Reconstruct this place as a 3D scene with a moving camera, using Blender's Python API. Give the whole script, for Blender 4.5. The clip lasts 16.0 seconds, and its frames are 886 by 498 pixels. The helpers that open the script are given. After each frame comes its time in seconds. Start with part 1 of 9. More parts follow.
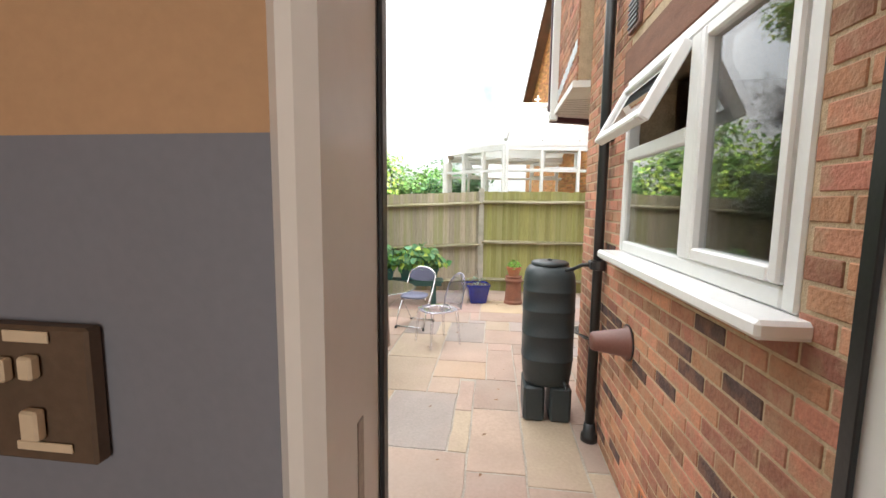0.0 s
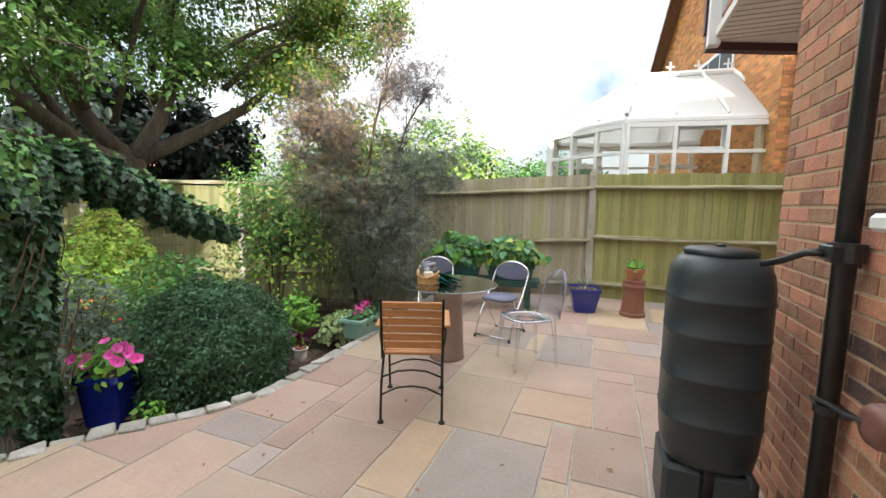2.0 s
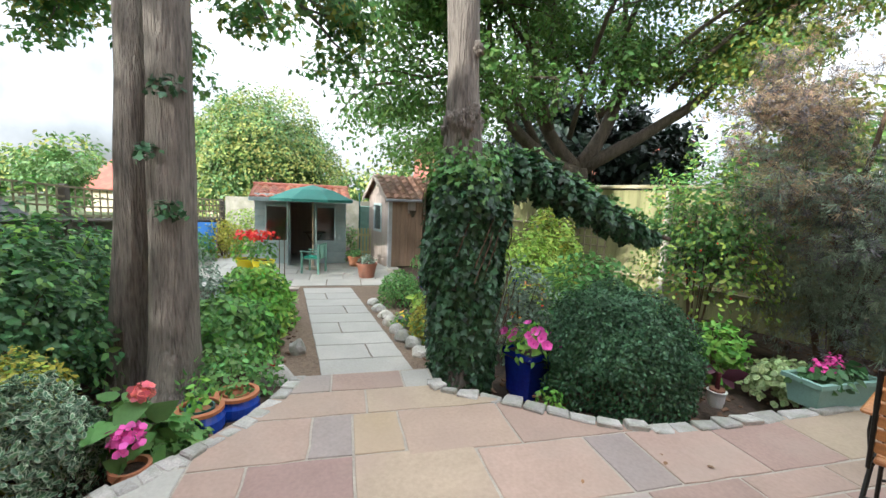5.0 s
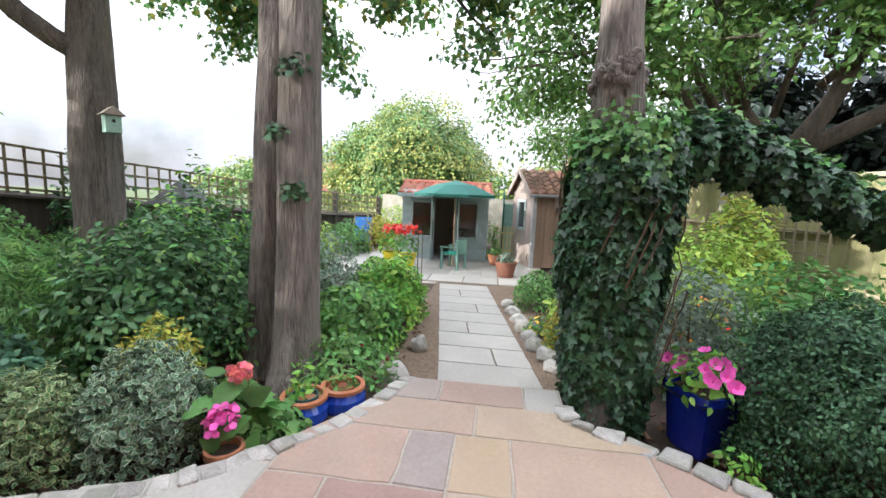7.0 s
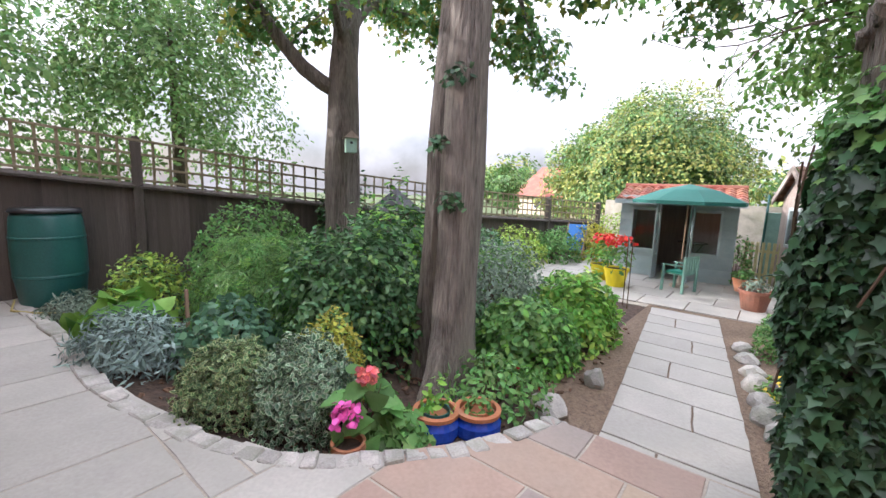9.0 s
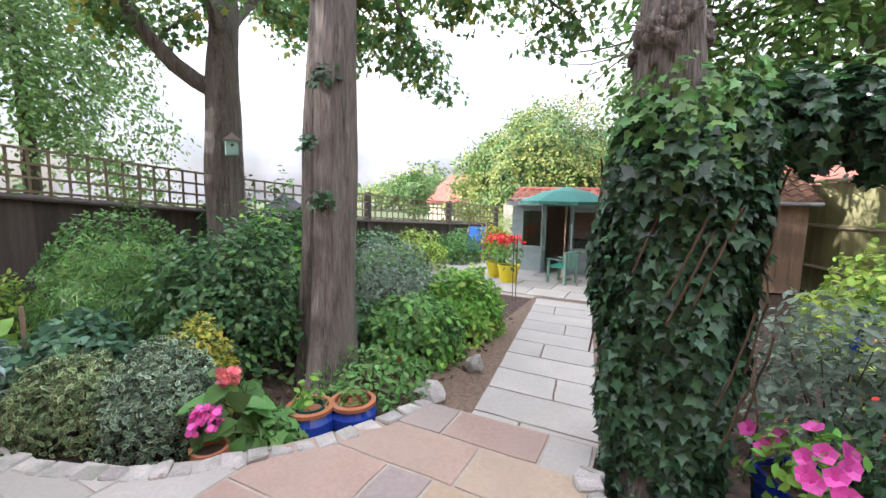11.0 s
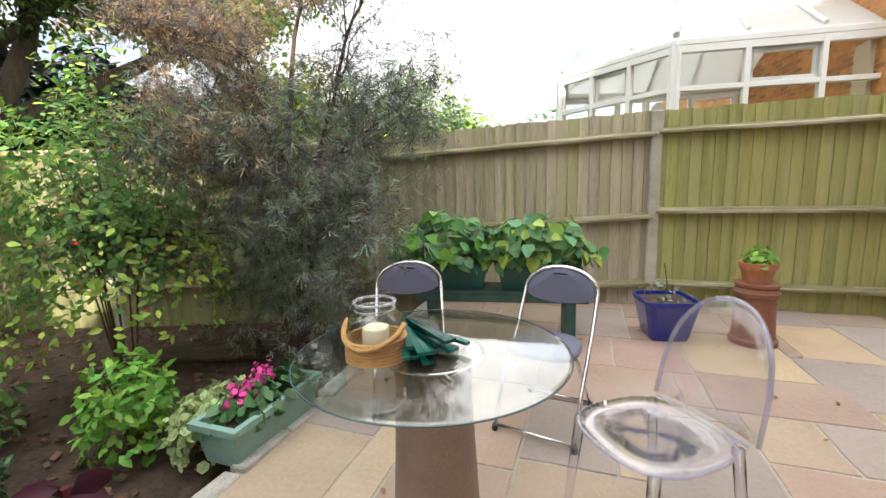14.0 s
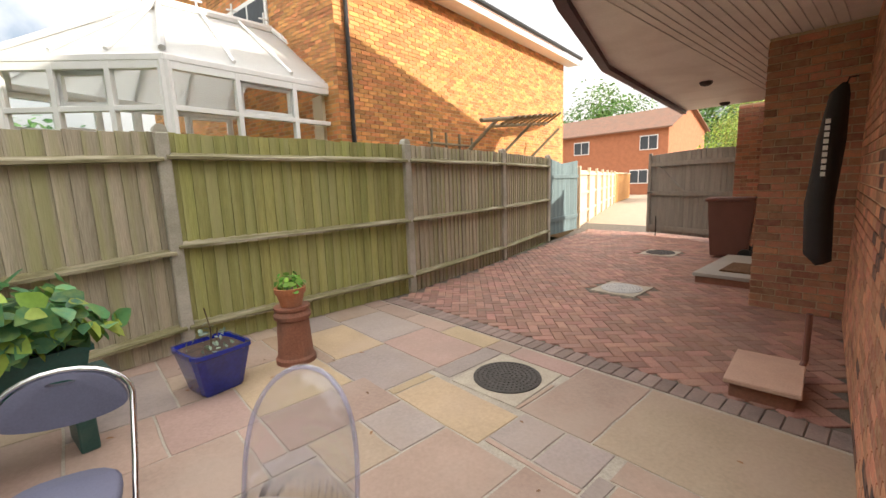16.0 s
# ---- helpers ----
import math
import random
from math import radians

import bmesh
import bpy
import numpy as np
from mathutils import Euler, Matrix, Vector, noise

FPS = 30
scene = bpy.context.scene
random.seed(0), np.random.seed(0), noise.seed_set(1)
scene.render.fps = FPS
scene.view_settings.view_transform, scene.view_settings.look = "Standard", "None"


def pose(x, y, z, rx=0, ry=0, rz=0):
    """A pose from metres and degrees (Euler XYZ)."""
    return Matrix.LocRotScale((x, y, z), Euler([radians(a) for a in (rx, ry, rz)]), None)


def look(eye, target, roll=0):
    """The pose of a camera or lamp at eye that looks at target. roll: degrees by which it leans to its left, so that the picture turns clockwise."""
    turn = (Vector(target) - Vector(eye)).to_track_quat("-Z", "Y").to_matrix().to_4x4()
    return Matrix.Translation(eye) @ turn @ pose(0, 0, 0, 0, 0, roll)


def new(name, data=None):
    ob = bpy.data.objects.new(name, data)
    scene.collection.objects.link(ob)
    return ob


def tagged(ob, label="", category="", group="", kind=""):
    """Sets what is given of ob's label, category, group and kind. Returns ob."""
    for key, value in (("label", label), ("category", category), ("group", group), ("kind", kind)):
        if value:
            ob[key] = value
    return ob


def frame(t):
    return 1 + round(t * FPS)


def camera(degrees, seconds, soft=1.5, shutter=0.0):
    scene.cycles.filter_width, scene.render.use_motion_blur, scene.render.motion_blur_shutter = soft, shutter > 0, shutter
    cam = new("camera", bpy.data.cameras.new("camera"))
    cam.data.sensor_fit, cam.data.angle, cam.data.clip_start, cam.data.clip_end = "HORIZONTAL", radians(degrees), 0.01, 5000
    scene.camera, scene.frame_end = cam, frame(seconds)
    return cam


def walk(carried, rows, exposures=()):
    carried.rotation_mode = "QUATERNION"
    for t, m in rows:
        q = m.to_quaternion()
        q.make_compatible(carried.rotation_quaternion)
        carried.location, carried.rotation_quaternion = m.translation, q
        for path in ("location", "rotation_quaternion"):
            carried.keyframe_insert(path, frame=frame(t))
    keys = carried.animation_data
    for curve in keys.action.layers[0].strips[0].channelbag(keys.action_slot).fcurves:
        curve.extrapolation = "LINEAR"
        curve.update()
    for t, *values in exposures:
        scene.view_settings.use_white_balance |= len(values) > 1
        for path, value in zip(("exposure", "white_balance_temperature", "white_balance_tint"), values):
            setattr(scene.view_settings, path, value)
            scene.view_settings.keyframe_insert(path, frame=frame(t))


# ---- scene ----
cam = camera(94.3, 16.0)
PATH = [
    (0.0, (0.003, 0.001, 1.768), 7.20, -6.40, -0.60),
    (0.5, (0.067, 0.412, 1.705), 9.16, -6.60, -0.50),
    (1.0, (0.082, 0.735, 1.628), 9.87, -6.49, -0.61),
    (1.5, (0.081, 1.003, 1.593), 13.78, -6.34, -0.91),
    (2.0, (-0.039, 1.191, 1.483), 21.70, -6.24, -0.98),
    (2.5, (-0.124, 1.367, 1.476), 37.54, -6.47, -1.10),
    (3.0, (-0.169, 1.328, 1.455), 50.09, -6.58, -1.85),
    (3.5, (-0.216, 1.361, 1.445), 59.34, -6.73, -2.04),
    (4.0, (-0.250, 1.368, 1.439), 66.48, -6.92, -2.04),
    (4.2, (-0.230, 1.372, 1.450), 68.76, -6.74, -2.22),
    (6.3, (-0.537, 1.691, 1.329), 88.44, -7.60, -2.05),
    (6.5, (-0.566, 1.695, 1.300), 90.55, -7.43, -2.21),
    (7.0, (-0.838, 1.699, 1.301), 97.39, -7.45, -2.40),
    (7.5, (-0.997, 1.725, 1.334), 106.67, -7.94, -2.45),
    (8.0, (-1.146, 1.890, 1.375), 117.27, -8.11, -2.32),
    (8.5, (-1.213, 2.037, 1.341), 125.80, -8.11, -1.97),
    (8.7, (-1.268, 2.048, 1.362), 129.13, -8.15, -2.11),
    (10.8, (-1.376, 2.333, 1.338), 122.77, -7.05, -1.28),
    (11.0, (-1.368, 2.386, 1.303), 117.28, -6.74, -1.23),
    (11.5, (-1.425, 2.587, 1.387), 104.36, -7.11, -0.95),
    (12.0, (-1.328, 2.816, 1.421), 89.52, -6.85, -0.38),
    (12.5, (-1.172, 3.138, 1.400), 72.57, -6.74, 0.46),
    (13.0, (-1.117, 3.491, 1.377), 54.05, -7.41, 1.41),
    (13.5, (-0.940, 3.530, 1.329), 36.07, -8.00, 1.86),
    (14.0, (-0.914, 3.536, 1.296), 19.19, -8.53, 1.57),
    (14.5, (-0.896, 3.654, 1.299), 3.23, -8.96, 1.14),
    (15.0, (-0.871, 3.886, 1.402), -13.09, -8.91, 1.46),
    (15.5, (-0.889, 3.965, 1.432), -28.59, -8.67, 1.93),
    (16.0, (-0.937, 3.913, 1.466), -42.24, -8.97, 2.05),
]
walk(cam, [(t, pose(*eye, 90 + pitch, roll, yaw)) for t, eye, yaw, pitch, roll in PATH],
     exposures=[(0.0, 1.62, 6500, 10), (0.5, 1.45, 6500, 10), (1.0, 1.22, 6500, 10), (2.0, 1.12, 6350, 9), (3.0, 0.93, 6150, 8), (4.0, 1.02, 5950, 7), (7.0, 1.32, 5950, 14), (8.5, 1.25, 5950, 20), (11.5, 1.36, 5950, 20), (12.5, 1.62, 6450, 20), (13.5, 1.42, 6650, 10), (15.0, 0.9, 6450, 8), (15.5, 0.82, 6750, 11), (16.0, 0.94, 6900, 12)])

# ---- world, sun, exposure ----
SUN_DIR = Vector((0.42, -0.78, 0.36)).normalized()
world = bpy.data.worlds.new("world")
scene.world = world
world.use_nodes = True
wn, wl = world.node_tree.nodes, world.node_tree.links
wbg = wn["Background"]
sky = wn.new("ShaderNodeTexSky")
sky.sky_type = "NISHITA"
sky.sun_disc = False
sky.sun_elevation = math.asin(SUN_DIR.z)
sky.sun_rotation = math.atan2(SUN_DIR.x, SUN_DIR.y)
sky.air_density, sky.dust_density = 1.0, 2.0
cloud = wn.new("ShaderNodeTexNoise")
cloud.inputs["Scale"].default_value, cloud.inputs["Detail"].default_value, cloud.inputs["Roughness"].default_value = 2.6, 7.0, 0.55
ramp = wn.new("ShaderNodeValToRGB")
ramp.color_ramp.elements[0].position, ramp.color_ramp.elements[1].position = 0.28, 0.54
cmix = wn.new("ShaderNodeMix")
cmix.data_type = "RGBA"
wl.new(cloud.outputs["Fac"], ramp.inputs["Fac"])
wl.new(ramp.outputs["Color"], cmix.inputs["Factor"])
wl.new(sky.outputs["Color"], cmix.inputs["A"])
cmix.inputs["B"].default_value = (11.0, 11.0, 11.0, 1)
# an overcast sky is dimmer towards the horizon
wtc, wsep, wma, wvm = wn.new("ShaderNodeTexCoord"), wn.new("ShaderNodeSeparateXYZ"), wn.new("ShaderNodeMath"), wn.new("ShaderNodeVectorMath")
wl.new(wtc.outputs["Generated"], wsep.inputs["Vector"])
wma.operation = "MULTIPLY_ADD"
wma.use_clamp = False
wma.inputs[1].default_value, wma.inputs[2].default_value = 1.3, 0.22
wabs = wn.new("ShaderNodeMath")
wabs.operation = "ABSOLUTE"
wl.new(wsep.outputs["Z"], wabs.inputs[0])
wl.new(wabs.outputs[0], wma.inputs[0])
wvm.operation = "SCALE"
wl.new(cmix.outputs["Result"], wvm.inputs[0])
wl.new(wma.outputs[0], wvm.inputs["Scale"])
wl.new(wvm.outputs["Vector"], wbg.inputs["Color"])
wbg.inputs["Strength"].default_value = 0.14
sun = new("sun", bpy.data.lights.new("sun", "SUN"))
sun.data.energy, sun.data.angle, sun.data.color = 3.8, radians(0.6), (1.0, 0.93, 0.82)
sun.matrix_world = look(SUN_DIR * 40, (0, 0, 0))


# ---- materials ----
MATS = {}


def material(name, base, rough=0.7, metal=0.0, var=0.25, scale=6.0, grain=60.0, bump=0.25, stretch=(1, 1, 1), spot=None, spot_amt=0.0, island=0.0,
             obrand=0.0, trans=0.0, spec=0.5, coat=0.0, hue=0.0, spot_scale=2.0, relief=0.01):
    """A procedural surface: base colour varied at two scales, stains of a second colour, fine relief."""
    if name in MATS:
        return MATS[name]
    m = bpy.data.materials.new(name)
    m.use_nodes = True
    n, l = m.node_tree.nodes, m.node_tree.links
    b = n["Principled BSDF"]
    b.inputs["Roughness"].default_value, b.inputs["Metallic"].default_value = rough, metal
    b.inputs["Specular IOR Level"].default_value = spec
    b.inputs["Coat Weight"].default_value = coat
    tc = n.new("ShaderNodeTexCoord")
    mp = n.new("ShaderNodeMapping")
    mp.inputs["Scale"].default_value = stretch
    where = tc.outputs["Object"]
    if obrand:
        own, shift = n.new("ShaderNodeObjectInfo"), n.new("ShaderNodeVectorMath")
        shift.operation = "MULTIPLY_ADD"
        l.new(own.outputs["Random"], shift.inputs[0])
        shift.inputs[1].default_value = (37.0, 53.0, 29.0)
        l.new(where, shift.inputs[2])
        where = shift.outputs["Vector"]
    l.new(where, mp.inputs["Vector"])
    big, fine = n.new("ShaderNodeTexNoise"), n.new("ShaderNodeTexNoise")
    for t, s, d in ((big, scale, 4.0), (fine, grain, 3.0)):
        t.inputs["Scale"].default_value, t.inputs["Detail"].default_value = s, d
        l.new(mp.outputs["Vector"], t.inputs["Vector"])
    add = n.new("ShaderNodeMath")
    add.operation = "ADD"
    l.new(big.outputs["Fac"], add.inputs[0])
    l.new(fine.outputs["Fac"], add.inputs[1])
    mr = n.new("ShaderNodeMapRange")
    mr.inputs["From Min"].default_value, mr.inputs["From Max"].default_value = 0.6, 1.4
    mr.inputs["To Min"].default_value, mr.inputs["To Max"].default_value = 1 - var, 1 + var
    l.new(add.outputs[0], mr.inputs["Value"])
    value = mr.outputs["Result"]
    hsv = n.new("ShaderNodeHueSaturation")
    hsv.inputs["Color"].default_value = (*base, 1)
    source = None
    if island:
        source = n.new("ShaderNodeNewGeometry").outputs["Random Per Island"]
    if obrand:
        source = n.new("ShaderNodeObjectInfo").outputs["Random"]
    if source is not None:
        amt = island or obrand
        r2 = n.new("ShaderNodeMapRange")
        r2.inputs["To Min"].default_value, r2.inputs["To Max"].default_value = 1 - amt, 1 + amt
        l.new(source, r2.inputs["Value"])
        mul = n.new("ShaderNodeMath")
        mul.operation = "MULTIPLY"
        l.new(value, mul.inputs[0])
        l.new(r2.outputs["Result"], mul.inputs[1])
        value = mul.outputs[0]
        if hue:
            wn2 = n.new("ShaderNodeTexWhiteNoise")
            wn2.noise_dimensions = "1D"
            l.new(source, wn2.inputs["W"])
            r3 = n.new("ShaderNodeMapRange")
            r3.inputs["To Min"].default_value, r3.inputs["To Max"].default_value = 0.5 - hue, 0.5 + hue
            l.new(wn2.outputs["Value"], r3.inputs["Value"])
            l.new(r3.outputs["Result"], hsv.inputs["Hue"])
    l.new(value, hsv.inputs["Value"])
    colour = hsv.outputs["Color"]
    if spot is not None:
        st = n.new("ShaderNodeTexNoise")
        st.inputs["Scale"].default_value, st.inputs["Detail"].default_value = spot_scale, 5.0
        l.new(mp.outputs["Vector"], st.inputs["Vector"])
        sr = n.new("ShaderNodeMapRange")
        sr.inputs["From Min"].default_value, sr.inputs["From Max"].default_value = 0.45, 0.65
        sr.inputs["To Max"].default_value = spot_amt
        l.new(st.outputs["Fac"], sr.inputs["Value"])
        mx = n.new("ShaderNodeMix")
        mx.data_type = "RGBA"
        l.new(sr.outputs["Result"], mx.inputs["Factor"])
        l.new(colour, mx.inputs["A"])
        mx.inputs["B"].default_value = (*spot, 1)
        colour = mx.outputs["Result"]
    l.new(colour, b.inputs["Base Color"])
    if bump:
        bp = n.new("ShaderNodeBump")
        bp.inputs["Strength"].default_value, bp.inputs["Distance"].default_value = bump, relief
        l.new(add.outputs[0], bp.inputs["Height"])
        l.new(bp.outputs["Normal"], b.inputs["Normal"])
    if trans:
        tr = n.new("ShaderNodeBsdfTranslucent")
        ms = n.new("ShaderNodeMixShader")
        ms.inputs["Fac"].default_value = trans
        l.new(colour, tr.inputs["Color"])
        l.new(b.outputs["BSDF"], ms.inputs[1])
        l.new(tr.outputs["BSDF"], ms.inputs[2])
        l.new(ms.outputs["Shader"], n["Material Output"].inputs["Surface"])
    MATS[name] = m
    return m


def glass(name, tint=(1, 1, 1), rough=0.0, ior=1.45):
    m = bpy.data.materials.new(name)
    m.use_nodes = True
    b = m.node_tree.nodes["Principled BSDF"]
    b.inputs["Base Color"].default_value = (*tint, 1)
    b.inputs["Roughness"].default_value, b.inputs["IOR"].default_value = rough, ior
    b.inputs["Transmission Weight"].default_value = 1.0
    return m


def thin_glass(name, tint=(1, 1, 1), ior=1.5, gain=1.0, veil=0.0):
    """A thin clear sheet: see-through, with gloss by Fresnel, and a slight milky veil if asked."""
    m = bpy.data.materials.new(name)
    m.use_nodes = True
    n, l = m.node_tree.nodes, m.node_tree.links
    n.remove(n["Principled BSDF"])
    tr, gl, fr, mx, mu = n.new("ShaderNodeBsdfTransparent"), n.new("ShaderNodeBsdfGlossy"), n.new("ShaderNodeLayerWeight"), n.new("ShaderNodeMixShader"), n.new("ShaderNodeMath")
    pw, ma = n.new("ShaderNodeMath"), n.new("ShaderNodeMath")
    tr.inputs["Color"].default_value = (*tint, 1)
    gl.inputs["Roughness"].default_value = 0.02
    fr.inputs["Blend"].default_value = 0.5
    f0 = ((ior - 1) / (ior + 1)) ** 2
    pw.operation, ma.operation = "POWER", "MULTIPLY_ADD"
    pw.inputs[1].default_value, ma.inputs[1].default_value, ma.inputs[2].default_value = 5.0, 1 - f0, f0
    l.new(fr.outputs["Facing"], pw.inputs[0])
    l.new(pw.outputs[0], ma.inputs[0])
    mu.operation, mu.use_clamp = "MULTIPLY", True
    mu.inputs[1].default_value = gain
    l.new(ma.outputs[0], mu.inputs[0])
    l.new(mu.outputs[0], mx.inputs["Fac"])
    l.new(tr.outputs["BSDF"], mx.inputs[1])
    l.new(gl.outputs["BSDF"], mx.inputs[2])
    last = mx.outputs["Shader"]
    if veil:
        df, m2 = n.new("ShaderNodeBsdfDiffuse"), n.new("ShaderNodeMixShader")
        df.inputs["Color"].default_value = (0.8, 0.8, 0.9, 1)
        m2.inputs["Fac"].default_value = veil
        l.new(last, m2.inputs[1])
        l.new(df.outputs["BSDF"], m2.inputs[2])
        last = m2.outputs["Shader"]
    l.new(last, n["Material Output"].inputs["Surface"])
    return m


def leafmat(name, base, trans=0.35, rough=0.45, island=0.45, hue=0.025, spot=None, spot_amt=0.0, spec=0.35, spot_scale=60.0):
    base = (base[0] * 1.04, base[1] * 1.14, base[2] * 1.38)
    return material(name, base, rough=rough, var=0.15, scale=8, grain=50, bump=0.0, island=island, hue=hue, trans=trans, spot=spot, spot_amt=spot_amt, spec=spec, spot_scale=spot_scale)


STONE = [material("sandstone_" + k, c, rough=0.72, var=0.16, scale=3.0, grain=45, bump=0.3, spot=s, spot_amt=0.55, obrand=0.13, hue=0.012, spot_scale=1.6) for k, c, s in (
    ("pink", (0.34, 0.24, 0.19), (0.34, 0.27, 0.22)), ("buff", (0.37, 0.28, 0.205), (0.36, 0.26, 0.21)), ("grey", (0.30, 0.25, 0.225), (0.33, 0.26, 0.22)),
    ("gold", (0.38, 0.275, 0.18), (0.40, 0.30, 0.22)), ("rose", (0.33, 0.225, 0.185), (0.31, 0.23, 0.19)))]
PALE = material("pale_sandstone", (0.40, 0.38, 0.34), rough=0.75, var=0.13, scale=3, grain=45, bump=0.3, spot=(0.34, 0.33, 0.29), spot_amt=0.6, obrand=0.1)
MORTAR = material("patio_mortar", (0.36, 0.32, 0.265), rough=0.9, var=0.25, scale=5, grain=80, bump=0.5)
KERB = material("granite_sett", (0.40, 0.38, 0.35), rough=0.85, var=0.3, scale=12, grain=90, bump=0.6, obrand=0.22, spot=(0.22, 0.24, 0.17), spot_amt=0.5, spot_scale=8)
SOIL = material("soil", (0.055, 0.036, 0.026), rough=0.95, var=0.5, scale=9, grain=50, bump=1.0, spot=(0.12, 0.075, 0.05), spot_amt=0.6, spot_scale=14)
GRAVEL = material("bark_gravel", (0.16, 0.11, 0.075), rough=0.9, var=0.6, scale=30, grain=90, bump=1.0, spot=(0.26, 0.19, 0.13), spot_amt=0.6, spot_scale=40)
LAWN = material("grass_ground", (0.07, 0.10, 0.03), rough=0.9, var=0.4, scale=4, grain=40, bump=0.6)
BRICK = material("brown_brick", (0.42, 0.19, 0.115), rough=0.85, var=0.25, scale=9, grain=70, bump=0.5, obrand=0.42, hue=0.012, spot=(0.42, 0.27, 0.17), spot_amt=0.6, spot_scale=14)
BRICKI = material("brown_brick_rest", (0.42, 0.19, 0.115), rough=0.85, var=0.25, scale=9, grain=70, bump=0.5, island=0.42, hue=0.012, spot=(0.42, 0.27, 0.17), spot_amt=0.6, spot_scale=14)
BURNT = material("burnt_brick", (0.085, 0.05, 0.045), rough=0.85, var=0.4, scale=11, grain=70, bump=0.6, obrand=0.3, spot=(0.24, 0.115, 0.075), spot_amt=0.7, spot_scale=12)
JOINT = material("brick_mortar", (0.50, 0.38, 0.25), rough=0.95, var=0.2, scale=14, grain=90, bump=0.5)
OBRICK = material("orange_brick", (0.56, 0.25, 0.09), rough=0.85, var=0.2, scale=7, grain=60, bump=0.4, island=0.35, hue=0.012)
OJOINT = material("pale_mortar", (0.50, 0.38, 0.24), rough=0.95, var=0.15, scale=14, grain=90, bump=0.4)
PAVER = material("clay_paver", (0.31, 0.165, 0.125), rough=0.8, var=0.25, scale=8, grain=70, bump=0.4, obrand=0.28, hue=0.01, spot=(0.20, 0.15, 0.125), spot_amt=0.5)
PAVERI = material("clay_paver_rest", (0.31, 0.165, 0.125), rough=0.8, var=0.25, scale=8, grain=70, bump=0.4, island=0.28, hue=0.01, spot=(0.20, 0.15, 0.125), spot_amt=0.5)
PAVERE = material("edge_paver", (0.22, 0.165, 0.145), rough=0.8, var=0.25, scale=8, grain=70, bump=0.4, obrand=0.25, spot=(0.24, 0.17, 0.14), spot_amt=0.5)
SANDJ = material("joint_sand", (0.12, 0.10, 0.08), rough=0.95, var=0.3, scale=14, grain=90, bump=0.5)
UPVC = material("white_upvc", (0.80, 0.80, 0.79), rough=0.32, var=0.03, scale=3, grain=30, bump=0.02, spot=(0.66, 0.65, 0.60), spot_amt=0.25, spot_scale=3)
BLACKP = material("black_plastic", (0.018, 0.02, 0.022), rough=0.35, var=0.2, scale=5, grain=60, bump=0.05)
BUTT = material("dark_green_plastic", (0.022, 0.032, 0.036), rough=0.42, var=0.25, scale=4, grain=80, bump=0.08, spot=(0.05, 0.06, 0.06), spot_amt=0.3)
GREENP = material("green_plastic", (0.02, 0.11, 0.10), rough=0.4, var=0.2, scale=4, grain=60, bump=0.08)
BROWNP = material("brown_plastic", (0.17, 0.072, 0.055), rough=0.45, var=0.12, scale=5, grain=60, bump=0.04)
FENCE = material("weathered_featheredge", (0.37, 0.37, 0.13), rough=0.85, var=0.35, scale=1.6, grain=24, stretch=(8, 8, 0.7), bump=0.6, obrand=0.16, hue=0.010, spot=(0.46, 0.44, 0.22), spot_amt=0.6, spot_scale=0.9)
FENCEG = material("grey_featheredge", (0.44, 0.39, 0.29), rough=0.85, var=0.35, scale=1.6, grain=24, stretch=(8, 8, 0.7), bump=0.6, obrand=0.18, spot=(0.37, 0.38, 0.16), spot_amt=0.7, spot_scale=0.9)
FENCEO = material("olive_featheredge", (0.25, 0.25, 0.11), rough=0.85, var=0.35, scale=1.6, grain=24, stretch=(8, 8, 0.7), bump=0.6, obrand=0.18, spot=(0.36, 0.33, 0.18), spot_amt=0.7, spot_scale=0.5)
RAIL = material("fence_rail_timber", (0.20, 0.18, 0.09), rough=0.85, var=0.45, scale=3, grain=30, stretch=(0.8, 6, 6), bump=0.5, spot=(0.48, 0.43, 0.32), spot_amt=0.75)
POST = material("concrete_post", (0.46, 0.43, 0.36), rough=0.9, var=0.2, scale=10, grain=80, bump=0.5, spot=(0.25, 0.25, 0.16), spot_amt=0.5, spot_scale=3)
DARKF = material("dark_stained_fence", (0.085, 0.07, 0.06), rough=0.85, var=0.4, scale=2.5, grain=24, stretch=(8, 8, 0.7), bump=0.5, obrand=0.3, spot=(0.09, 0.075, 0.06), spot_amt=0.6, spot_scale=0.6)
TRELL = material("trellis_timber", (0.24, 0.20, 0.13), rough=0.85, var=0.3, scale=5, grain=40, bump=0.3)
BARK = material("tree_bark", (0.17, 0.148, 0.128), rough=0.95, var=0.75, scale=7, grain=22, stretch=(3.4, 3.4, 0.4), bump=1.0, relief=0.035, spot=(0.29, 0.26, 0.22), spot_amt=0.55, spot_scale=2.5)
BARKD = material("dark_bark", (0.085, 0.066, 0.048), rough=0.95, var=0.6, scale=5, grain=24, stretch=(3, 3, 0.6), bump=0.9, relief=0.03, spot=(0.16, 0.125, 0.085), spot_amt=0.5, spot_scale=1.5)
TWIG = material("twig", (0.10, 0.065, 0.04), rough=0.9, var=0.3, scale=8, grain=40, bump=0.4)
BLUE = material("cobalt_glaze", (0.008, 0.02, 0.22), rough=0.12, var=0.25, scale=5, grain=40, bump=0.03, coat=0.5)
BLUE2 = material("blue_glaze", (0.015, 0.06, 0.38), rough=0.14, var=0.3, scale=5, grain=40, bump=0.03, coat=0.5)
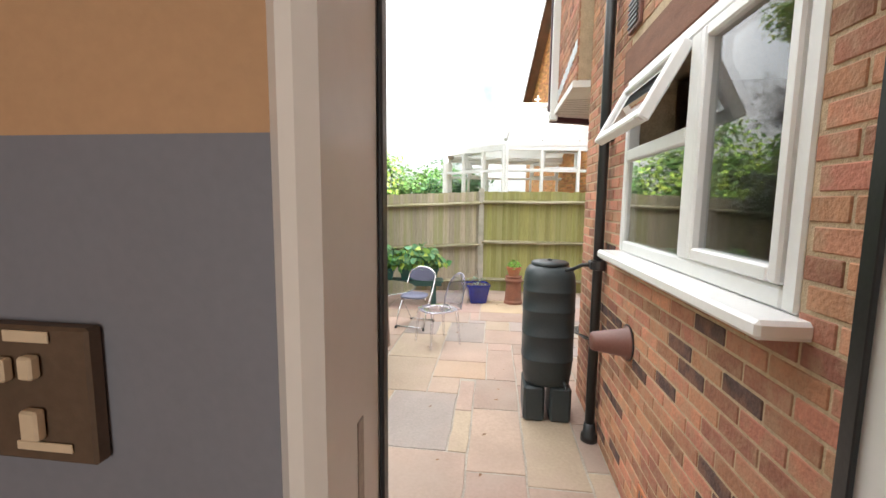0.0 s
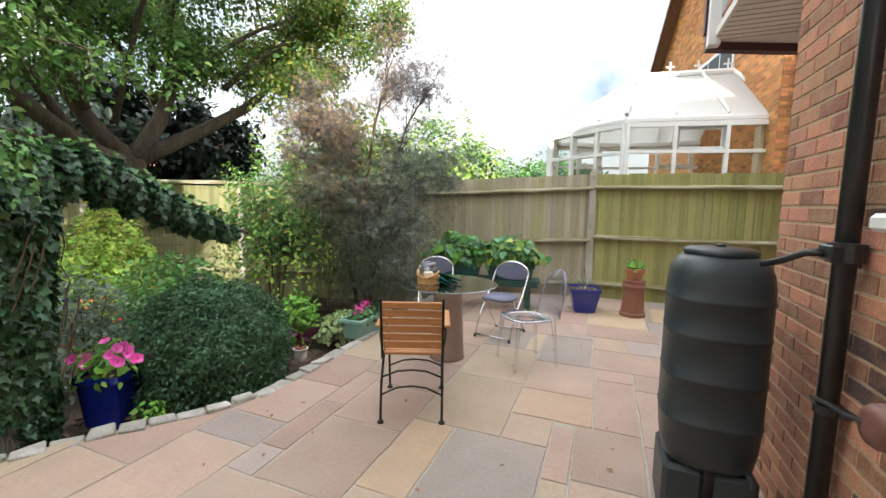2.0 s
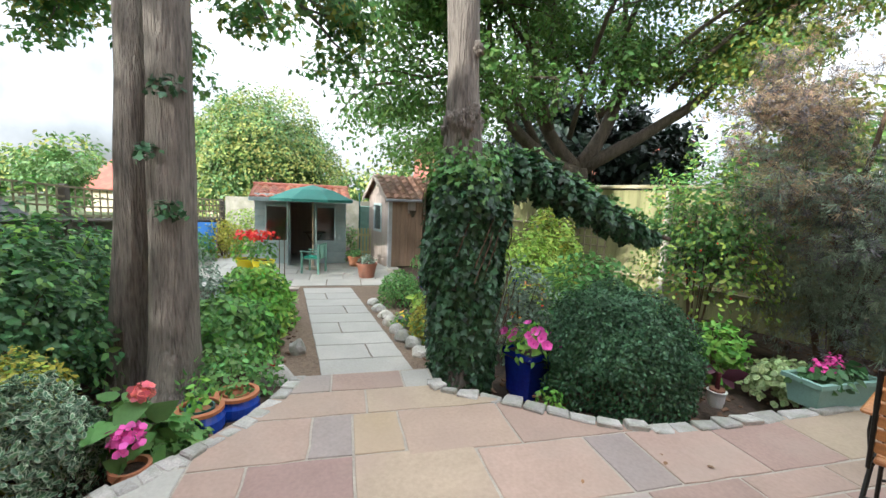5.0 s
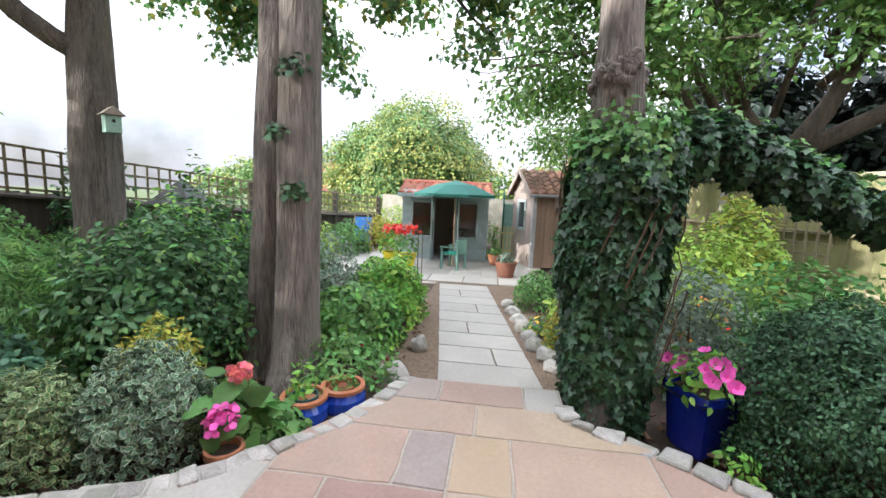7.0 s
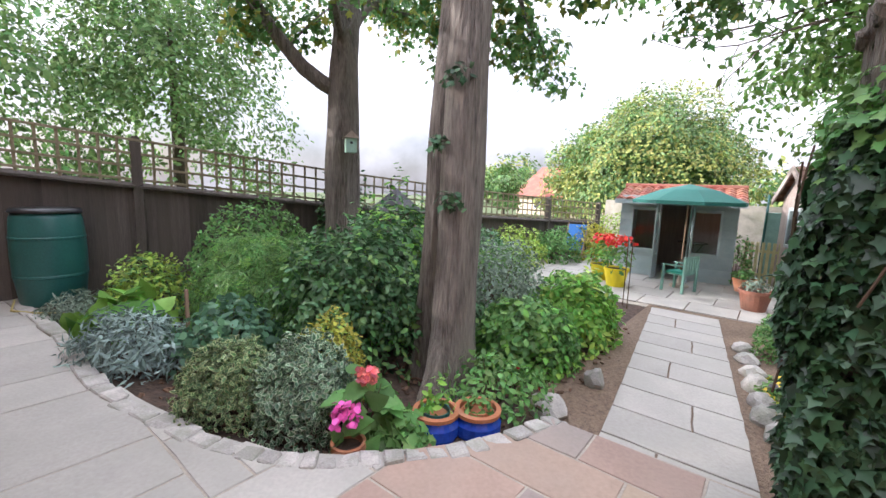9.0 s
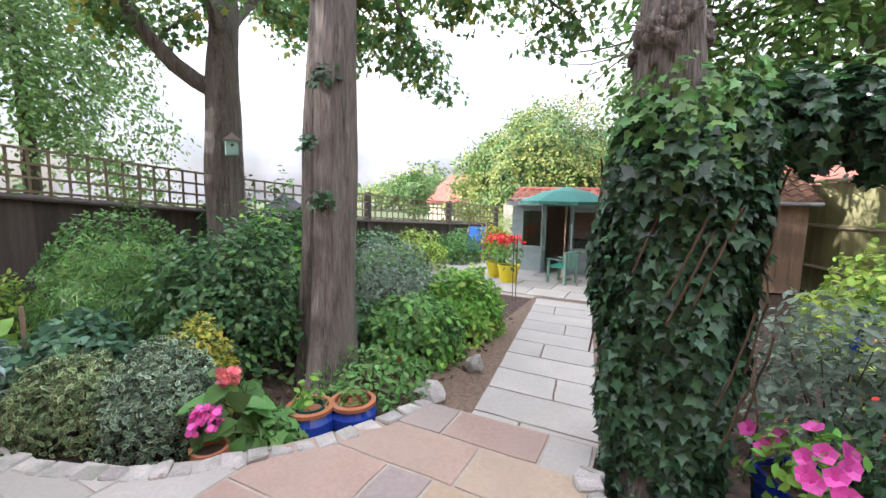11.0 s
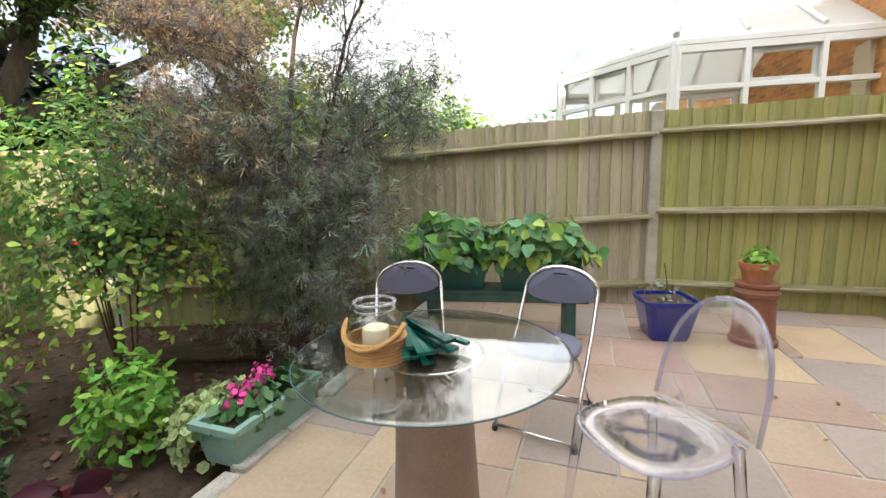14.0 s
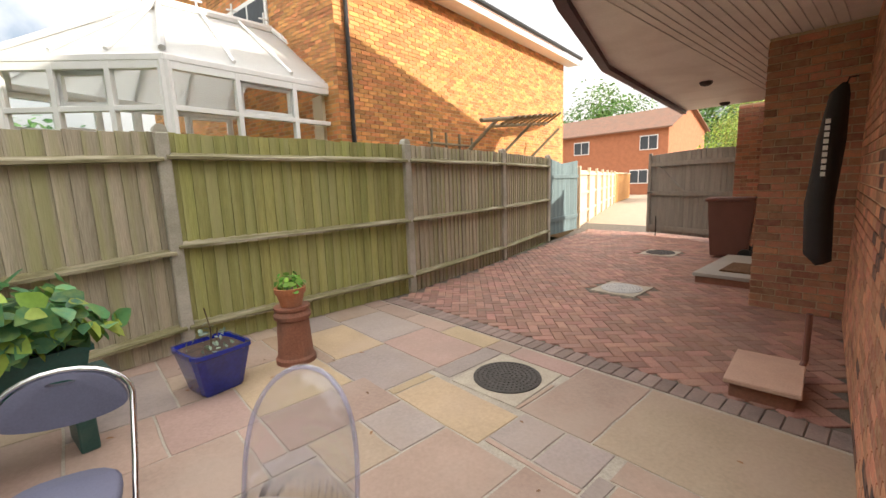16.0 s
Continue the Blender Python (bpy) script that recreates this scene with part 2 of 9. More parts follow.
TERRA = material("terracotta", (0.44, 0.165, 0.075), rough=0.8, var=0.2, scale=6, grain=60, bump=0.3, spot=(0.36, 0.24, 0.17), spot_amt=0.5, spot_scale=5)
TERRAD = material("old_terracotta", (0.26, 0.105, 0.065), rough=0.8, var=0.25, scale=6, grain=60, bump=0.4, spot=(0.15, 0.085, 0.06), spot_amt=0.6, spot_scale=5)
TEAK = material("oiled_hardwood", (0.46, 0.20, 0.065), rough=0.42, var=0.3, scale=4, grain=40, stretch=(0.6, 9, 9), bump=0.2, island=0.12, coat=0.15)
IRON = material("black_iron", (0.022, 0.02, 0.018), rough=0.5, metal=0.6, var=0.3, scale=9, grain=80, bump=0.3)
CHROME = material("chrome_tube", (0.75, 0.75, 0.77), rough=0.18, metal=1.0, var=0.05, scale=5, grain=40, bump=0.0)
PADS = material("grey_blue_vinyl", (0.12, 0.125, 0.19), rough=0.55, var=0.12, scale=7, grain=120, bump=0.12)
ROPE = material("jute_rope", (0.52, 0.30, 0.12), rough=0.9, var=0.25, scale=30, grain=160, bump=0.8)
WAX = material("candle_wax", (0.80, 0.72, 0.55), rough=0.5, var=0.05, bump=0.05)
SAGE = material("sage_trough", (0.20, 0.34, 0.29), rough=0.55, var=0.12, scale=5, grain=60, bump=0.1)
SHEDW = material("weathered_shed_boards", (0.30, 0.20, 0.135), rough=0.85, var=0.3, scale=3, grain=30, stretch=(6, 6, 0.5), bump=0.4, obrand=0.15, spot=(0.22, 0.16, 0.12), spot_amt=0.5)
SHEDG = material("grey_shed_timber", (0.36, 0.30, 0.26), rough=0.85, var=0.25, scale=3, grain=30, stretch=(6, 6, 0.5), bump=0.35, obrand=0.1)
DUCK = material("duck_egg_paint", (0.34, 0.42, 0.43), rough=0.6, var=0.12, scale=4, grain=40, bump=0.2, obrand=0.08, spot=(0.44, 0.48, 0.46), spot_amt=0.4)
TILE = material("red_clay_tile", (0.30, 0.10, 0.06), rough=0.8, var=0.25, scale=5, grain=50, bump=0.4, island=0.35, hue=0.015, spot=(0.30, 0.20, 0.12), spot_amt=0.4)
TILEB = material("brown_clay_tile", (0.22, 0.115, 0.075), rough=0.85, var=0.25, scale=5, grain=50, bump=0.4, island=0.35, spot=(0.15, 0.11, 0.08), spot_amt=0.5)
CANVAS = material("green_canvas", (0.03, 0.17, 0.14), rough=0.8, var=0.1, scale=4, grain=120, bump=0.15, trans=0.15)
SOFFIT = material("white_soffit", (0.82, 0.80, 0.75), rough=0.5, var=0.06, scale=3, grain=30, bump=0.02, spot=(0.55, 0.50, 0.44), spot_amt=0.3)
PURPLE = material("plum_hung_tile", (0.085, 0.035, 0.045), rough=0.6, var=0.25, scale=5, grain=50, bump=0.2, obrand=0.2)
GATE = material("grey_gate_boards", (0.22, 0.20, 0.17), rough=0.8, var=0.2, scale=3, grain=30, stretch=(6, 6, 0.6), bump=0.3, obrand=0.12)
GATEB = material("blue_grey_gate", (0.13, 0.19, 0.20), rough=0.75, var=0.2, scale=3, grain=30, stretch=(6, 6, 0.6), bump=0.3, obrand=0.12)
WALLP = material("beige_paint", (0.52, 0.33, 0.19), rough=0.7, var=0.06, scale=3, grain=60, bump=0.05)
WALLG = material("grey_blue_paint", (0.20, 0.215, 0.26), rough=0.7, var=0.06, scale=3, grain=60, bump=0.05)
CREAM = material("cream_plastic", (0.66, 0.55, 0.40), rough=0.5, var=0.05, bump=0.02)
DARKW = material("dark_board", (0.11, 0.075, 0.05), rough=0.6, var=0.2, bump=0.1)
CASTI = material("cast_iron", (0.07, 0.065, 0.06), rough=0.65, metal=0.5, var=0.3, scale=14, grain=90, bump=0.5)
CONC = material("concrete", (0.40, 0.35, 0.28), rough=0.9, var=0.2, scale=8, grain=80, bump=0.4)
TARM = material("tarmac", (0.10, 0.095, 0.09), rough=0.95, var=0.3, scale=8, grain=90, bump=0.5)
GLASS = thin_glass("clear_glass", (0.94, 0.96, 0.95), 1.5, 1.4)
WGLASS = thin_glass("window_glass", (0.72, 0.74, 0.73), 1.5, 2.6)
TABLEG = thin_glass("table_glass", (0.92, 0.96, 0.945), 1.5, 2.4)
EDGEG = material("green_glass", (0.008, 0.10, 0.082), rough=0.08, var=0.2, bump=0, obrand=0.5, trans=0.25)
ACRYL = thin_glass("clear_acrylic", (0.965, 0.965, 0.985), 1.45, 2.6, 0.02)
JARG = thin_glass("jar_glass", (0.93, 0.95, 0.95), 1.5, 3.2)
JARR = thin_glass("thick_glass", (0.82, 0.86, 0.87), 1.5, 3.5, 0.22)
ACRYE = thin_glass("acrylic_edge", (0.80, 0.80, 0.92), 1.45, 3.0, 0.16)
RIMG = material("glass_edge", (0.07, 0.12, 0.125), rough=0.08, var=0.05, bump=0.0)
YELL = material("yellow_pot", (0.75, 0.62, 0.01), rough=0.4, var=0.08, bump=0.03)
PINK = leafmat("pink_petal", (0.82, 0.12, 0.36), trans=0.25, island=0.2, hue=0.01)
CERISE = leafmat("cerise_petal", (0.62, 0.05, 0.22), trans=0.25, island=0.25, hue=0.01)
REDP = leafmat("red_petal", (0.72, 0.035, 0.025), trans=0.25, island=0.25, hue=0.01)
YELP = leafmat("yellow_petal", (0.80, 0.52, 0.03), trans=0.25, island=0.2, hue=0.01)
L_IVY = leafmat("ivy_leaf", (0.042, 0.095, 0.034), trans=0.15, rough=0.36, island=0.65)
L_IVYN = leafmat("ivy_young_leaf", (0.11, 0.23, 0.045), trans=0.25, rough=0.38, island=0.35)
L_DARK = leafmat("dark_green_leaf", (0.078, 0.165, 0.052), trans=0.2)
L_MID = leafmat("mid_green_leaf", (0.155, 0.29, 0.07))
L_BRIGHT = leafmat("bright_green_leaf", (0.21, 0.4, 0.06))
L_LIME = leafmat("lime_leaf", (0.34, 0.44, 0.07))
L_GOLD = leafmat("golden_leaf", (0.42, 0.37, 0.05))
L_SILVER = leafmat("silver_leaf", (0.25, 0.31, 0.23), trans=0.15, rough=0.7)
L_VARIE = leafmat("variegated_leaf", (0.30, 0.36, 0.19), spot=(0.07, 0.13, 0.045), spot_amt=1.0, spot_scale=50)
L_VARIG = leafmat("grey_variegated_leaf", (0.30, 0.38, 0.20), spot=(0.06, 0.13, 0.07), spot_amt=1.0, spot_scale=60)
L_GREY = leafmat("grey_green_leaf", (0.24, 0.29, 0.18))
L_TREE = leafmat("tree_leaf", (0.115, 0.2, 0.04), trans=0.45)
L_TREEY = leafmat("tree_leaf_turning", (0.27, 0.27, 0.045), trans=0.45, hue=0.03)
L_TREEC = leafmat("maple_green_leaf", (0.115, 0.22, 0.055), trans=0.45)
L_PURP = leafmat("purple_lace_leaf", (0.125, 0.105, 0.095), trans=0.3, island=0.5, hue=0.05)
L_BRONZ = leafmat("bronze_lace_leaf", (0.36, 0.235, 0.12), trans=0.4, island=0.5, hue=0.03)
L_LACEG = leafmat("green_lace_leaf", (0.21, 0.25, 0.14), trans=0.3, island=0.5, hue=0.03)
L_HOSTA = leafmat("hosta_leaf", (0.10, 0.24, 0.09), island=0.6, spot=(0.27, 0.38, 0.10), spot_amt=0.6, spot_scale=14)
L_BURG = leafmat("burgundy_leaf", (0.075, 0.022, 0.03), trans=0.2)
L_FAR = leafmat("far_leaf", (0.13, 0.21, 0.055), trans=0.3, hue=0.03)
L_FARY = leafmat("far_leaf_yellow", (0.32, 0.33, 0.075), trans=0.3, hue=0.04)
L_CON = leafmat("conifer_dark_leaf", (0.022, 0.035, 0.02), trans=0.1)


# ---- mesh helpers ----
class Build:
    """Collects vertices and faces of one mesh."""

    def __init__(self):
        self.v, self.f = [], []

    def add(self, verts, faces):
        o = len(self.v)
        self.v += [tuple(p) for p in verts]
        self.f += [tuple(i + o for i in q) for q in faces]
        return self

    def box(self, x0, y0, z0, x1, y1, z1, c=0.004, m=None):
        """A box with chamfered edges."""
        c = min(c, 0.45 * abs(x1 - x0), 0.45 * abs(y1 - y0), 0.45 * abs(z1 - z0))
        vs, idx = [], {}
        lo, hi = (x0, y0, z0), (x1, y1, z1)
        for sx in (0, 1):
            for sy in (0, 1):
                for sz in (0, 1):
                    s = (sx, sy, sz)
                    for ax in range(3):
                        p = [(hi[k] if s[k] else lo[k]) for k in range(3)]
                        for k in range(3):
                            if k != ax:
                                p[k] += -c if s[k] else c
                        idx[(s, ax)] = len(vs)
                        vs.append(p)
        fs = []
        for ax in range(3):
            a, b = (ax + 1) % 3, (ax + 2) % 3
            for side in (0, 1):
                def key(i, j):
                    s = [0, 0, 0]
                    s[ax], s[a], s[b] = side, i, j
                    return idx[(tuple(s), ax)]
                q = [key(0, 0), key(1, 0), key(1, 1), key(0, 1)]
                fs.append(q if side else q[::-1])
            for i in (0, 1):
                for j in (0, 1):
                    def key2(t, face):
                        s = [0, 0, 0]
                        s[ax], s[a], s[b] = t, i, j
                        return idx[(tuple(s), face)]
                    q = [key2(0, a), key2(1, a), key2(1, b), key2(0, b)]
                    fs.append(q if (i == j) else q[::-1])
        for sx in (0, 1):
            for sy in (0, 1):
                for sz in (0, 1):
                    s = (sx, sy, sz)
                    q = [idx[(s, 0)], idx[(s, 1)], idx[(s, 2)]]
                    fs.append(q if (sx + sy + sz) % 2 else q[::-1])
        if m is not None:
            vs = [m @ Vector(p) for p in vs]
        return self.add(vs, fs)

    def lathe(self, rings, seg=20, m=None, close=True):
        """Rings of (radius, z) turned about z."""
        vs = [(r * math.cos(2 * math.pi * k / seg), r * math.sin(2 * math.pi * k / seg), z) for r, z in rings for k in range(seg)]
        fs = [(i * seg + k, i * seg + (k + 1) % seg, (i + 1) * seg + (k + 1) % seg, (i + 1) * seg + k) for i in range(len(rings) - 1) for k in range(seg)]
        if close:
            fs += [tuple(range(seg))[::-1], tuple((len(rings) - 1) * seg + k for k in range(seg))]
        if m is not None:
            vs = [m @ Vector(p) for p in vs]
        return self.add(vs, fs)

    def tube(self, pts, radii, seg=8, wob=0.0, cap=True, ridge=0.0):
        """A tube along points, with a radius at each."""
        pts = [Vector(p) for p in pts]
        if not isinstance(radii, (list, tuple)):
            radii = [radii] * len(pts)
        vs, up = [], Vector((0.31, 0.17, 0.94))
        for i, p in enumerate(pts):
            d = (pts[min(i + 1, len(pts) - 1)] - pts[max(i - 1, 0)]).normalized()
            if i == 0:
                a = d.cross(up if abs(d.dot(up)) < 0.95 else Vector((1, 0, 0))).normalized()
            else:
                a = (a - d * a.dot(d)).normalized()
            b = d.cross(a)
            for k in range(seg):
                th = 2 * math.pi * k / seg
                r = radii[i] * (1 + wob * noise.noise(Vector((math.cos(th) * 1.7, math.sin(th) * 1.7, p.z * 1.3 + p.x))))
                if ridge:
                    r *= 1 + ridge * noise.noise(Vector((math.cos(th) * 7, math.sin(th) * 7, p.z * 0.9 + p.y)))
                vs.append(p + a * (r * math.cos(th)) + b * (r * math.sin(th)))
        fs = [(i * seg + k, i * seg + (k + 1) % seg, (i + 1) * seg + (k + 1) % seg, (i + 1) * seg + k) for i in range(len(pts) - 1) for k in range(seg)]
        if cap:
            fs += [tuple(range(seg))[::-1], tuple((len(pts) - 1) * seg + k for k in range(seg))]
        return self.add(vs, fs)

    def prism(self, poly, z0, z1, c=0.0):
        """A flat polygon in x and y with thickness; the top edge may be chamfered by c."""
        n = len(poly)
        cx, cy = sum(p[0] for p in poly) / n, sum(p[1] for p in poly) / n
        top = []
        for x, y in poly:
            d = math.hypot(x - cx, y - cy) or 1
            top.append((x - (x - cx) / d * c, y - (y - cy) / d * c, z1))
        vs = [(x, y, z0) for x, y in poly] + [(x, y, z1 - c) for x, y in poly] + top
        fs = [tuple(range(n))[::-1], tuple(range(2 * n, 3 * n))]
        for r in (0, 1):
            fs += [(r * n + k, r * n + (k + 1) % n, (r + 1) * n + (k + 1) % n, (r + 1) * n + k) for k in range(n)]
        return self.add(vs, fs)

    def mesh(self, name, mat, smooth=False):
        me = bpy.data.meshes.new(name)
        me.from_pydata(self.v, [], self.f)
        me.materials.append(mat)
        if smooth:
            me.polygons.foreach_set("use_smooth", [True] * len(me.polygons))
        me.update()
        return me


def thing(name, label, category, group="", at=None, kind=""):
    ob = new(name)
    if at is not None:
        ob.matrix_world = at
    return tagged(ob, label, category, group, kind)


def part(name, build, mat, parent, label="", smooth=False, kind=""):
    me = build.mesh(name, mat, smooth) if isinstance(build, Build) else build
    ob = new(name, me)
    ob.parent = parent
    return tagged(ob, label, kind=kind) if (label or kind) else ob


def structure(name, build, mat, label, category, smooth=False):
    return tagged(new(name, build.mesh(name, mat, smooth)), label, category, kind="structure")


def B(*a, **k):
    return Build().box(*a, **k)


# ---- foliage ----
OVATE = (np.array([(0, 0, 0), (-.26, .33, .05), (.26, .33, .05), (-.2, .7, .02), (.2, .7, .02), (0, 1, -.1), (0, .4, -.03)], float), [(0, 2, 6), (0, 6, 1), (1, 6, 5, 3), (6, 2, 4, 5)])
NARROW = (np.array([(0, 0, 0), (-.1, .4, .03), (.1, .4, .03), (0, 1, -.12)], float), [(0, 2, 3, 1)])
ROUND = (np.array([(0, 0, 0), (-.4, .3, .04), (.4, .3, .04), (-.36, .75, .02), (.36, .75, .02), (0, 1, -.05)], float), [(0, 2, 4, 5, 3, 1)])
IVY = (np.array([(0, .05, 0), (.3, -.12, .02), (.27, .2, .03), (.52, .38, -.04), (.24, .55, .03), (0, 1, -.1), (-.24, .55, .03), (-.52, .38, -.04), (-.27, .2, .03), (-.3, -.12, .02)], float), [(0, 1, 2, 3, 4, 5), (0, 5, 6, 7, 8, 9)])
HEART = (np.array([(0, 0, .0), (-.34, .12, .06), (.34, .12, .06), (-.4, .45, .05), (.4, .45, .05), (-.2, .8, -.03), (.2, .8, -.03), (0, 1.02, -.14), (0, .45, -.05)], float),
         [(0, 2, 4, 8), (0, 8, 3, 1), (8, 4, 6, 7), (8, 7, 5, 3)])
LACE = (np.array([(-.02, 0, 0), (.02, 0, 0), (-.6, .35, -.1), (-.55, .28, -.1), (-.45, .8, -.14), (-.36, .8, -.14), (0, 1.15, -.16), (.36, .8, -.14), (.45, .8, -.14), (.55, .28, -.1), (.6, .35, -.1), (-.04, .3, 0), (.04, .3, 0)], float),
        [(0, 1, 2, 3), (0, 1, 5, 4), (11, 12, 6), (0, 1, 12, 11), (1, 0, 7, 8), (1, 0, 9, 10)])
PETAL = (np.array([(0, 0, .05), (-.45, .35, .12), (-.3, .9, .0), (.3, .9, .0), (.45, .35, .12)], float), [(0, 4, 3, 2, 1)])
RNG = np.random.default_rng(5)


def leaves(name, pts, out, size, shape, mat, parent, droop=0.35, spread=0.8, jitter=0.35, label="", kind="", centre=None):
    """One mesh of many leaves at the points pts, that turn towards the directions out, with a lean of their own."""
    n = len(pts)
    tv, tf = shape
    out = out / np.maximum(np.linalg.norm(out, axis=1, keepdims=True), 1e-6)
    nor = out + RNG.normal(0, spread, (n, 3)) * 0.6
    nor[:, 2] += 0.35
    nor /= np.linalg.norm(nor, axis=1, keepdims=True)
    ax = RNG.normal(0, 1, (n, 3)) + out * 0.7
    ax[:, 2] -= droop * 1.6
    ax -= nor * np.sum(ax * nor, axis=1, keepdims=True)
    ax /= np.maximum(np.linalg.norm(ax, axis=1, keepdims=True), 1e-6)
    side = np.cross(ax, nor)
    s = size * (1 + RNG.uniform(-jitter, jitter, n))[:, None, None]
    v = pts[:, None, :] + s * (tv[None, :, 0:1] * side[:, None, :] + tv[None, :, 1:2] * ax[:, None, :] + tv[None, :, 2:3] * nor[:, None, :])
    if centre is not None:
        leaf_mesh("leaf_centre", pts[:, None, :] + s * (tv[None, :, 0:1] * 0.62 * side[:, None, :] + (tv[None, :, 1:2] * 0.74 + 0.1) * ax[:, None, :] + (tv[None, :, 2:3] + 0.035) * nor[:, None, :]), tf, centre, parent, "", "stuff")
        leaf_mesh("leaf_back", pts[:, None, :] + s * (tv[None, :, 0:1] * 0.62 * side[:, None, :] + (tv[None, :, 1:2] * 0.74 + 0.1) * ax[:, None, :] + (tv[None, :, 2:3] - 0.035) * nor[:, None, :]), tf, centre, parent, "", "stuff")
    return leaf_mesh(name, v, tf, mat, parent, label, kind)


def leaf_mesh(name, v, tf, mat, parent, label, kind):
    n, k = v.shape[:2]
    me = bpy.data.meshes.new(name)
    me.vertices.add(n * k)
    me.vertices.foreach_set("co", v.astype(np.float32).ravel())
    flat = np.concatenate([np.array(q) for q in tf])
    lens = np.array([len(q) for q in tf])
    loops = (flat[None, :] + (np.arange(n) * k)[:, None]).ravel()
    starts = np.concatenate([[0], np.cumsum(np.tile(lens, n))[:-1]])
    me.loops.add(len(loops))
    me.loops.foreach_set("vertex_index", loops.astype(np.int32))
    me.polygons.add(n * len(tf))
    me.polygons.foreach_set("loop_start", starts.astype(np.int32))
    me.materials.append(mat)
    me.update(calc_edges=True)
    me.validate()
    return part(name, me, mat, parent, label, kind=kind)


def dome_points(n, rx, ry, h, base=0.0, lump=0.22, freq=2.4, deep=0.5, seed=0.0, flat=0.35):
    """Points on and within a lumpy dome that stands on z = base, and the ways out of it."""
    d = RNG.normal(0, 1, (n, 3))
    d /= np.linalg.norm(d, axis=1, keepdims=True)
    lo = d[:, 2] < -flat
    d[lo, 2] *= -0.6
    d /= np.linalg.norm(d, axis=1, keepdims=True)
    r = 1 - deep * RNG.random(n) ** 2.2
    wob = np.array([noise.noise(Vector((q[0] * freq + seed, q[1] * freq, q[2] * freq - seed))) for q in d])
    fine = np.array([noise.noise(Vector((q[0] * freq * 3 + seed, q[1] * freq * 3, q[2] * freq * 3))) for q in d])
    r = r * (1 + lump * wob + 0.5 * lump * fine)
    zc = h * (flat / (1 + flat))
    p = np.c_[d[:, 0] * rx * r, d[:, 1] * ry * r, base + zc + d[:, 2] * r * np.where(d[:, 2] > 0, h - zc, zc / flat)]
    return p, d


def stems(b, h, r, n, thick=0.008):
    for k in range(n):
        a = 2 * math.pi * (k + random.random() * 0.7) / n
        e = r * random.uniform(0.35, 0.85)
        b.tube([(0.03 * math.cos(a), 0.03 * math.sin(a), -0.06), (e * 0.35 * math.cos(a), e * 0.35 * math.sin(a), h * 0.4), (e * math.cos(a), e * math.sin(a), h * random.uniform(0.65, 0.9))], [thick, thick * 0.7, thick * 0.3], 5)
    return b


def shrub(name, label, x, y, z, rx, ry, h, n, size, shape, mat, droop=-0.1, lump=0.22, deep=0.5, nstem=7, extra=(), category="shrub", flat=0.35, spread=1.1, freq=2.4, group="", lift=0.0, centre=None):
    """A shrub: a crown of many leaves over bare stems. extra: more crowns (share, size, shape, material, part name, push outwards)."""
    ob = thing(name, label, category, group, at=pose(x, y, z))
    p, d = dome_points(n, rx, ry, h - lift, lift, lump, freq, deep, x * 3.1 + y, flat)
    leaves("foliage", p, d, size, shape, mat, ob, droop, spread, centre=centre)
    for share, s2, shape2, mat2, nm, push in extra:
        k = int(n * share)
        p2, d2 = dome_points(k, rx * push, ry * push, (h - lift) * push, lift, lump, freq, 0.08, x * 3.1 + y, -0.1)
        leaves(nm, p2, d2, s2, shape2, mat2, ob, 0.1, 0.6, kind="stuff")
    if nstem:
        part("stem", stems(Build(), h, min(rx, ry), nstem), TWIG, ob, kind="stuff")
    return ob


def limb_path(p0, p1, bend, n=7, seed=0):
    p0, p1 = Vector(p0), Vector(p1)
    out = []
    for i in range(n):
        t = i / (n - 1)
        p = p0.lerp(p1, t) + Vector(bend) * math.sin(math.pi * t)
        w = 0.06 * (p1 - p0).length * t
        p += Vector((noise.noise(Vector((t * 3, seed, 0))), noise.noise(Vector((t * 3, seed, 7))), noise.noise(Vector((t * 3, seed, 13))))) * w
        out.append(p)
    return out


def branch_out(b, tips, p0, d, length, r, depth, seg=6):
    """Twigs that fork on from a limb; collects their tips."""
    p1 = p0 + d * length
    mid = p0.lerp(p1, 0.5) + Vector((random.uniform(-1, 1), random.uniform(-1, 1), random.uniform(-0.3, 0.8))) * length * 0.12
    b.tube([p0, mid, p1], [r, r * 0.75, r * 0.5], seg, cap=False)
    tips.append((mid, d, length))
    if depth == 0:
        tips.append((p1, d, length))
        return
    for k in range(3 if depth > 1 else 2):
        nd = (d + Vector((random.gauss(0, 0.55), random.gauss(0, 0.55), random.gauss(0.08, 0.4)))).normalized()
        branch_out(b, tips, p1 if k else mid, nd, length * random.uniform(0.6, 0.8), r * 0.5, depth - 1, max(4, seg - 1))


def crown(name, tips, per, r, size, shape, mat, parent, squash=0.6, droop=0.5, keep=None):
    pts, outs = [], []
    for p, d, ln in tips:
        if keep is not None and not keep(p):
            continue
        o = RNG.normal(0, 1, (per, 3))
        o /= np.linalg.norm(o, axis=1, keepdims=True)
        rad = r * RNG.random((per, 1)) ** 0.5
        pts.append(np.array(p) + o * rad * np.array([1, 1, squash]))
        outs.append(o + np.array([0, 0, 0.3]))
    return leaves(name, np.concatenate(pts), np.concatenate(outs), size, shape, mat, parent, droop, 0.9)


# ---- the ground ----
G = -0.25


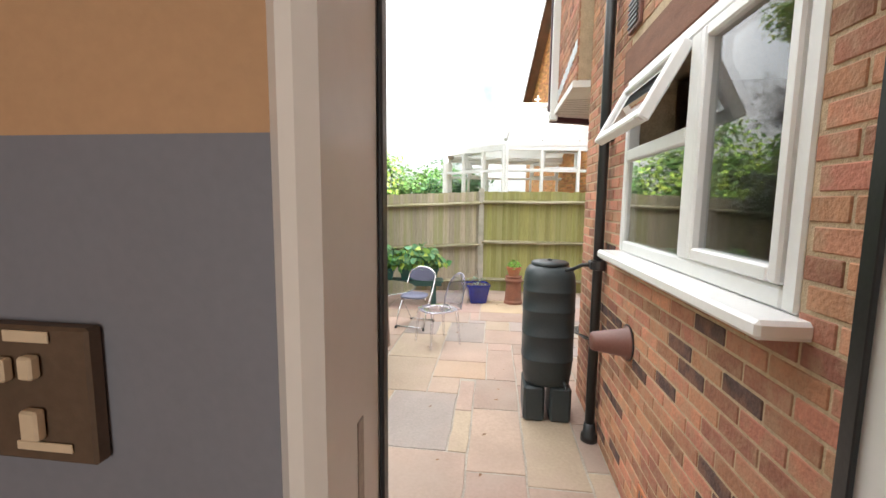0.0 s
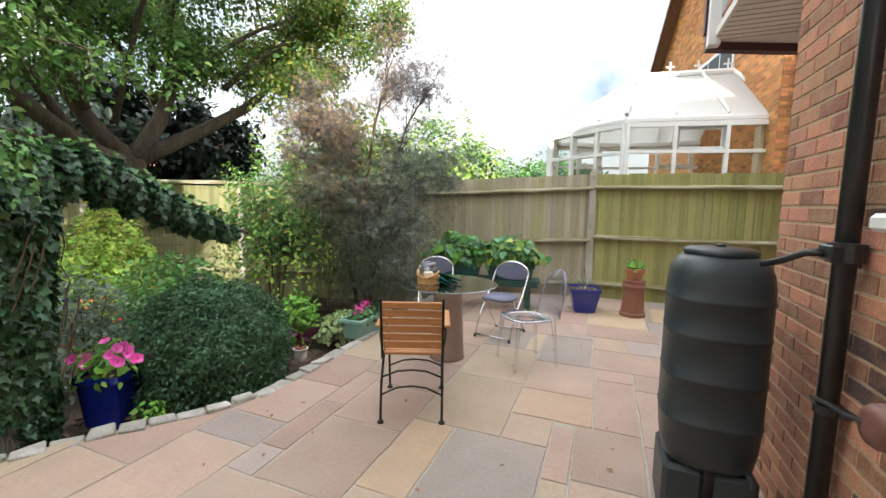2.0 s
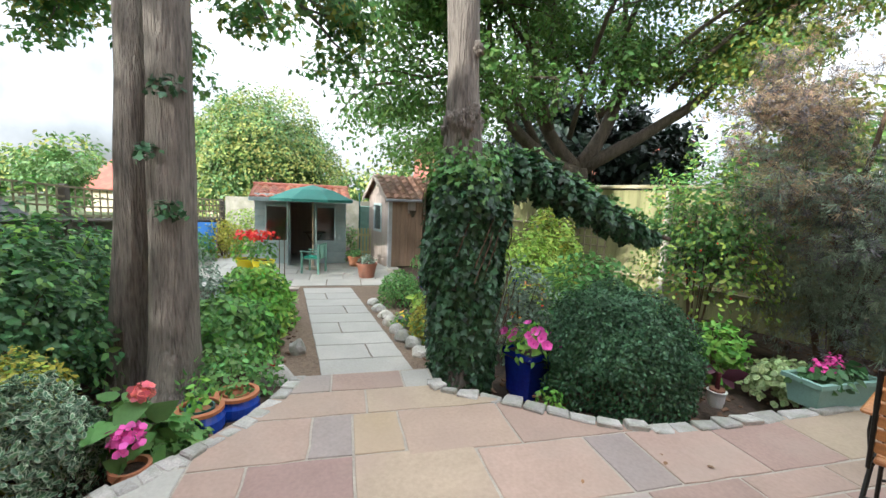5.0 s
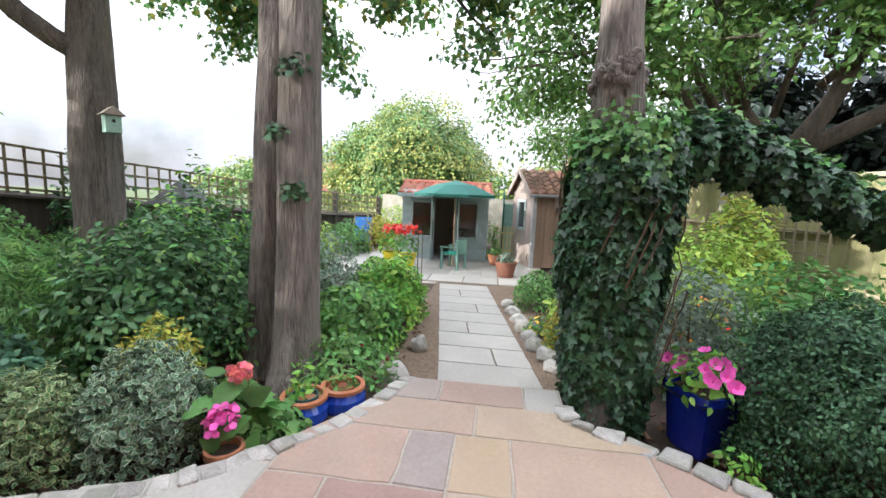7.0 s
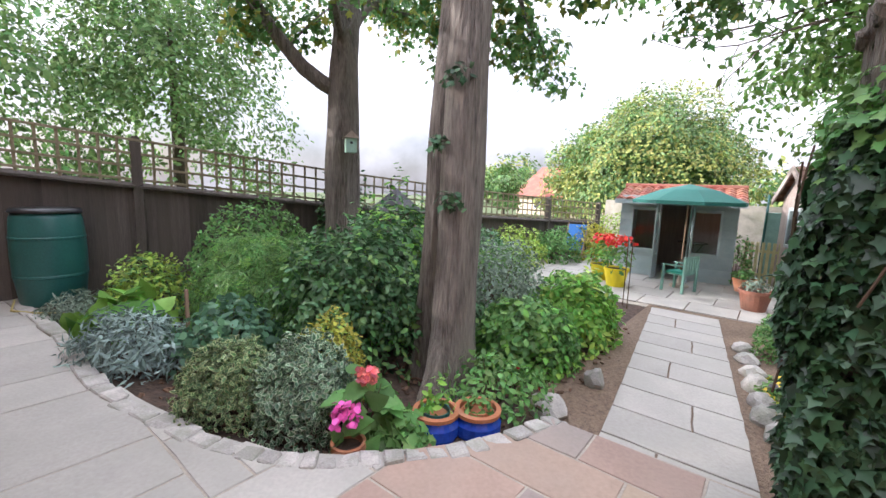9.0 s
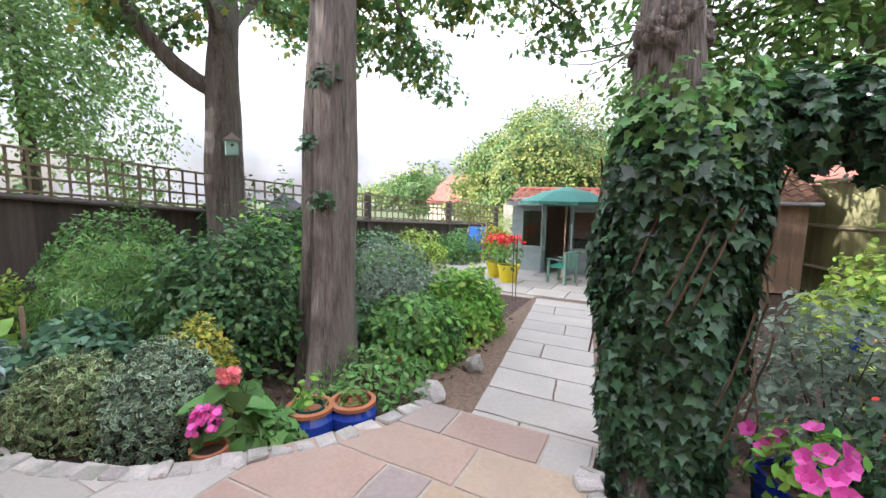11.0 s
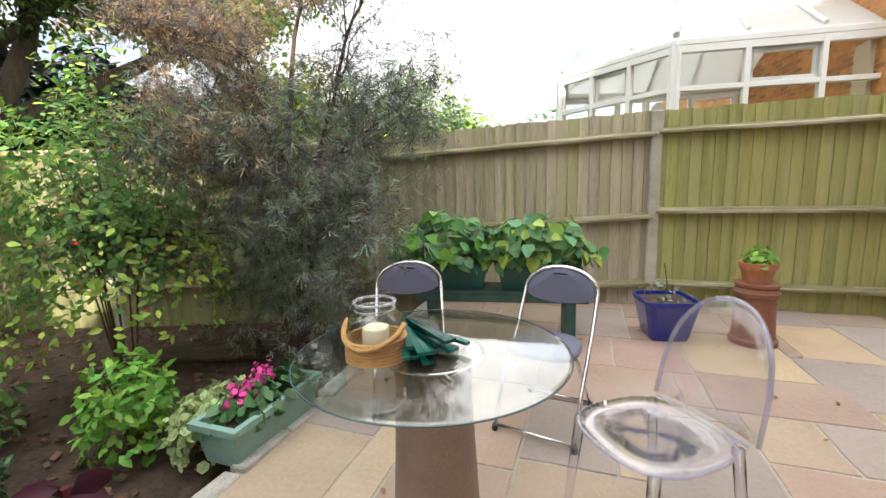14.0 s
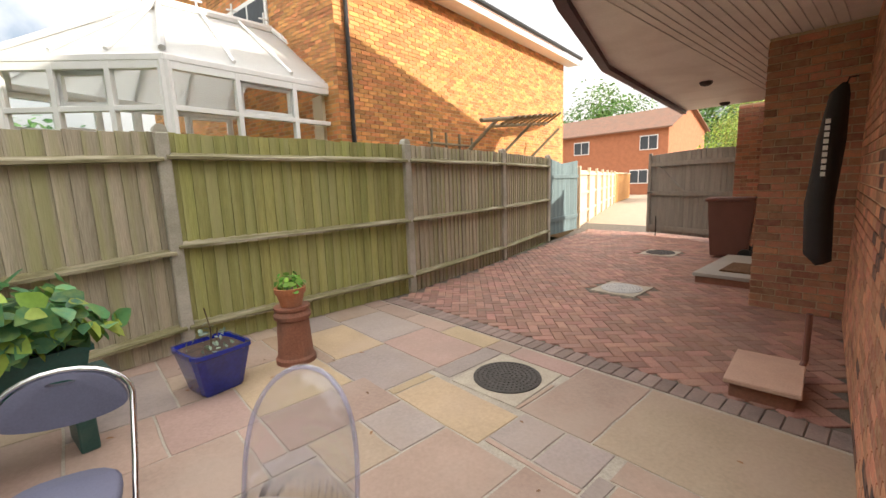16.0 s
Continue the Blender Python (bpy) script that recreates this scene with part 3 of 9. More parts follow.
def path_pts(pts, k):
    """A smooth line of k points through the given ones."""
    P = [Vector((*p, 0)) for p in pts]
    out = []
    for i in range(k):
        s = i / (k - 1) * (len(P) - 1)
        j = min(int(s), len(P) - 2)
        t = s - j
        p0, p1, p2, p3 = P[max(j - 1, 0)], P[j], P[j + 1], P[min(j + 2, len(P) - 1)]
        q = 0.5 * (2 * p1 + (p2 - p0) * t + (2 * p0 - 5 * p1 + 4 * p2 - p3) * t * t + (3 * p1 - p0 - 3 * p2 + p3) * t ** 3)
        out.append((q.x, q.y))
    return out


KERB_L = [(-1.75, -4.3), (-1.88, -2.75), (-1.88, -1.6), (-1.93, -0.95), (-2.07, -0.3), (-2.25, 0.22), (-2.47, 0.5), (-2.78, 0.77), (-3.14, 1.0), (-3.62, 1.16)]
KERB_R = [(-3.42, 2.2), (-3.2, 2.22), (-2.98, 2.62), (-2.68, 3.0), (-2.46, 3.45), (-2.42, 3.95), (-2.44, 4.55), (-2.46, 5.6), (-2.55, 7.0), (-2.6, 8.2)]
ground = structure("ground", B(-90, -90, -0.62, 90, 90, -0.42, 0.0), LAWN, "rough grassy ground reaching out to the horizon", "ground")
beds = Build()
beds.prism([(-14, -4.9), (-1.7, -4.9), (-1.9, -0.9), (-2.3, 0.3), (-3.2, 1.05), (-3.5, 1.2), (-3.5, 2.2), (-3.2, 2.25), (-2.7, 3.05), (-2.45, 4.0), (-2.6, 8.4), (-14, 8.4)], -0.5, G)
structure("bed_soil", beds, SOIL, "dark bare soil of the planting beds", "soil")
# soil heaped up to the kerbs
heap = Build()
for line, sgn in ((path_pts(KERB_L, 60), 1), (path_pts(KERB_R, 60), -1)):
    vs, fs = [], []
    for i, (x, y) in enumerate(line):
        x2, y2 = line[min(i + 1, 59)]
        x1, y1 = line[max(i - 1, 0)]
        d = Vector((x2 - x1, y2 - y1)).normalized()
        nx, ny = -d.y * sgn, d.x * sgn
        for k, (o, z) in enumerate(((-0.08, -0.09), (0.15, -0.1), (0.5, -0.17), (1.1, G + 0.004), (1.6, G - 0.02))):
            vs.append((x + nx * o, y + ny * o, z + 0.03 * noise.noise(Vector((x * 4, y * 4, k)))))
    for i in range(59):
        for k in range(4):
            q = (i * 5 + k, (i + 1) * 5 + k, (i + 1) * 5 + k + 1, i * 5 + k + 1)
            fs.append(q if sgn < 0 else q[::-1])
    heap.add(vs, fs)
structure("soil_bank", heap, SOIL, "dark crumbly soil banked up behind the stone edging", "soil", smooth=True)
structure("gravel_strip", B(-8.6, 0.72, G - 0.1, -3.5, 2.42, G + 0.015, 0.0), GRAVEL, "brown bark and gravel strips beside the paved path", "gravel")

# patio: mortar bed, flags laid on it
patio = structure("patio", Build().prism([(-1.78, -4.6), (-1.9, -2.75), (-1.9, -1.6), (-1.95, -0.95), (-2.09, -0.3), (-2.27, 0.22), (-2.49, 0.5), (-2.8, 0.77), (-3.16, 1.0), (-3.6, 1.16),
                                           (-3.62, 2.2), (-3.2, 2.2), (-2.96, 2.62), (-2.66, 3.0), (-2.44, 3.45), (-2.4, 3.95), (-2.42, 4.55), (-2.44, 5.6), (-2.5, 8.36), (1.93, 8.42), (1.93, 3.85), (0.82, 3.85), (0.82, -4.6)], -0.45, -0.005),
                  MORTAR, "sandy mortar bed of the flagstone patio", "patio")
PATIO_POLY = [(-1.84, -4.6), (-1.96, -2.75), (-1.96, -1.6), (-2.0, -0.95), (-2.14, -0.3), (-2.32, 0.22), (-2.54, 0.5), (-2.84, 0.74), (-3.2, 0.98), (-3.6, 1.14),
              (-3.6, 2.18), (-3.22, 2.18), (-3.0, 2.6), (-2.7, 2.97), (-2.48, 3.42), (-2.44, 3.95), (-2.46, 4.55), (-2.48, 5.6), (-2.52, 8.3), (1.9, 8.36), (1.9, 3.86), (0.80, 3.86), (0.80, -4.6)]


def clip_poly(poly, axis, val, keep_less):
    out = []
    for i, p in enumerate(poly):
        q = poly[(i + 1) % len(poly)]
        a, b = (p[axis] <= val) == keep_less, (q[axis] <= val) == keep_less
        if a:
            out.append(p)
        if a != b:
            t = (val - p[axis]) / (q[axis] - p[axis])
            out.append((p[0] + (q[0] - p[0]) * t, p[1] + (q[1] - p[1]) * t))
    return out


def clip_rect(poly, x0, y0, x1, y1):
    for ax, v, less in ((0, x0, False), (0, x1, True), (1, y0, False), (1, y1, True)):
        poly = clip_poly(poly, ax, v, less)
        if len(poly) < 3:
            return []
    return poly


def area(poly):
    return abs(sum(poly[i - 1][0] * poly[i][1] - poly[i][0] * poly[i - 1][1] for i in range(len(poly)))) / 2


FLAG_HOLES = [(1.03, 5.49, 1.68, 6.1)]
flag_rng = random.Random(11)
CELL = 0.05
gx0, gy0, NX, NY = -3.75, -4.65, 114, 262
taken = np.zeros((NX, NY), bool)
flags = []


def lay_flag(x0, y0, x1, y1, mat=None):
    i0, j0, i1, j1 = [int(round(v / CELL)) for v in (x0 - gx0, y0 - gy0, x1 - gx0, y1 - gy0)]
    taken[max(i0, 0):i1, max(j0, 0):j1] = True
    flags.append((gx0 + i0 * CELL, gy0 + j0 * CELL, gx0 + i1 * CELL, gy0 + j1 * CELL, mat))


S_PINK, S_BUFF, S_GREY, S_GOLD, S_ROSE = STONE
# where the path meets the patio
lay_flag(-3.60, 1.10, -3.30, 1.40, S_GREY)
lay_flag(-3.60, 1.40, -3.30, 1.95, S_ROSE)
lay_flag(-3.60, 1.95, -3.25, 2.25, PALE)
lay_flag(-3.30, 0.90, -2.95, 1.65, S_PINK)
lay_flag(-3.30, 1.65, -2.95, 2.60, S_BUFF)
lay_flag(-2.95, 0.70, -2.50, 1.30, S_PINK)
lay_flag(-2.95, 1.30, -2.50, 1.55, S_GREY)
lay_flag(-2.95, 1.55, -2.50, 1.85, S_GOLD)
lay_flag(-2.95, 1.85, -2.45, 2.55, S_BUFF)
lay_flag(-2.95, 2.55, -2.45, 3.40, S_ROSE)
lay_flag(-2.50, 1.00, -1.95, 1.55, S_ROSE)
lay_flag(-2.50, 1.55, -1.95, 2.25, S_BUFF)
lay_flag(-2.45, 2.25, -1.95, 2.95, S_PINK)
lay_flag(-1.95, 2.75, -1.75, 3.00, S_GREY)
lay_flag(-1.95, 1.90, -1.35, 2.75, S_PINK)
# by the table
lay_flag(-1.75, 2.75, -1.20, 3.45, S_PINK)
lay_flag(-1.20, 2.90, -0.90, 3.65, S_GOLD)
lay_flag(-0.90, 2.75, -0.30, 3.65, S_GREY)
lay_flag(-0.60, 4.00, -0.05, 4.45, S_GOLD)
# round the drain cover and along the fence
lay_flag(0.60, 5.40, 1.00, 6.20, S_GOLD)
lay_flag(0.25, 5.65, 0.60, 6.10, S_GREY)
lay_flag(-0.20, 6.10, 0.60, 6.60, S_PINK)
lay_flag(0.50, 6.30, 1.10, 7.05, S_GREY)
lay_flag(1.10, 6.30, 1.65, 7.10, S_ROSE)
lay_flag(0.60, 7.05, 1.10, 7.85, S_GOLD)
lay_flag(1.05, 4.95, 1.90, 5.45, S_PINK)
lay_flag(0.70, 4.80, 1.05, 5.10, S_GREY)
lay_flag(-0.10, 5.10, 0.60, 5.65, S_PINK)
lay_flag(1.05, 3.90, 1.90, 4.95, S_BUFF)
for j in range(NY):
    for i in range(NX):
        if taken[i, j]:
            continue
        w, h = flag_rng.choice(((17, 12), (12, 17), (12, 12), (12, 9), (9, 12), (8, 6), (17, 12), (12, 17)))
        ww = 1
        while ww < w + 3 and i + ww < NX and not taken[i + ww, j]:
            ww += 1
        w = ww if ww <= w + 2 else w
        hh = 1
        while hh < h and j + hh < NY and not taken[i:i + w, j + hh].any():
            hh += 1
        lay_flag(gx0 + i * CELL, gy0 + j * CELL, gx0 + (i + w) * CELL, gy0 + (j + hh) * CELL)


def rough_edge(poly, step=0.13, amp=0.005):
    out = []
    for i, p in enumerate(poly):
        q = poly[(i + 1) % len(poly)]
        n = max(1, int(math.hypot(q[0] - p[0], q[1] - p[1]) / step))
        for k in range(n):
            t = k / n
            x, y = p[0] + (q[0] - p[0]) * t, p[1] + (q[1] - p[1]) * t
            out.append((x + amp * noise.noise(Vector((x * 9, y * 9, 1))) * 2, y + amp * noise.noise(Vector((x * 9, y * 9, 5))) * 2))
    return out


for x0, y0, x1, y1, fmat in flags:
    g = 0.007
    q = clip_rect(PATIO_POLY, x0 + g, y0 + g, x1 - g, y1 - g)
    if len(q) < 3 or area(q) < 0.012:
        continue
    if any(x0 < hx1 and x1 > hx0 and y0 < hy1 and y1 > hy0 for hx0, hy0, hx1, hy1 in FLAG_HOLES):
        rest = [clip_rect(q, -9, -9, FLAG_HOLES[0][0] - g, 20), clip_rect(q, FLAG_HOLES[0][2] + g, -9, 9, 20), clip_rect(clip_rect(q, FLAG_HOLES[0][0], -9, FLAG_HOLES[0][2], 20), -9, -9, 9, FLAG_HOLES[0][1] - g),
                clip_rect(clip_rect(q, FLAG_HOLES[0][0], -9, FLAG_HOLES[0][2], 20), -9, FLAG_HOLES[0][3] + g, 9, 20)]
    else:
        rest = [q]
    for q in rest:
        if len(q) < 3 or area(q) < 0.01:
            continue
        mat = fmat or (PALE if (y0 < 0.6 and x0 < -0.6 and flag_rng.random() < (0.95 if y0 < 0.1 else 0.7)) else flag_rng.choices(STONE, (5, 3, 2.6, 0.9, 4))[0])
        part("flagstone", Build().prism(rough_edge(q), -0.03, 0.002 * flag_rng.random(), 0.004), mat, patio)

# garden path and the far terrace, flags one step down
gpath = structure("garden_path", B(-12.2, 1.15, G - 0.06, -3.45, 2.06, G + 0.004, 0.0), MORTAR, "mortar bed of the pale paved garden path", "path")
for row in range(10):
    t0, t1 = -3.62 - row * 0.42, -3.62 - (row + 1) * 0.42
    def ye(x):
        return 1.36 + (x + 3.6) * 0.135, 2.24 + (x + 3.6) * 0.145
    (a0, b0), (a1, b1) = ye(t0), ye(t1)
    cuts = [(0, 1)] if row % 2 else ([(0, 0.62), (0.62, 1)] if row % 4 else [(0, 0.4), (0.4, 1)])
    for c0, c1 in cuts:
        poly = [(t0 - 0.008, a0 + (b0 - a0) * c0 + 0.007), (t0 - 0.008, a0 + (b0 - a0) * c1 - 0.007), (t1 + 0.008, a1 + (b1 - a1) * c1 - 0.007), (t1 + 0.008, a1 + (b1 - a1) * c0 + 0.007)]
        part("flagstone", Build().prism(rough_edge(poly[::-1]), G - 0.03, G + 0.03, 0.004), PALE, gpath)
terr = structure("far_terrace", B(-12.3, -3.4, G - 0.06, -7.85, 2.6, G + 0.008, 0.0), MORTAR, "mortar bed of the pale terrace before the summer house", "terrace")
for i in range(7):
    for j in range(9):
        x0, y0 = -12.2 + i * 0.6, -3.3 + j * 0.64 + (0.3 if i % 2 else 0)
        part("flagstone", Build().prism([(x0, y0), (x0 + 0.585, y0), (x0 + 0.585, y0 + 0.625), (x0, y0 + 0.625)], G - 0.02, G + 0.03, 0.004), PALE, terr)

# stone edging
sett_rng = random.Random(3)
for kname, line, cnt, klabel in (("stone_edging", KERB_L, 33, "rough grey granite setts edging the shrub bed"), ("stone_edging", KERB_R, 27, "rough grey granite setts edging the arch bed")):
    edge = tagged(new(kname), klabel, "edging", kind="structure")
    pts = path_pts(line, cnt + 1)
    for i in range(cnt):
        (x0, y0), (x1, y1) = pts[i], pts[i + 1]
        ln = math.hypot(x1 - x0, y1 - y0)
        w = 0.11 * sett_rng.uniform(0.85, 1.2)
        h = sett_rng.uniform(0.004, 0.03)
        bm = bmesh.new()
        bmesh.ops.create_cube(bm, size=1)
        for v in bm.verts:
            v.co = Vector((v.co.x * (ln - 0.012), v.co.y * w, (v.co.z + 0.5) * (h + 0.14) - 0.14))
            v.co += Vector((sett_rng.uniform(-1, 1), sett_rng.uniform(-1, 1), sett_rng.uniform(-1, 1) if v.co.z > 0 else 0)) * 0.013
        bmesh.ops.bevel(bm, geom=bm.edges[:], offset=0.009, segments=1, affect="EDGES")
        me = bpy.data.meshes.new("sett")
        bm.to_mesh(me)
        bm.free()
        me.materials.append(KERB)
        o = part("sett", me, KERB, edge)
        o.matrix_local = pose((x0 + x1) / 2, (y0 + y1) / 2, 0, 0, 0, math.degrees(math.atan2(y1 - y0, x1 - x0)))


# ---- our house ----
def gable_roof(b, x0, y0, x1, y1, z, rise, over=0.3, along="x", thick=0.12):
    """Two roof slopes over a rectangle."""
    if along == "x":
        ym = (y0 + y1) / 2
        for ya, yb in ((y0 - over, ym), (y1 + over, ym)):
            zz = z - rise * over / (ym - y0)
            q = [(x0 - over, ya, zz), (x1 + over, ya, zz), (x1 + over, yb, z + rise), (x0 - over, yb, z + rise)]
            b.add(q + [(p[0], p[1], p[2] + thick) for p in q], [(0, 1, 2, 3), (7, 6, 5, 4), (0, 4, 5, 1), (1, 5, 6, 2), (2, 6, 7, 3), (3, 7, 4, 0)])
    else:
        xm = (x0 + x1) / 2
        for xa, xb in ((x0 - over, xm), (x1 + over, xm)):
            zz = z - rise * over / (xm - x0)
            q = [(xa, y0 - over, zz), (xa, y1 + over, zz), (xb, y1 + over, z + rise), (xb, y0 - over, z + rise)]
            b.add(q + [(p[0], p[1], p[2] + thick) for p in q], [(0, 1, 2, 3), (7, 6, 5, 4), (0, 4, 5, 1), (1, 5, 6, 2), (2, 6, 7, 3), (3, 7, 4, 0)])
    return b


WX = 0.80                      # face of the window wall
WY0, WY1, WZ0, WZ1 = 1.17, 2.74, 1.46, 2.52
ww = Build()
ww.box(WX + 0.006, 0.7, -0.4, WX + 0.28, 3.84, WZ0, 0)
ww.box(WX + 0.006, 0.7, WZ1, WX + 0.28, 3.84, 5.2, 0)
ww.box(WX + 0.006, 0.7, WZ0, WX + 0.28, WY0, WZ1, 0)
ww.box(WX + 0.006, WY1, WZ0, WX + 0.28, 3.84, WZ1, 0)
wall_w = structure("wall_west", ww, JOINT, "brown brick house wall with pale mortar joints", "wall")
nw = Build().prism([(0.95, 3.60), (5.3, 4.0), (5.3, 4.245), (0.81, 3.844)], -0.4, 5.2)
wall_n = structure("wall_north", nw, JOINT, "brown brick house wall beside the drive", "wall")
structure("wall_rear", B(0.81, -7.0, -0.4, 1.06, 0.7, 5.2, 0), BRICKI, "plain brick house wall beyond the door", "wall")
structure("wall_south", B(0.8, -7.25, -0.4, 11.0, -7.0, 5.2, 0), BRICKI, "plain brick wall closing the house", "wall")
structure("wall_east", B(11.0, -7.25, -0.4, 11.25, 4.4, 5.2, 0), BRICKI, "plain brick end wall of the house", "wall")
structure("wall_drive_end", B(5.3, 4.0, -0.4, 11.0, 4.25, 5.2, 0), BRICKI, "brick house wall beyond the porch pier", "wall")
structure("house_roof", gable_roof(Build(), 0.8, -7.2, 11.2, 4.3, 5.72, 1.1, 0.35, "y"), TILEB, "brown tiled pitched roof of the house", "roof")
gab = Build()
for y0, y1 in ((-7.24, -7.01), (4.01, 4.24)):
    gab.add([(0.85, y0, 5.2), (11.2, y0, 5.2), (11.2, y0, 5.72), (6.0, y0, 6.8), (0.85, y0, 5.72), (0.85, y1, 5.2), (11.2, y1, 5.2), (11.2, y1, 5.72), (6.0, y1, 6.8), (0.85, y1, 5.72)], [(0, 1, 2, 3, 4), (9, 8, 7, 6, 5), (0, 5, 6, 1), (1, 6, 7, 2), (2, 7, 8, 3), (3, 8, 9, 4), (4, 9, 5, 0)])
gab.box(0.81, -7.0, 5.2, 1.06, 4.0, 5.75, 0).box(11.0, -7.0, 5.2, 11.25, 4.0, 5.75, 0)
structure("gable_wall", gab, BRICKI, "brown brick gable ends of the house", "wall")
structure("room_ceiling", B(1.06, -7.0, 2.75, 11.0, 3.6, 2.85, 0), WALLP, "plain ceiling of the room behind the window", "ceiling")
structure("room_floor", B(1.06, -7.0, -0.1, 11.0, 3.6, 0.1, 0), DARKW, "dark floor of the room behind the window", "floor")
structure("room_partition", B(4.6, -7.0, 0.1, 4.7, 3.6, 2.75, 0), WALLP, "plain inner wall seen dimly through the window", "wall")

# overhanging upper floor with its soffit
structure("soffit", Build().prism([(0.66, 3.9), (8.9, 4.3), (8.9, 7.12), (4.05, 6.42), (2.02, 5.74), (0.66, 5.2)], 2.80, 2.86), SOFFIT, "white boarded soffit under the upper floor", "soffit")
soff = bpy.data.objects["soffit"]
for k in range(15):
    y = 4.35 + k * 0.085
    part("soffit_groove", B(0.68 if y < 5.15 else 1.9, y, 2.794, 8.8, y + 0.006, 2.80, 0), material("groove_grey", (0.55, 0.53, 0.49), var=0.05, bump=0), soff)
structure("upper_wall", Build().prism([(0.70, 3.9), (4.1, 4.1), (4.1, 6.34), (2.05, 5.66), (0.70, 5.12)], 2.865, 5.2), JOINT, "brick upper floor wall that overhangs the patio", "wall")
upper = bpy.data.objects["upper_wall"]
structure("upper_roof", Build().prism([(0.4, 3.9), (4.4, 4.1), (4.4, 6.7), (2.1, 6.0), (0.4, 5.5)], 5.2, 5.45), TILEB, "brown eaves of the upper floor", "roof")
structure("fascia", Build().prism([(0.62, 5.13), (2.02, 5.70), (4.05, 6.38), (8.92, 7.08), (8.92, 7.17), (4.03, 6.47), (2.0, 5.79), (0.62, 5.22)], 2.74, 2.862), PURPLE, "plum coloured fascia along the soffit", "fascia")
clad = tagged(new("hung_cladding"), "plum coloured lapped cladding on the upper floor", "cladding", kind="structure")
for k in range(16):
    z = 2.87 + k * 0.145
    part("clad_board", Build().add([(0.60, 5.135, z), (2.03, 5.70, z), (2.0, 5.79, z), (0.60, 5.215, z), (0.60, 5.135, z + 0.15), (2.03, 5.70, z + 0.15), (2.01, 5.745, z + 0.15), (0.60, 5.18, z + 0.15)],
                                   [(3, 2, 1, 0), (4, 5, 6, 7), (0, 1, 5, 4), (1, 2, 6, 5), (2, 3, 7, 6), (3, 0, 4, 7)]), PURPLE, clad)
    part("clad_board", Build().add([(2.03, 5.70, z), (4.12, 6.38, z), (4.14, 6.5, z), (2.0, 5.79, z), (2.03, 5.70, z + 0.15), (4.12, 6.38, z + 0.15), (4.13, 6.43, z + 0.15), (2.01, 5.745, z + 0.15)],
                                   [(3, 2, 1, 0), (4, 5, 6, 7), (0, 1, 5, 4), (1, 2, 6, 5), (2, 3, 7, 6), (3, 0, 4, 7)]), PURPLE, clad)
    part("clad_board", Build().add([(4.08, 5.95, z), (4.08, 6.45, z), (4.18, 6.5, z), (4.18, 5.95, z), (4.08, 5.95, z + 0.15), (4.08, 6.43, z + 0.15), (4.13, 6.45, z + 0.15), (4.13, 5.95, z + 0.15)],
                                   [(3, 2, 1, 0), (4, 5, 6, 7), (0, 1, 5, 4), (1, 2, 6, 5), (2, 3, 7, 6), (3, 0, 4, 7)]), PURPLE, clad)
part("corner_post", B(0.615, 5.04, 2.74, 0.70, 5.125, 5.2, 0.004), UPVC, clad, "white corner trim")
verge = tagged(new("verge_flashing"), "pale stepped metal flashing up the overhanging wall", "flashing", kind="structure")
for k in range(9):
    part("flashing_step", B(0.686, 4.92 - k * 0.125, 2.95 + k * 0.02, 0.698, 5.03 - k * 0.125, 3.06 + k * 0.02, 0.002), material("lead_flashing", (0.55, 0.58, 0.62), rough=0.5, metal=0.3), verge)
for nm, x, y in (("soffit_light", 6.16, 5.96), ("soffit_light", 8.5, 6.3)):
    sl = thing(nm, "small round soffit downlight with a dark lens", "lamp", "soffit lights", at=pose(x, y, 2.80))
    part("bezel", Build().lathe([(0.085, 0.0), (0.085, -0.02), (0.06, -0.05), (0.04, -0.055)], 16), CASTI, sl)
    part("lens", Build().lathe([(0.055, -0.052), (0.03, -0.062)], 16), BLACKP, sl)

# the porch: pier, step, mat
pier = tagged(new("porch_pier", Build().prism([(4.56, 4.18), (5.02, 4.22), (5.02, 4.94), (4.56, 4.94)], -0.2, 2.8).mesh("porch_pier", JOINT)), "brown brick pier carrying the soffit", "pier", kind="structure")
pier2 = tagged(new("porch_pier", B(9.1, 4.25, -0.2, 9.5, 6.2, 2.8, 0).mesh("porch_pier", JOINT)), "orange brick pier beside the gate", "pier", kind="structure")
step = thing("door_step", "pale tiled door step with a brick base", "step")
part("tread", B(5.34, 4.9, 0.09, 7.1, 5.75, 0.14, 0.006), PALE, step)
part("base", B(5.36, 4.92, -0.02, 7.08, 5.72, 0.088, 0.004), TERRAD, step)
mat_ = thing("door_mat", "brown bristle door mat on the step", "mat")
part("mat_pile", B(5.6, 5.05, 0.141, 6.3, 5.5, 0.16, 0.006), material("coir", (0.16, 0.085, 0.04), rough=1, var=0.4, grain=200, bump=1), mat_)

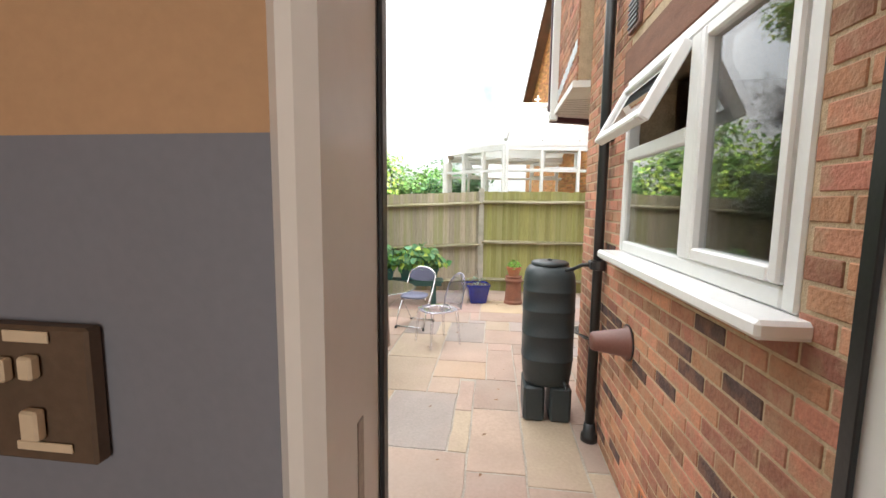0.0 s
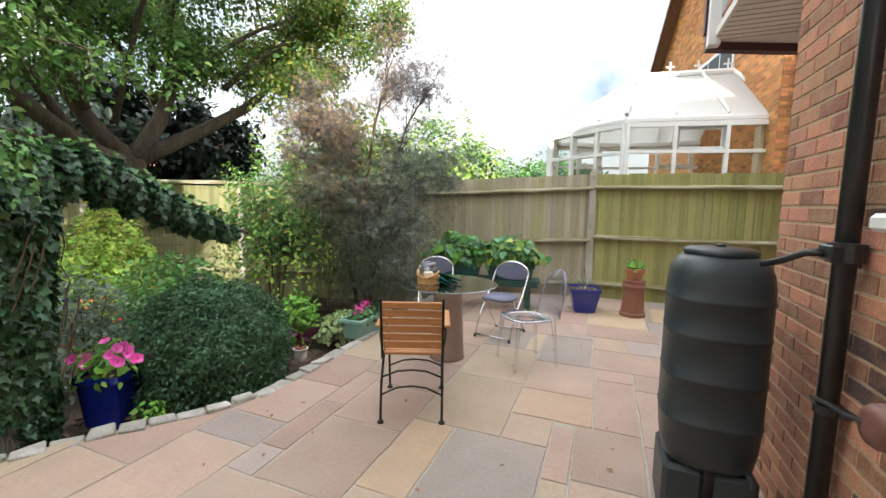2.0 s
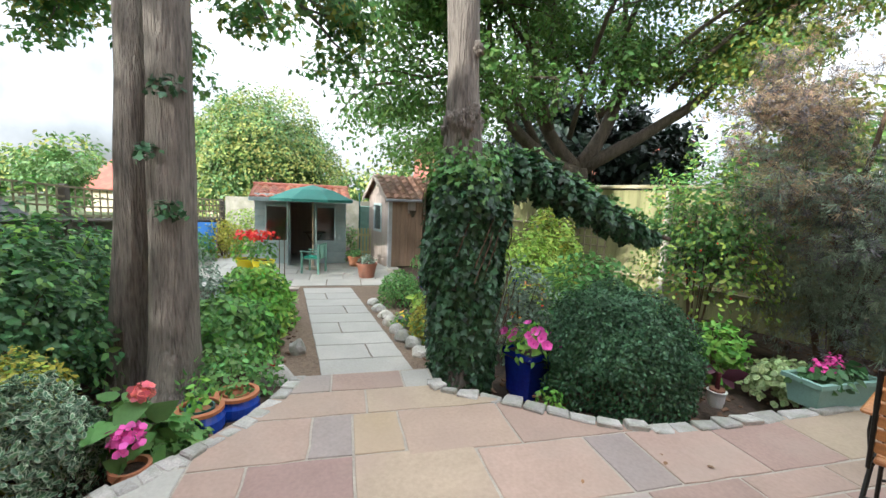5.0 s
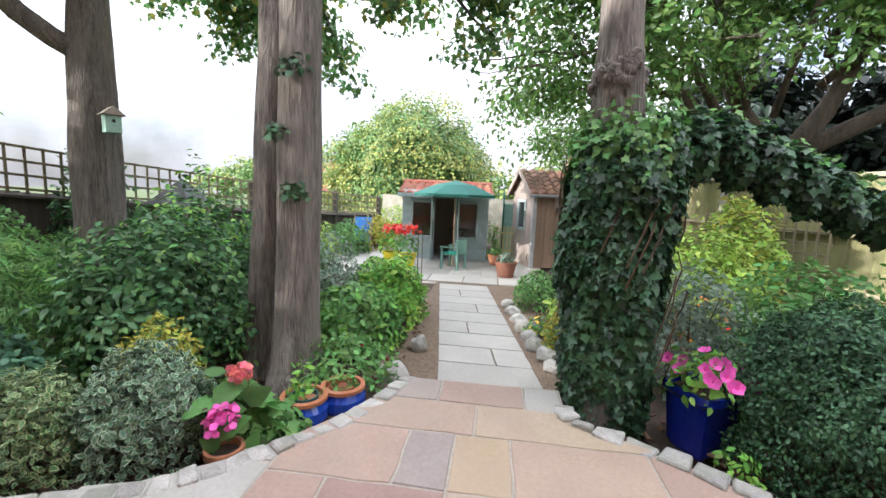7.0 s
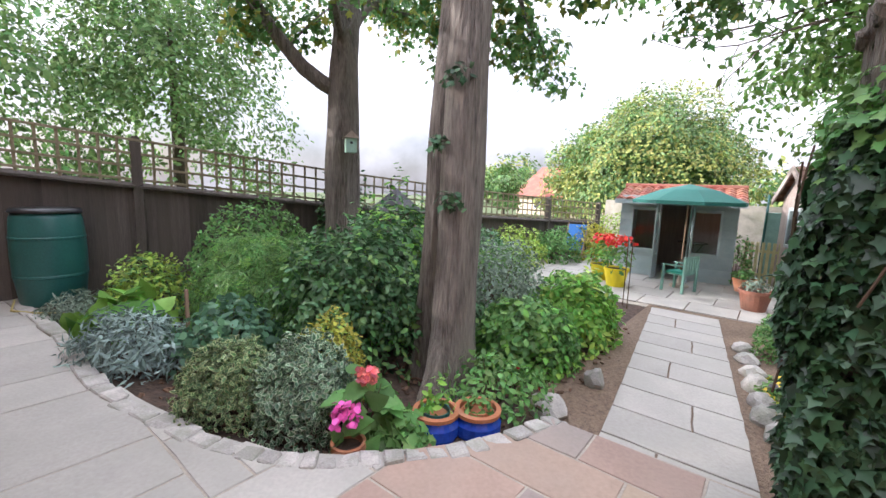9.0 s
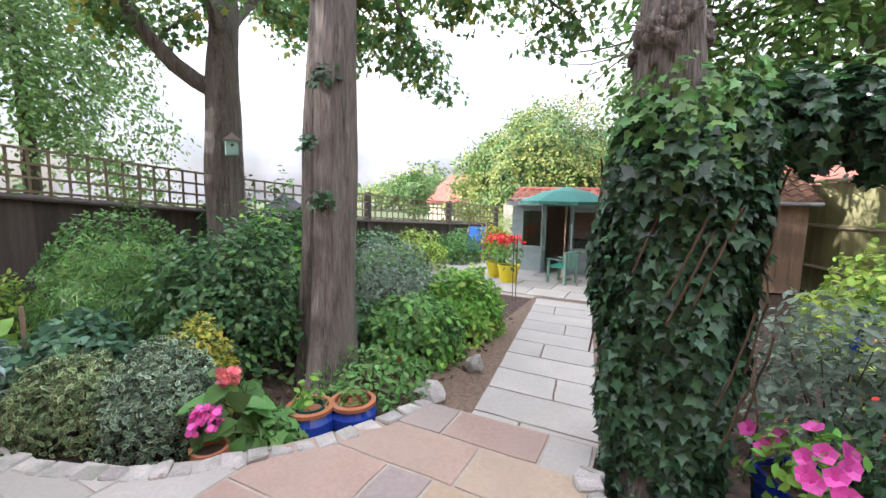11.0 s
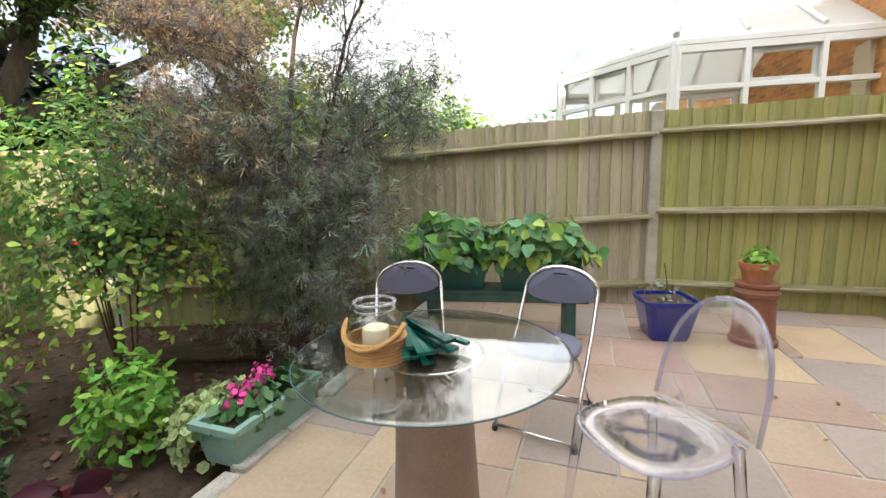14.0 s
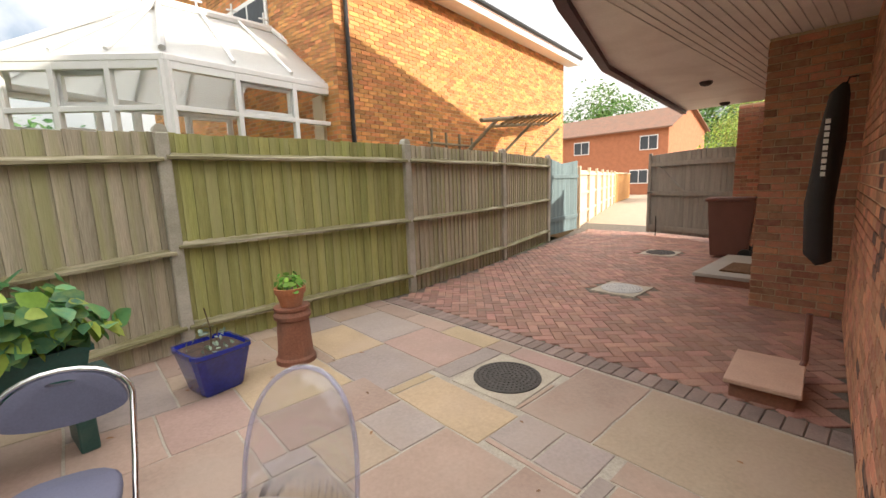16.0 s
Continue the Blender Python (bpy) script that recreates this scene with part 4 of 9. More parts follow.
# doorway that the walk begins in
DX0, DX1, DY0, DY1 = -0.255, 0.64, 0.46, 0.74
dw = Build()
dw.box(-0.95, DY0, -0.4, DX0, DY1 - 0.02, 2.9, 0)
dw.box(DX1, DY0, -0.4, WX + 0.005, DY1 - 0.02, 2.9, 0)
dw.box(DX0, DY0, 2.34, DX1, DY1 - 0.02, 2.9, 0)
dw.box(DX0, DY0, -0.4, DX1, DY1 - 0.02, 0.17, 0)
structure("wall_door", dw, WALLP, "beige painted wall round the back door", "wall")
structure("wall_dado", B(-0.9, DY0 - 0.006, 0.2, DX0 + 0.002, DY0 - 0.001, 1.846, 0), WALLG, "grey-blue painted lower part of the wall", "wall")
structure("lobby_wall_left", B(-1.1, -2.6, -0.4, -0.951, DY1 - 0.021, 2.9, 0), BRICKI, "plain side wall of the lobby", "wall")
# unseen back wall; its wide opening is added to let light into the lobby
lb = Build()
for a in ((-1.1, -0.4, 0.81, 0.9), (-1.1, 2.3, 0.81, 2.9), (-1.1, 0.9, -0.8, 2.3), (0.6, 0.9, 0.81, 2.3)):
    lb.box(a[0], -2.85, a[1], a[2], -2.6, a[3], 0)
structure("lobby_wall_back", lb, WALLP, "unseen back wall of the lobby with an opening added for light", "wall")
# fill lamp added in that opening to brighten the dark lobby
lobby_fill_lamp = new("lobby_fill_light", bpy.data.lights.new("lobby_fill_light", "AREA"))
lobby_fill_lamp.data.shape, lobby_fill_lamp.data.size, lobby_fill_lamp.data.size_y, lobby_fill_lamp.data.energy = "RECTANGLE", 1.3, 1.3, 11
lobby_fill_lamp.data.color = (1.0, 0.93, 0.84)
lobby_fill_lamp.matrix_world = look((-0.1, -2.62, 1.6), (-0.1, 0, 1.6))
structure("lobby_floor", B(-0.95, -2.6, -0.3, 0.81, DY0, 0.2, 0), DARKW, "dark floor of the lobby", "floor")
structure("lobby_ceiling", B(-1.1, -2.85, 2.55, 0.81, DY0, 2.65, 0), SOFFIT, "white ceiling of the lobby", "ceiling")
structure("lobby_roof", B(-1.12, -2.9, 2.9, 0.81, 0.95, 3.05, 0.01), TARM, "flat felt roof over the back lobby", "roof")
door = tagged(new("door_1"), "white plastic door frame of the open back door", "door frame", kind="structure")
part("jamb", B(DX0 + 0.003, DY0 - 0.03, 0.17, DX0 + 0.062, DY1 - 0.05, 2.34, 0.02), UPVC, door)
part("jamb_seal", B(DX0 + 0.061, DY1 - 0.06, 0.2, DX0 + 0.07, DY1 - 0.03, 2.30, 0.002), BLACKP, door)
part("outer_jamb", B(DX0, DY1 - 0.049, 0.17, DX0 + 0.056, DY1, 2.34, 0.01), UPVC, door)
part("jamb", B(DX1 - 0.05, DY0 + 0.02, 0.17, DX1, DY1, 2.34, 0.012), UPVC, door)
part("jamb_seal", B(DX1 - 0.062, DY1 - 0.045, 0.2, DX1 - 0.051, DY1 - 0.015, 2.30, 0.002), BLACKP, door)
part("head", B(DX0 + 0.061, DY0 + 0.02, 2.27, DX1 - 0.051, DY1, 2.34, 0.01), UPVC, door)
part("threshold", B(DX0, DY0 + 0.02, 0.17, DX1, DY1 + 0.05, 0.21, 0.008), material("aluminium", (0.6, 0.6, 0.6), rough=0.35, metal=0.9), door)
for z in (0.95, 1.12, 1.3):
    part("strike_plate", B(DX0 + 0.061, DY0 + 0.10, z, DX0 + 0.064, DY0 + 0.125, z + 0.14, 0.001), material("steel_plate", (0.35, 0.33, 0.3), rough=0.4, metal=0.9), door)
rack = thing("switch_board", "dark wooden board with cream switches on the wall", "switch board", at=pose(-0.05, 0, -0.015))
part("board", B(-0.66, DY0 - 0.03, 1.445, -0.44, DY0 - 0.007, 1.625, 0.004), DARKW, rack)
for i, (x, z, w, h) in enumerate(((-0.60, 1.56, 0.022, 0.035), (-0.565, 1.555, 0.02, 0.03), (-0.525, 1.56, 0.02, 0.03), (-0.60, 1.485, 0.016, 0.035), (-0.53, 1.48, 0.025, 0.04))):
    part("switch", B(x, DY0 - 0.045, z, x + w, DY0 - 0.031, z + h, 0.003), CREAM, rack)
part("label_strip", B(-0.555, DY0 - 0.034, 1.605, -0.49, DY0 - 0.031, 1.62, 0.001), CREAM, rack)
part("label_strip", B(-0.55, DY0 - 0.034, 1.462, -0.47, DY0 - 0.031, 1.474, 0.001), CREAM, rack)

# kitchen window with an open fanlight
win = tagged(new("window_1"), "white plastic window with an open top light", "window", kind="structure")
fx0, fx1 = WX - 0.005, WX + 0.065
MY = 1.85
for nm, a in (("window_frame", (fx0, WY0, WZ0 + 0.02, fx1, WY0 + 0.06, WZ1)), ("window_frame", (fx0, WY1 - 0.06, WZ0 + 0.02, fx1, WY1, WZ1)),
              ("window_frame", (fx0, WY0 + 0.061, WZ0 + 0.02, fx1, WY1 - 0.061, WZ0 + 0.085)), ("window_frame", (fx0, WY0 + 0.061, WZ1 - 0.06, fx1, WY1 - 0.061, WZ1)),
              ("mullion", (fx0 - 0.004, MY - 0.045, WZ0 + 0.086, fx1, MY + 0.045, WZ1 - 0.061)), ("transom", (fx0 - 0.002, MY + 0.046, 2.03, fx1, WY1 - 0.061, 2.10))):
    part(nm, B(*a, 0.008), UPVC, win)
ca = Build()
for a in ((WY0 + 0.063, WZ0 + 0.09, WY0 + 0.11, WZ1 - 0.065), (MY - 0.095, WZ0 + 0.09, MY - 0.05, WZ1 - 0.065), (WY0 + 0.111, WZ0 + 0.09, MY - 0.096, WZ0 + 0.14), (WY0 + 0.111, WZ1 - 0.115, MY - 0.096, WZ1 - 0.065)):
    ca.box(fx0 - 0.012, a[0], a[1], fx1 - 0.02, a[2], a[3], 0.008)
part("casement", ca, UPVC, win)
part("pane", B(fx0 + 0.02, WY0 + 0.108, WZ0 + 0.137, fx0 + 0.04, MY - 0.093, WZ1 - 0.112, 0), WGLASS, win)
part("pane", B(fx0 + 0.02, MY + 0.044, WZ0 + 0.083, fx0 + 0.04, WY1 - 0.058, 2.032, 0), WGLASS, win)
fl = part("fanlight", Build(), UPVC, win)
fb = Build()
fw, fh = WY1 - 0.062 - (MY + 0.048), 0.36
for a in ((0, -fh, 0.05, 0), (fw - 0.05, -fh, fw, 0), (0.051, -fh, fw - 0.051, -fh + 0.055), (0.051, -0.055, fw - 0.051, 0)):
    fb.box(-0.025, a[0], a[1], 0.03, a[2], a[3], 0.008)
fl.data = fb.mesh("fanlight", UPVC)
part("pane", B(-0.005, 0.048, -fh + 0.052, 0.015, fw - 0.048, -0.052, 0), WGLASS, fl)
fl.matrix_local = pose(fx0 - 0.01, MY + 0.048, WZ1 - 0.065, 0, 28, 0)
part("window_sill", B(WX - 0.13, WY0 - 0.06, WZ0 - 0.035, WX + 0.07, WY1 + 0.03, WZ0 + 0.018, 0.012), UPVC, win)
part("lintel", B(WX - 0.004, WY0 - 0.1, WZ1 + 0.002, WX + 0.02, WY1 + 0.1, WZ1 + 0.2, 0.004), material("brown_lintel", (0.20, 0.09, 0.055), rough=0.8, var=0.25, scale=5, grain=50, stretch=(4, 1, 4), bump=0.3), win)
planter = thing("indoor_planter", "pale pierced china planter with pink flowers on the inner sill", "planter")
part("bowl", Build().lathe([(0.10, 0), (0.16, 0.03), (0.18, 0.13), (0.185, 0.15), (0.16, 0.15)], 24, m=pose(WX + 0.30, 1.42, 1.50)), CREAM, planter, smooth=True)
pp, pd = dome_points(90, 0.1, 0.16, 0.22, lump=0.4)
leaves("petals", pp + np.array([WX + 0.30, 1.42, 1.64]), pd, 0.05, PETAL, CERISE, planter, kind="stuff")
isill = structure("inner_sill", B(WX + 0.066, WY0, 1.44, WX + 0.55, WY1, 1.50, 0.004), UPVC, "white inner window sill", "sill")
ventt = thing("air_brick", "brown louvred wall vent", "vent")
part("vent_frame", B(WX - 0.02, 2.56, 2.79, WX + 0.004, 2.76, 2.99, 0.006), BROWNP, ventt)
for k in range(6):
    part("slat", B(WX - 0.03, 2.58, 2.815 + k * 0.027, WX - 0.021, 2.74, 2.828 + k * 0.027, 0.001), BLACKP, ventt)

# bricks laid on the two near walls
BRICK_ME = B(0, -0.0045, 0, 0.213, 0.012, 0.063, 0.003).mesh("brick", BRICK)
BURNT_ME = B(0, -0.0045, 0, 0.213, 0.012, 0.063, 0.003).mesh("brick", BURNT)
HALF_ME = B(0, -0.0045, 0, 0.100, 0.012, 0.063, 0.003).mesh("brick", BRICK)


def lay(wall, origin, yaw, length, z0, z1, hole, near, seed):
    """Stretcher courses on a wall: those near the walk are bricks of their own, the rest one mesh."""
    r = random.Random(seed)
    rest = Build()
    base = pose(*origin, 0, 0, yaw)
    count = 0
    for c in range(int(z0 / 0.075), int(z1 / 0.075)):
        z = c * 0.075 + 0.006
        u = -0.1125 if c % 2 else 0.0
        while u < length - 0.02:
            a, b = max(u, 0.0), min(u + 0.213, length)
            cut = hole is not None and z + 0.063 > hole[2] and z < hole[3]
            for a, b in ([(a, min(b, hole[0])), (max(a, hole[1]), b)] if cut else [(a, b)]):
                if b - a < 0.025:
                    continue
                m = base @ pose(a, 0, z)
                full = b - a > 0.2
                if near(a, z) and count < 300 and (full or 0.09 < b - a < 0.12):
                    me = HALF_ME if not full else (BURNT_ME if r.random() < 0.15 else BRICK_ME)
                    o = part("brick", me, BRICK, wall)
                    o.matrix_local = m
                    count += 1
                else:
                    rest.box(a, -0.0045, z, b, 0.012, z + 0.063, 0.003, m=base)
            u += 0.225
    part("far_bricks", rest, BRICKI, wall, kind="stuff")


# the window wall is laid from its far corner towards the door: along -y, outward -x
lay(wall_w, (WX + 0.006, 3.845, 0), -90, 3.1, 0.0, 5.1, (3.845 - WY1 - 0.003, 3.845 - WY0 + 0.003, WZ0 - 0.035, WZ1 + 0.2), lambda a, z: z < 1.6 and a > 0.3, 1)
lay(wall_n, (5.3, 4.251, 0), 180 + 5.1, 4.5, 0.0, 2.8, None, lambda a, z: z < 2.2 and a > 2.6, 2)
lay(upper, (0.694, 5.1, 0), -90, 1.2, 2.88, 5.1, None, lambda a, z: False, 3)
for pr, org, yw, ln in ((pier, (4.555, 4.94, 0), -90, 0.75), (pier, (5.02, 4.946, 0), 180, 0.46), (pier2, (9.09, 6.2, 0), -90, 1.9)):
    lay(pr, org, yw, ln, 0.0, 2.78, None, lambda a, z: False, 4)

# pipe, water butt, boiler flue
pipe = thing("drain_pipe", "black plastic downpipe with brackets on the brick wall", "downpipe")
PX, PY = WX - 0.055, 3.04
part("pipe", Build().tube([(PX, PY, 0.06), (PX, PY, 2.7), (PX, PY, 5.1)], 0.034, 16), BLACKP, pipe, smooth=True)
part("shoe", Build().lathe([(0.06, 0.0), (0.06, 0.05), (0.045, 0.07), (0.04, 0.14)], 16, m=pose(PX, PY, 0.0)), BLACKP, pipe, smooth=True)
part("diverter", Build().lathe([(0.036, 1.30), (0.055, 1.305), (0.055, 1.37), (0.036, 1.375)], 16, m=pose(PX, PY, 0)).box(PX - 0.06, PY - 0.05, 1.31, PX - 0.02, PY + 0.05, 1.365, 0.006), BLACKP, pipe)
for z in (0.75, 2.2, 3.4):
    part("bracket", Build().lathe([(0.037, z), (0.041, z), (0.041, z + 0.03), (0.037, z + 0.03)], 16, m=pose(PX, PY, 0)).box(PX + 0.02, PY - 0.05, z, WX, PY + 0.05, z + 0.03, 0.004), BLACKP, pipe)
part("link_hose", Build().tube([(PX - 0.05, PY + 0.0, 1.335), (PX - 0.1, PY + 0.03, 1.33), (PX - 0.15, PY + 0.09, 1.29), (PX - 0.19, PY + 0.16, 1.265)], 0.014, 8), BLACKP, pipe, smooth=True)
butt = thing("water_butt", "slim dark green ribbed plastic water butt on a stand", "water butt", at=pose(0.46, 3.42, 0))


def soft_square(b, rings, seg=32, pw=3.2):
    """Rings of (half width, z) with a rounded square plan."""
    vs = []
    for r, z in rings:
        for k in range(seg):
            th = 2 * math.pi * k / seg
            c, s = math.cos(th), math.sin(th)
            q = r / (abs(c) ** pw + abs(s) ** pw) ** (1 / pw)
            vs.append((q * c, q * s, z))
    n = len(rings)
    fs = [(i * seg + k, i * seg + (k + 1) % seg, (i + 1) * seg + (k + 1) % seg, (i + 1) * seg + k) for i in range(n - 1) for k in range(seg)]
    fs += [tuple(range(seg))[::-1], tuple((n - 1) * seg + k for k in range(seg))]
    return b.add(vs, fs)


rings = [(0.165, 0.30), (0.185, 0.32), (0.197, 0.40)]
for z in (0.52, 0.72, 0.92, 1.08):
    rings += [(0.2045, z - 0.010), (0.2075, z - 0.006), (0.2075, z + 0.006), (0.2045, z + 0.010)]
rings += [(0.203, 1.14), (0.195, 1.2), (0.175, 1.25), (0.14, 1.275)]
part("barrel", soft_square(Build(), rings), BUTT, butt, smooth=True)
part("lid", Build().lathe([(0.145, 1.272), (0.15, 1.278), (0.15, 1.295), (0.135, 1.305), (0.03, 1.31)], 28), BUTT, butt, smooth=True)
part("lid_knob", Build().lathe([(0.02, 1.308), (0.02, 1.32), (0.012, 1.324)], 12), BUTT, butt)
for sx in (-1, 1):
    part("stand_leg", B(sx * 0.105 - 0.085, -0.17, 0.0, sx * 0.105 + 0.085, 0.17, 0.298, 0.02), BUTT, butt)
part("tap", Build().tube([(0.12, -0.2, 0.36), (0.12, -0.26, 0.36), (0.12, -0.28, 0.33)], 0.013, 8), BLACKP, butt)
flue = thing("boiler_flue_cover", "brown plastic boiler flue cover on the brick wall", "flue cover", at=pose(WX, 2.47, 0.96, 0, -90, 0))
part("cowl", Build().lathe([(0.10, 0.0), (0.10, 0.012), (0.085, 0.02), (0.055, 0.20), (0.045, 0.215), (0.02, 0.218)], 24), BROWNP, flue, smooth=True)
part("flue_gasket", Build().lathe([(0.108, -0.001), (0.108, 0.006)], 24), BLACKP, flue)
part("drip_tube", Build().tube([(0.0, 0.02, 0.215), (0.0, 0.05, 0.24), (-0.02, 0.2, 0.25), (-0.1, 0.3, 0.10)], 0.006, 6), BLACKP, flue)
abr = thing("air_brick", "red terracotta air brick low in the wall", "vent")
part("grille", B(WX - 0.008, 1.95, 0.15, WX + 0.004, 2.16, 0.29, 0.003), TERRA, abr)
for k in range(5):
    part("slot", B(WX - 0.0095, 1.97 + k * 0.036, 0.165, WX - 0.0078, 1.985 + k * 0.036, 0.275, 0), BLACKP, abr)
cov = thing("hanging_umbrella_cover", "black fabric parasol cover hanging on the wall", "parasol cover", at=pose(3.55, 4.22, 0))
cv = Build()
cv.tube([(0, 0.06, 0.72), (0.0, 0.1, 0.80), (0, 0.12, 1.2), (0, 0.1, 1.7), (0.02, 0.08, 2.05), (0.04, 0.05, 2.12)], [0.05, 0.085, 0.095, 0.08, 0.055, 0.02], 14, 0.25)
part("cover", cv, material("black_fabric", (0.018, 0.018, 0.02), rough=0.7, var=0.3, scale=10, grain=120, bump=0.4), cov, smooth=True)
for k in range(9):
    part("letter_bar", B(-0.100, 0.10, 1.42 + k * 0.05, -0.094, 0.13, 1.455 + k * 0.05, 0.001), UPVC, cov)
part("hook", Build().tube([(0.04, 0.05, 2.1), (0.04, 0.03, 2.16), (0.04, -0.02, 2.16)], 0.006, 6), IRON, cov)
gul = thing("gully_box", "pink-buff slab lid on a low brick gully box", "gully cover", at=pose(2.45, 4.42, 0, 0, 0, 5))
part("box_sides", B(-0.27, -0.17, -0.02, 0.27, 0.17, 0.10, 0.006), TERRAD, gul)
part("lid", B(-0.31, -0.2, 0.102, 0.3, 0.2, 0.135, 0.006), material("pink_slab", (0.50, 0.33, 0.25), rough=0.8, var=0.12, grain=80, bump=0.3), gul)
part("waste_pipe", Build().tube([(0.25, -0.19, 0.5), (0.25, -0.19, 0.16), (0.2, -0.17, 0.10)], 0.02, 8), BROWNP, gul)


# ---- the drive ----
drive = structure("drive", Build().prism([(1.93, 3.86), (12, 4.3), (12, 11.0), (9.0, 9.9), (5.4, 9.0), (2.46, 8.4), (1.93, 8.4)], -0.3, -0.012), SANDJ, "sanded bed of the red block-paved drive", "drive")
# street tarmac far paler than TARM: its colour carries the sunlight
street = structure("street", B(10.2, -6, -0.30, 60, 60, -0.03, 0), material("sunny_tarmac", (0.34, 0.27, 0.20), rough=0.95, var=0.15, scale=3, grain=90, bump=0.4), "tarmac street beyond the gate, sunlight put into its pale colour", "street")


def in_poly(x, y, poly):
    c = False
    for i in range(len(poly)):
        (x0, y0), (x1, y1) = poly[i - 1], poly[i]
        if (y0 > y) != (y1 > y) and x < (x1 - x0) * (y - y0) / (y1 - y0) + x0:
            c = not c
    return c


DRIVE = [(2.12, 4.0), (10.3, 4.35), (10.3, 9.95), (5.4, 8.9), (2.46, 8.3), (2.12, 8.3)]
HOLES = [(4.39, 6.3, 0.36), (7.45, 6.94, 0.36)]
PAV_ME = B(-0.0975, -0.0475, -0.03, 0.0975, 0.0475, 0.0, 0.005).mesh("paver", PAVER)
EDGE_ME = B(-0.0975, -0.0475, -0.03, 0.0975, 0.0475, 0.0, 0.005).mesh("paver", PAVERE)
rest, cnt = Build(), 0
for i in range(-110, 110):
    for j in range(-110, 110):
        m4 = (i - j) % 4
        if m4 == 0:
            cx, cy, yw = i + 1.0, j + 0.5, 45
        elif m4 == 3:
            cx, cy, yw = i + 0.5, j + 1.0, 135
        else:
            continue
        u, v = cx * 0.1, cy * 0.1
        x, y = 6 + (u - v) * 0.7071, 6.3 + (u + v) * 0.7071
        if not in_poly(x, y, DRIVE) or any(max(abs(x - a), abs(y - b)) < r for a, b, r in HOLES):
            continue
        if x < 4.1 and 4.9 < y < 7.4 and cnt < 296:
            o = part("paver", PAV_ME, PAVER, drive)
            o.matrix_local = pose(x, y, 0.002 * random.random(), 0, 0, yw)
            cnt += 1
        else:
            rest.box(-0.0975, -0.0475, -0.03, 0.0975, 0.0475, 0.0, 0.005, m=pose(x, y, 0.002 * random.random(), 0, 0, yw))
part("far_pavers", rest, PAVERI, drive, kind="stuff")
for k in range(43):
    o = part("edge_paver", EDGE_ME, PAVERE, drive)
    o.matrix_local = pose(2.035, 4.0 + k * 0.101, 0.001, 0, 0, 0)
for x, y, dark in ((1.355, 5.79, True), (4.39, 6.3, False), (7.45, 6.94, True)):
    mh = thing("manhole_cover", "round cast-iron drain cover in a square concrete frame", "manhole cover", "drain covers", at=pose(x, y, 0, 0, 0, 3 if dark else 45 - 45))
    part("frame", B(-0.31, -0.29, -0.03, 0.31, 0.29, 0.004, 0.004), CONC, mh)
    lidm = CASTI if dark else material("galvanised", (0.42, 0.42, 0.41), rough=0.5, metal=0.4, var=0.2, grain=90, bump=0.4)
    part("cover", Build().lathe([(0.255, 0.0), (0.255, 0.012), (0.24, 0.016), (0.02, 0.016)], 36), lidm, mh)
    dots = Build()
    for ring in range(1, 7):
        for k in range(ring * 7):
            a = 2 * math.pi * k / (ring * 7)
            dots.lathe([(0.010, 0.015), (0.008, 0.0205)], 5, m=pose(ring * 0.037 * math.cos(a), ring * 0.037 * math.sin(a), 0))
    part("tread_studs", dots, lidm, mh)

# ---- fences ----
BOARD_ME, BOARDG_ME, BOARDD_ME, BOARDO_ME = [Build().add([(0, -0.026, 0), (0.125, -0.002, 0), (0.125, 0.006, 0), (0, 0.01, 0), (0, -0.026, 1), (0.125, -0.002, 1), (0.125, 0.006, 1), (0, 0.01, 1)],
                                              [(3, 2, 1, 0), (4, 5, 6, 7), (0, 1, 5, 4), (1, 2, 6, 5), (2, 3, 7, 6), (3, 0, 4, 7)]).mesh("board", m) for m in (FENCE, FENCEG, DARKF, FENCEO)]


def fence_bay(p, q, z0, z1, board, label, rails=(0.24, 1.0, 1.8), rail_mat=RAIL, face=1, drop=0.0):
    """A close-board bay from p to q; the rails are on the side to the right of the way from p to q if face is 1. drop: how much lower its top is at p."""
    d = Vector((q[0] - p[0], q[1] - p[1]))
    ln, yaw = d.length, math.degrees(math.atan2(d.y, d.x))
    ob = thing("close_board_fence", label, "fence", "fence panels", at=pose(p[0], p[1], 0, 0, 0, yaw))
    n = max(1, int(ln / 0.105))
    for k in range(n):
        o = part("board", board, FENCE, ob)
        o.matrix_local = pose(k * ln / n, -0.005, z0 + 0.004 * random.random(), 0, 0, random.uniform(-2, 2)) @ Matrix.Diagonal((ln / n / 0.105, 1, z1 - drop * (1 - k / n) - z0 + random.uniform(-0.008, 0.008), 1))
    for z in rails:
        za, zb = z - drop, z
        yb, yn = (-0.012, -0.1) if face > 0 else (0.024, 0.085)
        b = Build().add([(0.02, yb, za - 0.036), (ln - 0.02, yb, zb - 0.036), (ln - 0.02, yn, zb - 0.03), (0.02, yn, za - 0.03), (0.02, yn, za - 0.004), (ln - 0.02, yn, zb - 0.004), (ln - 0.02, yb, zb + 0.034), (0.02, yb, za + 0.034)],
                        [(0, 1, 2, 3), (3, 2, 5, 4), (4, 5, 6, 7), (7, 6, 1, 0), (0, 3, 4, 7), (1, 6, 5, 2)])
        part("rail", b, rail_mat, ob)
    return ob


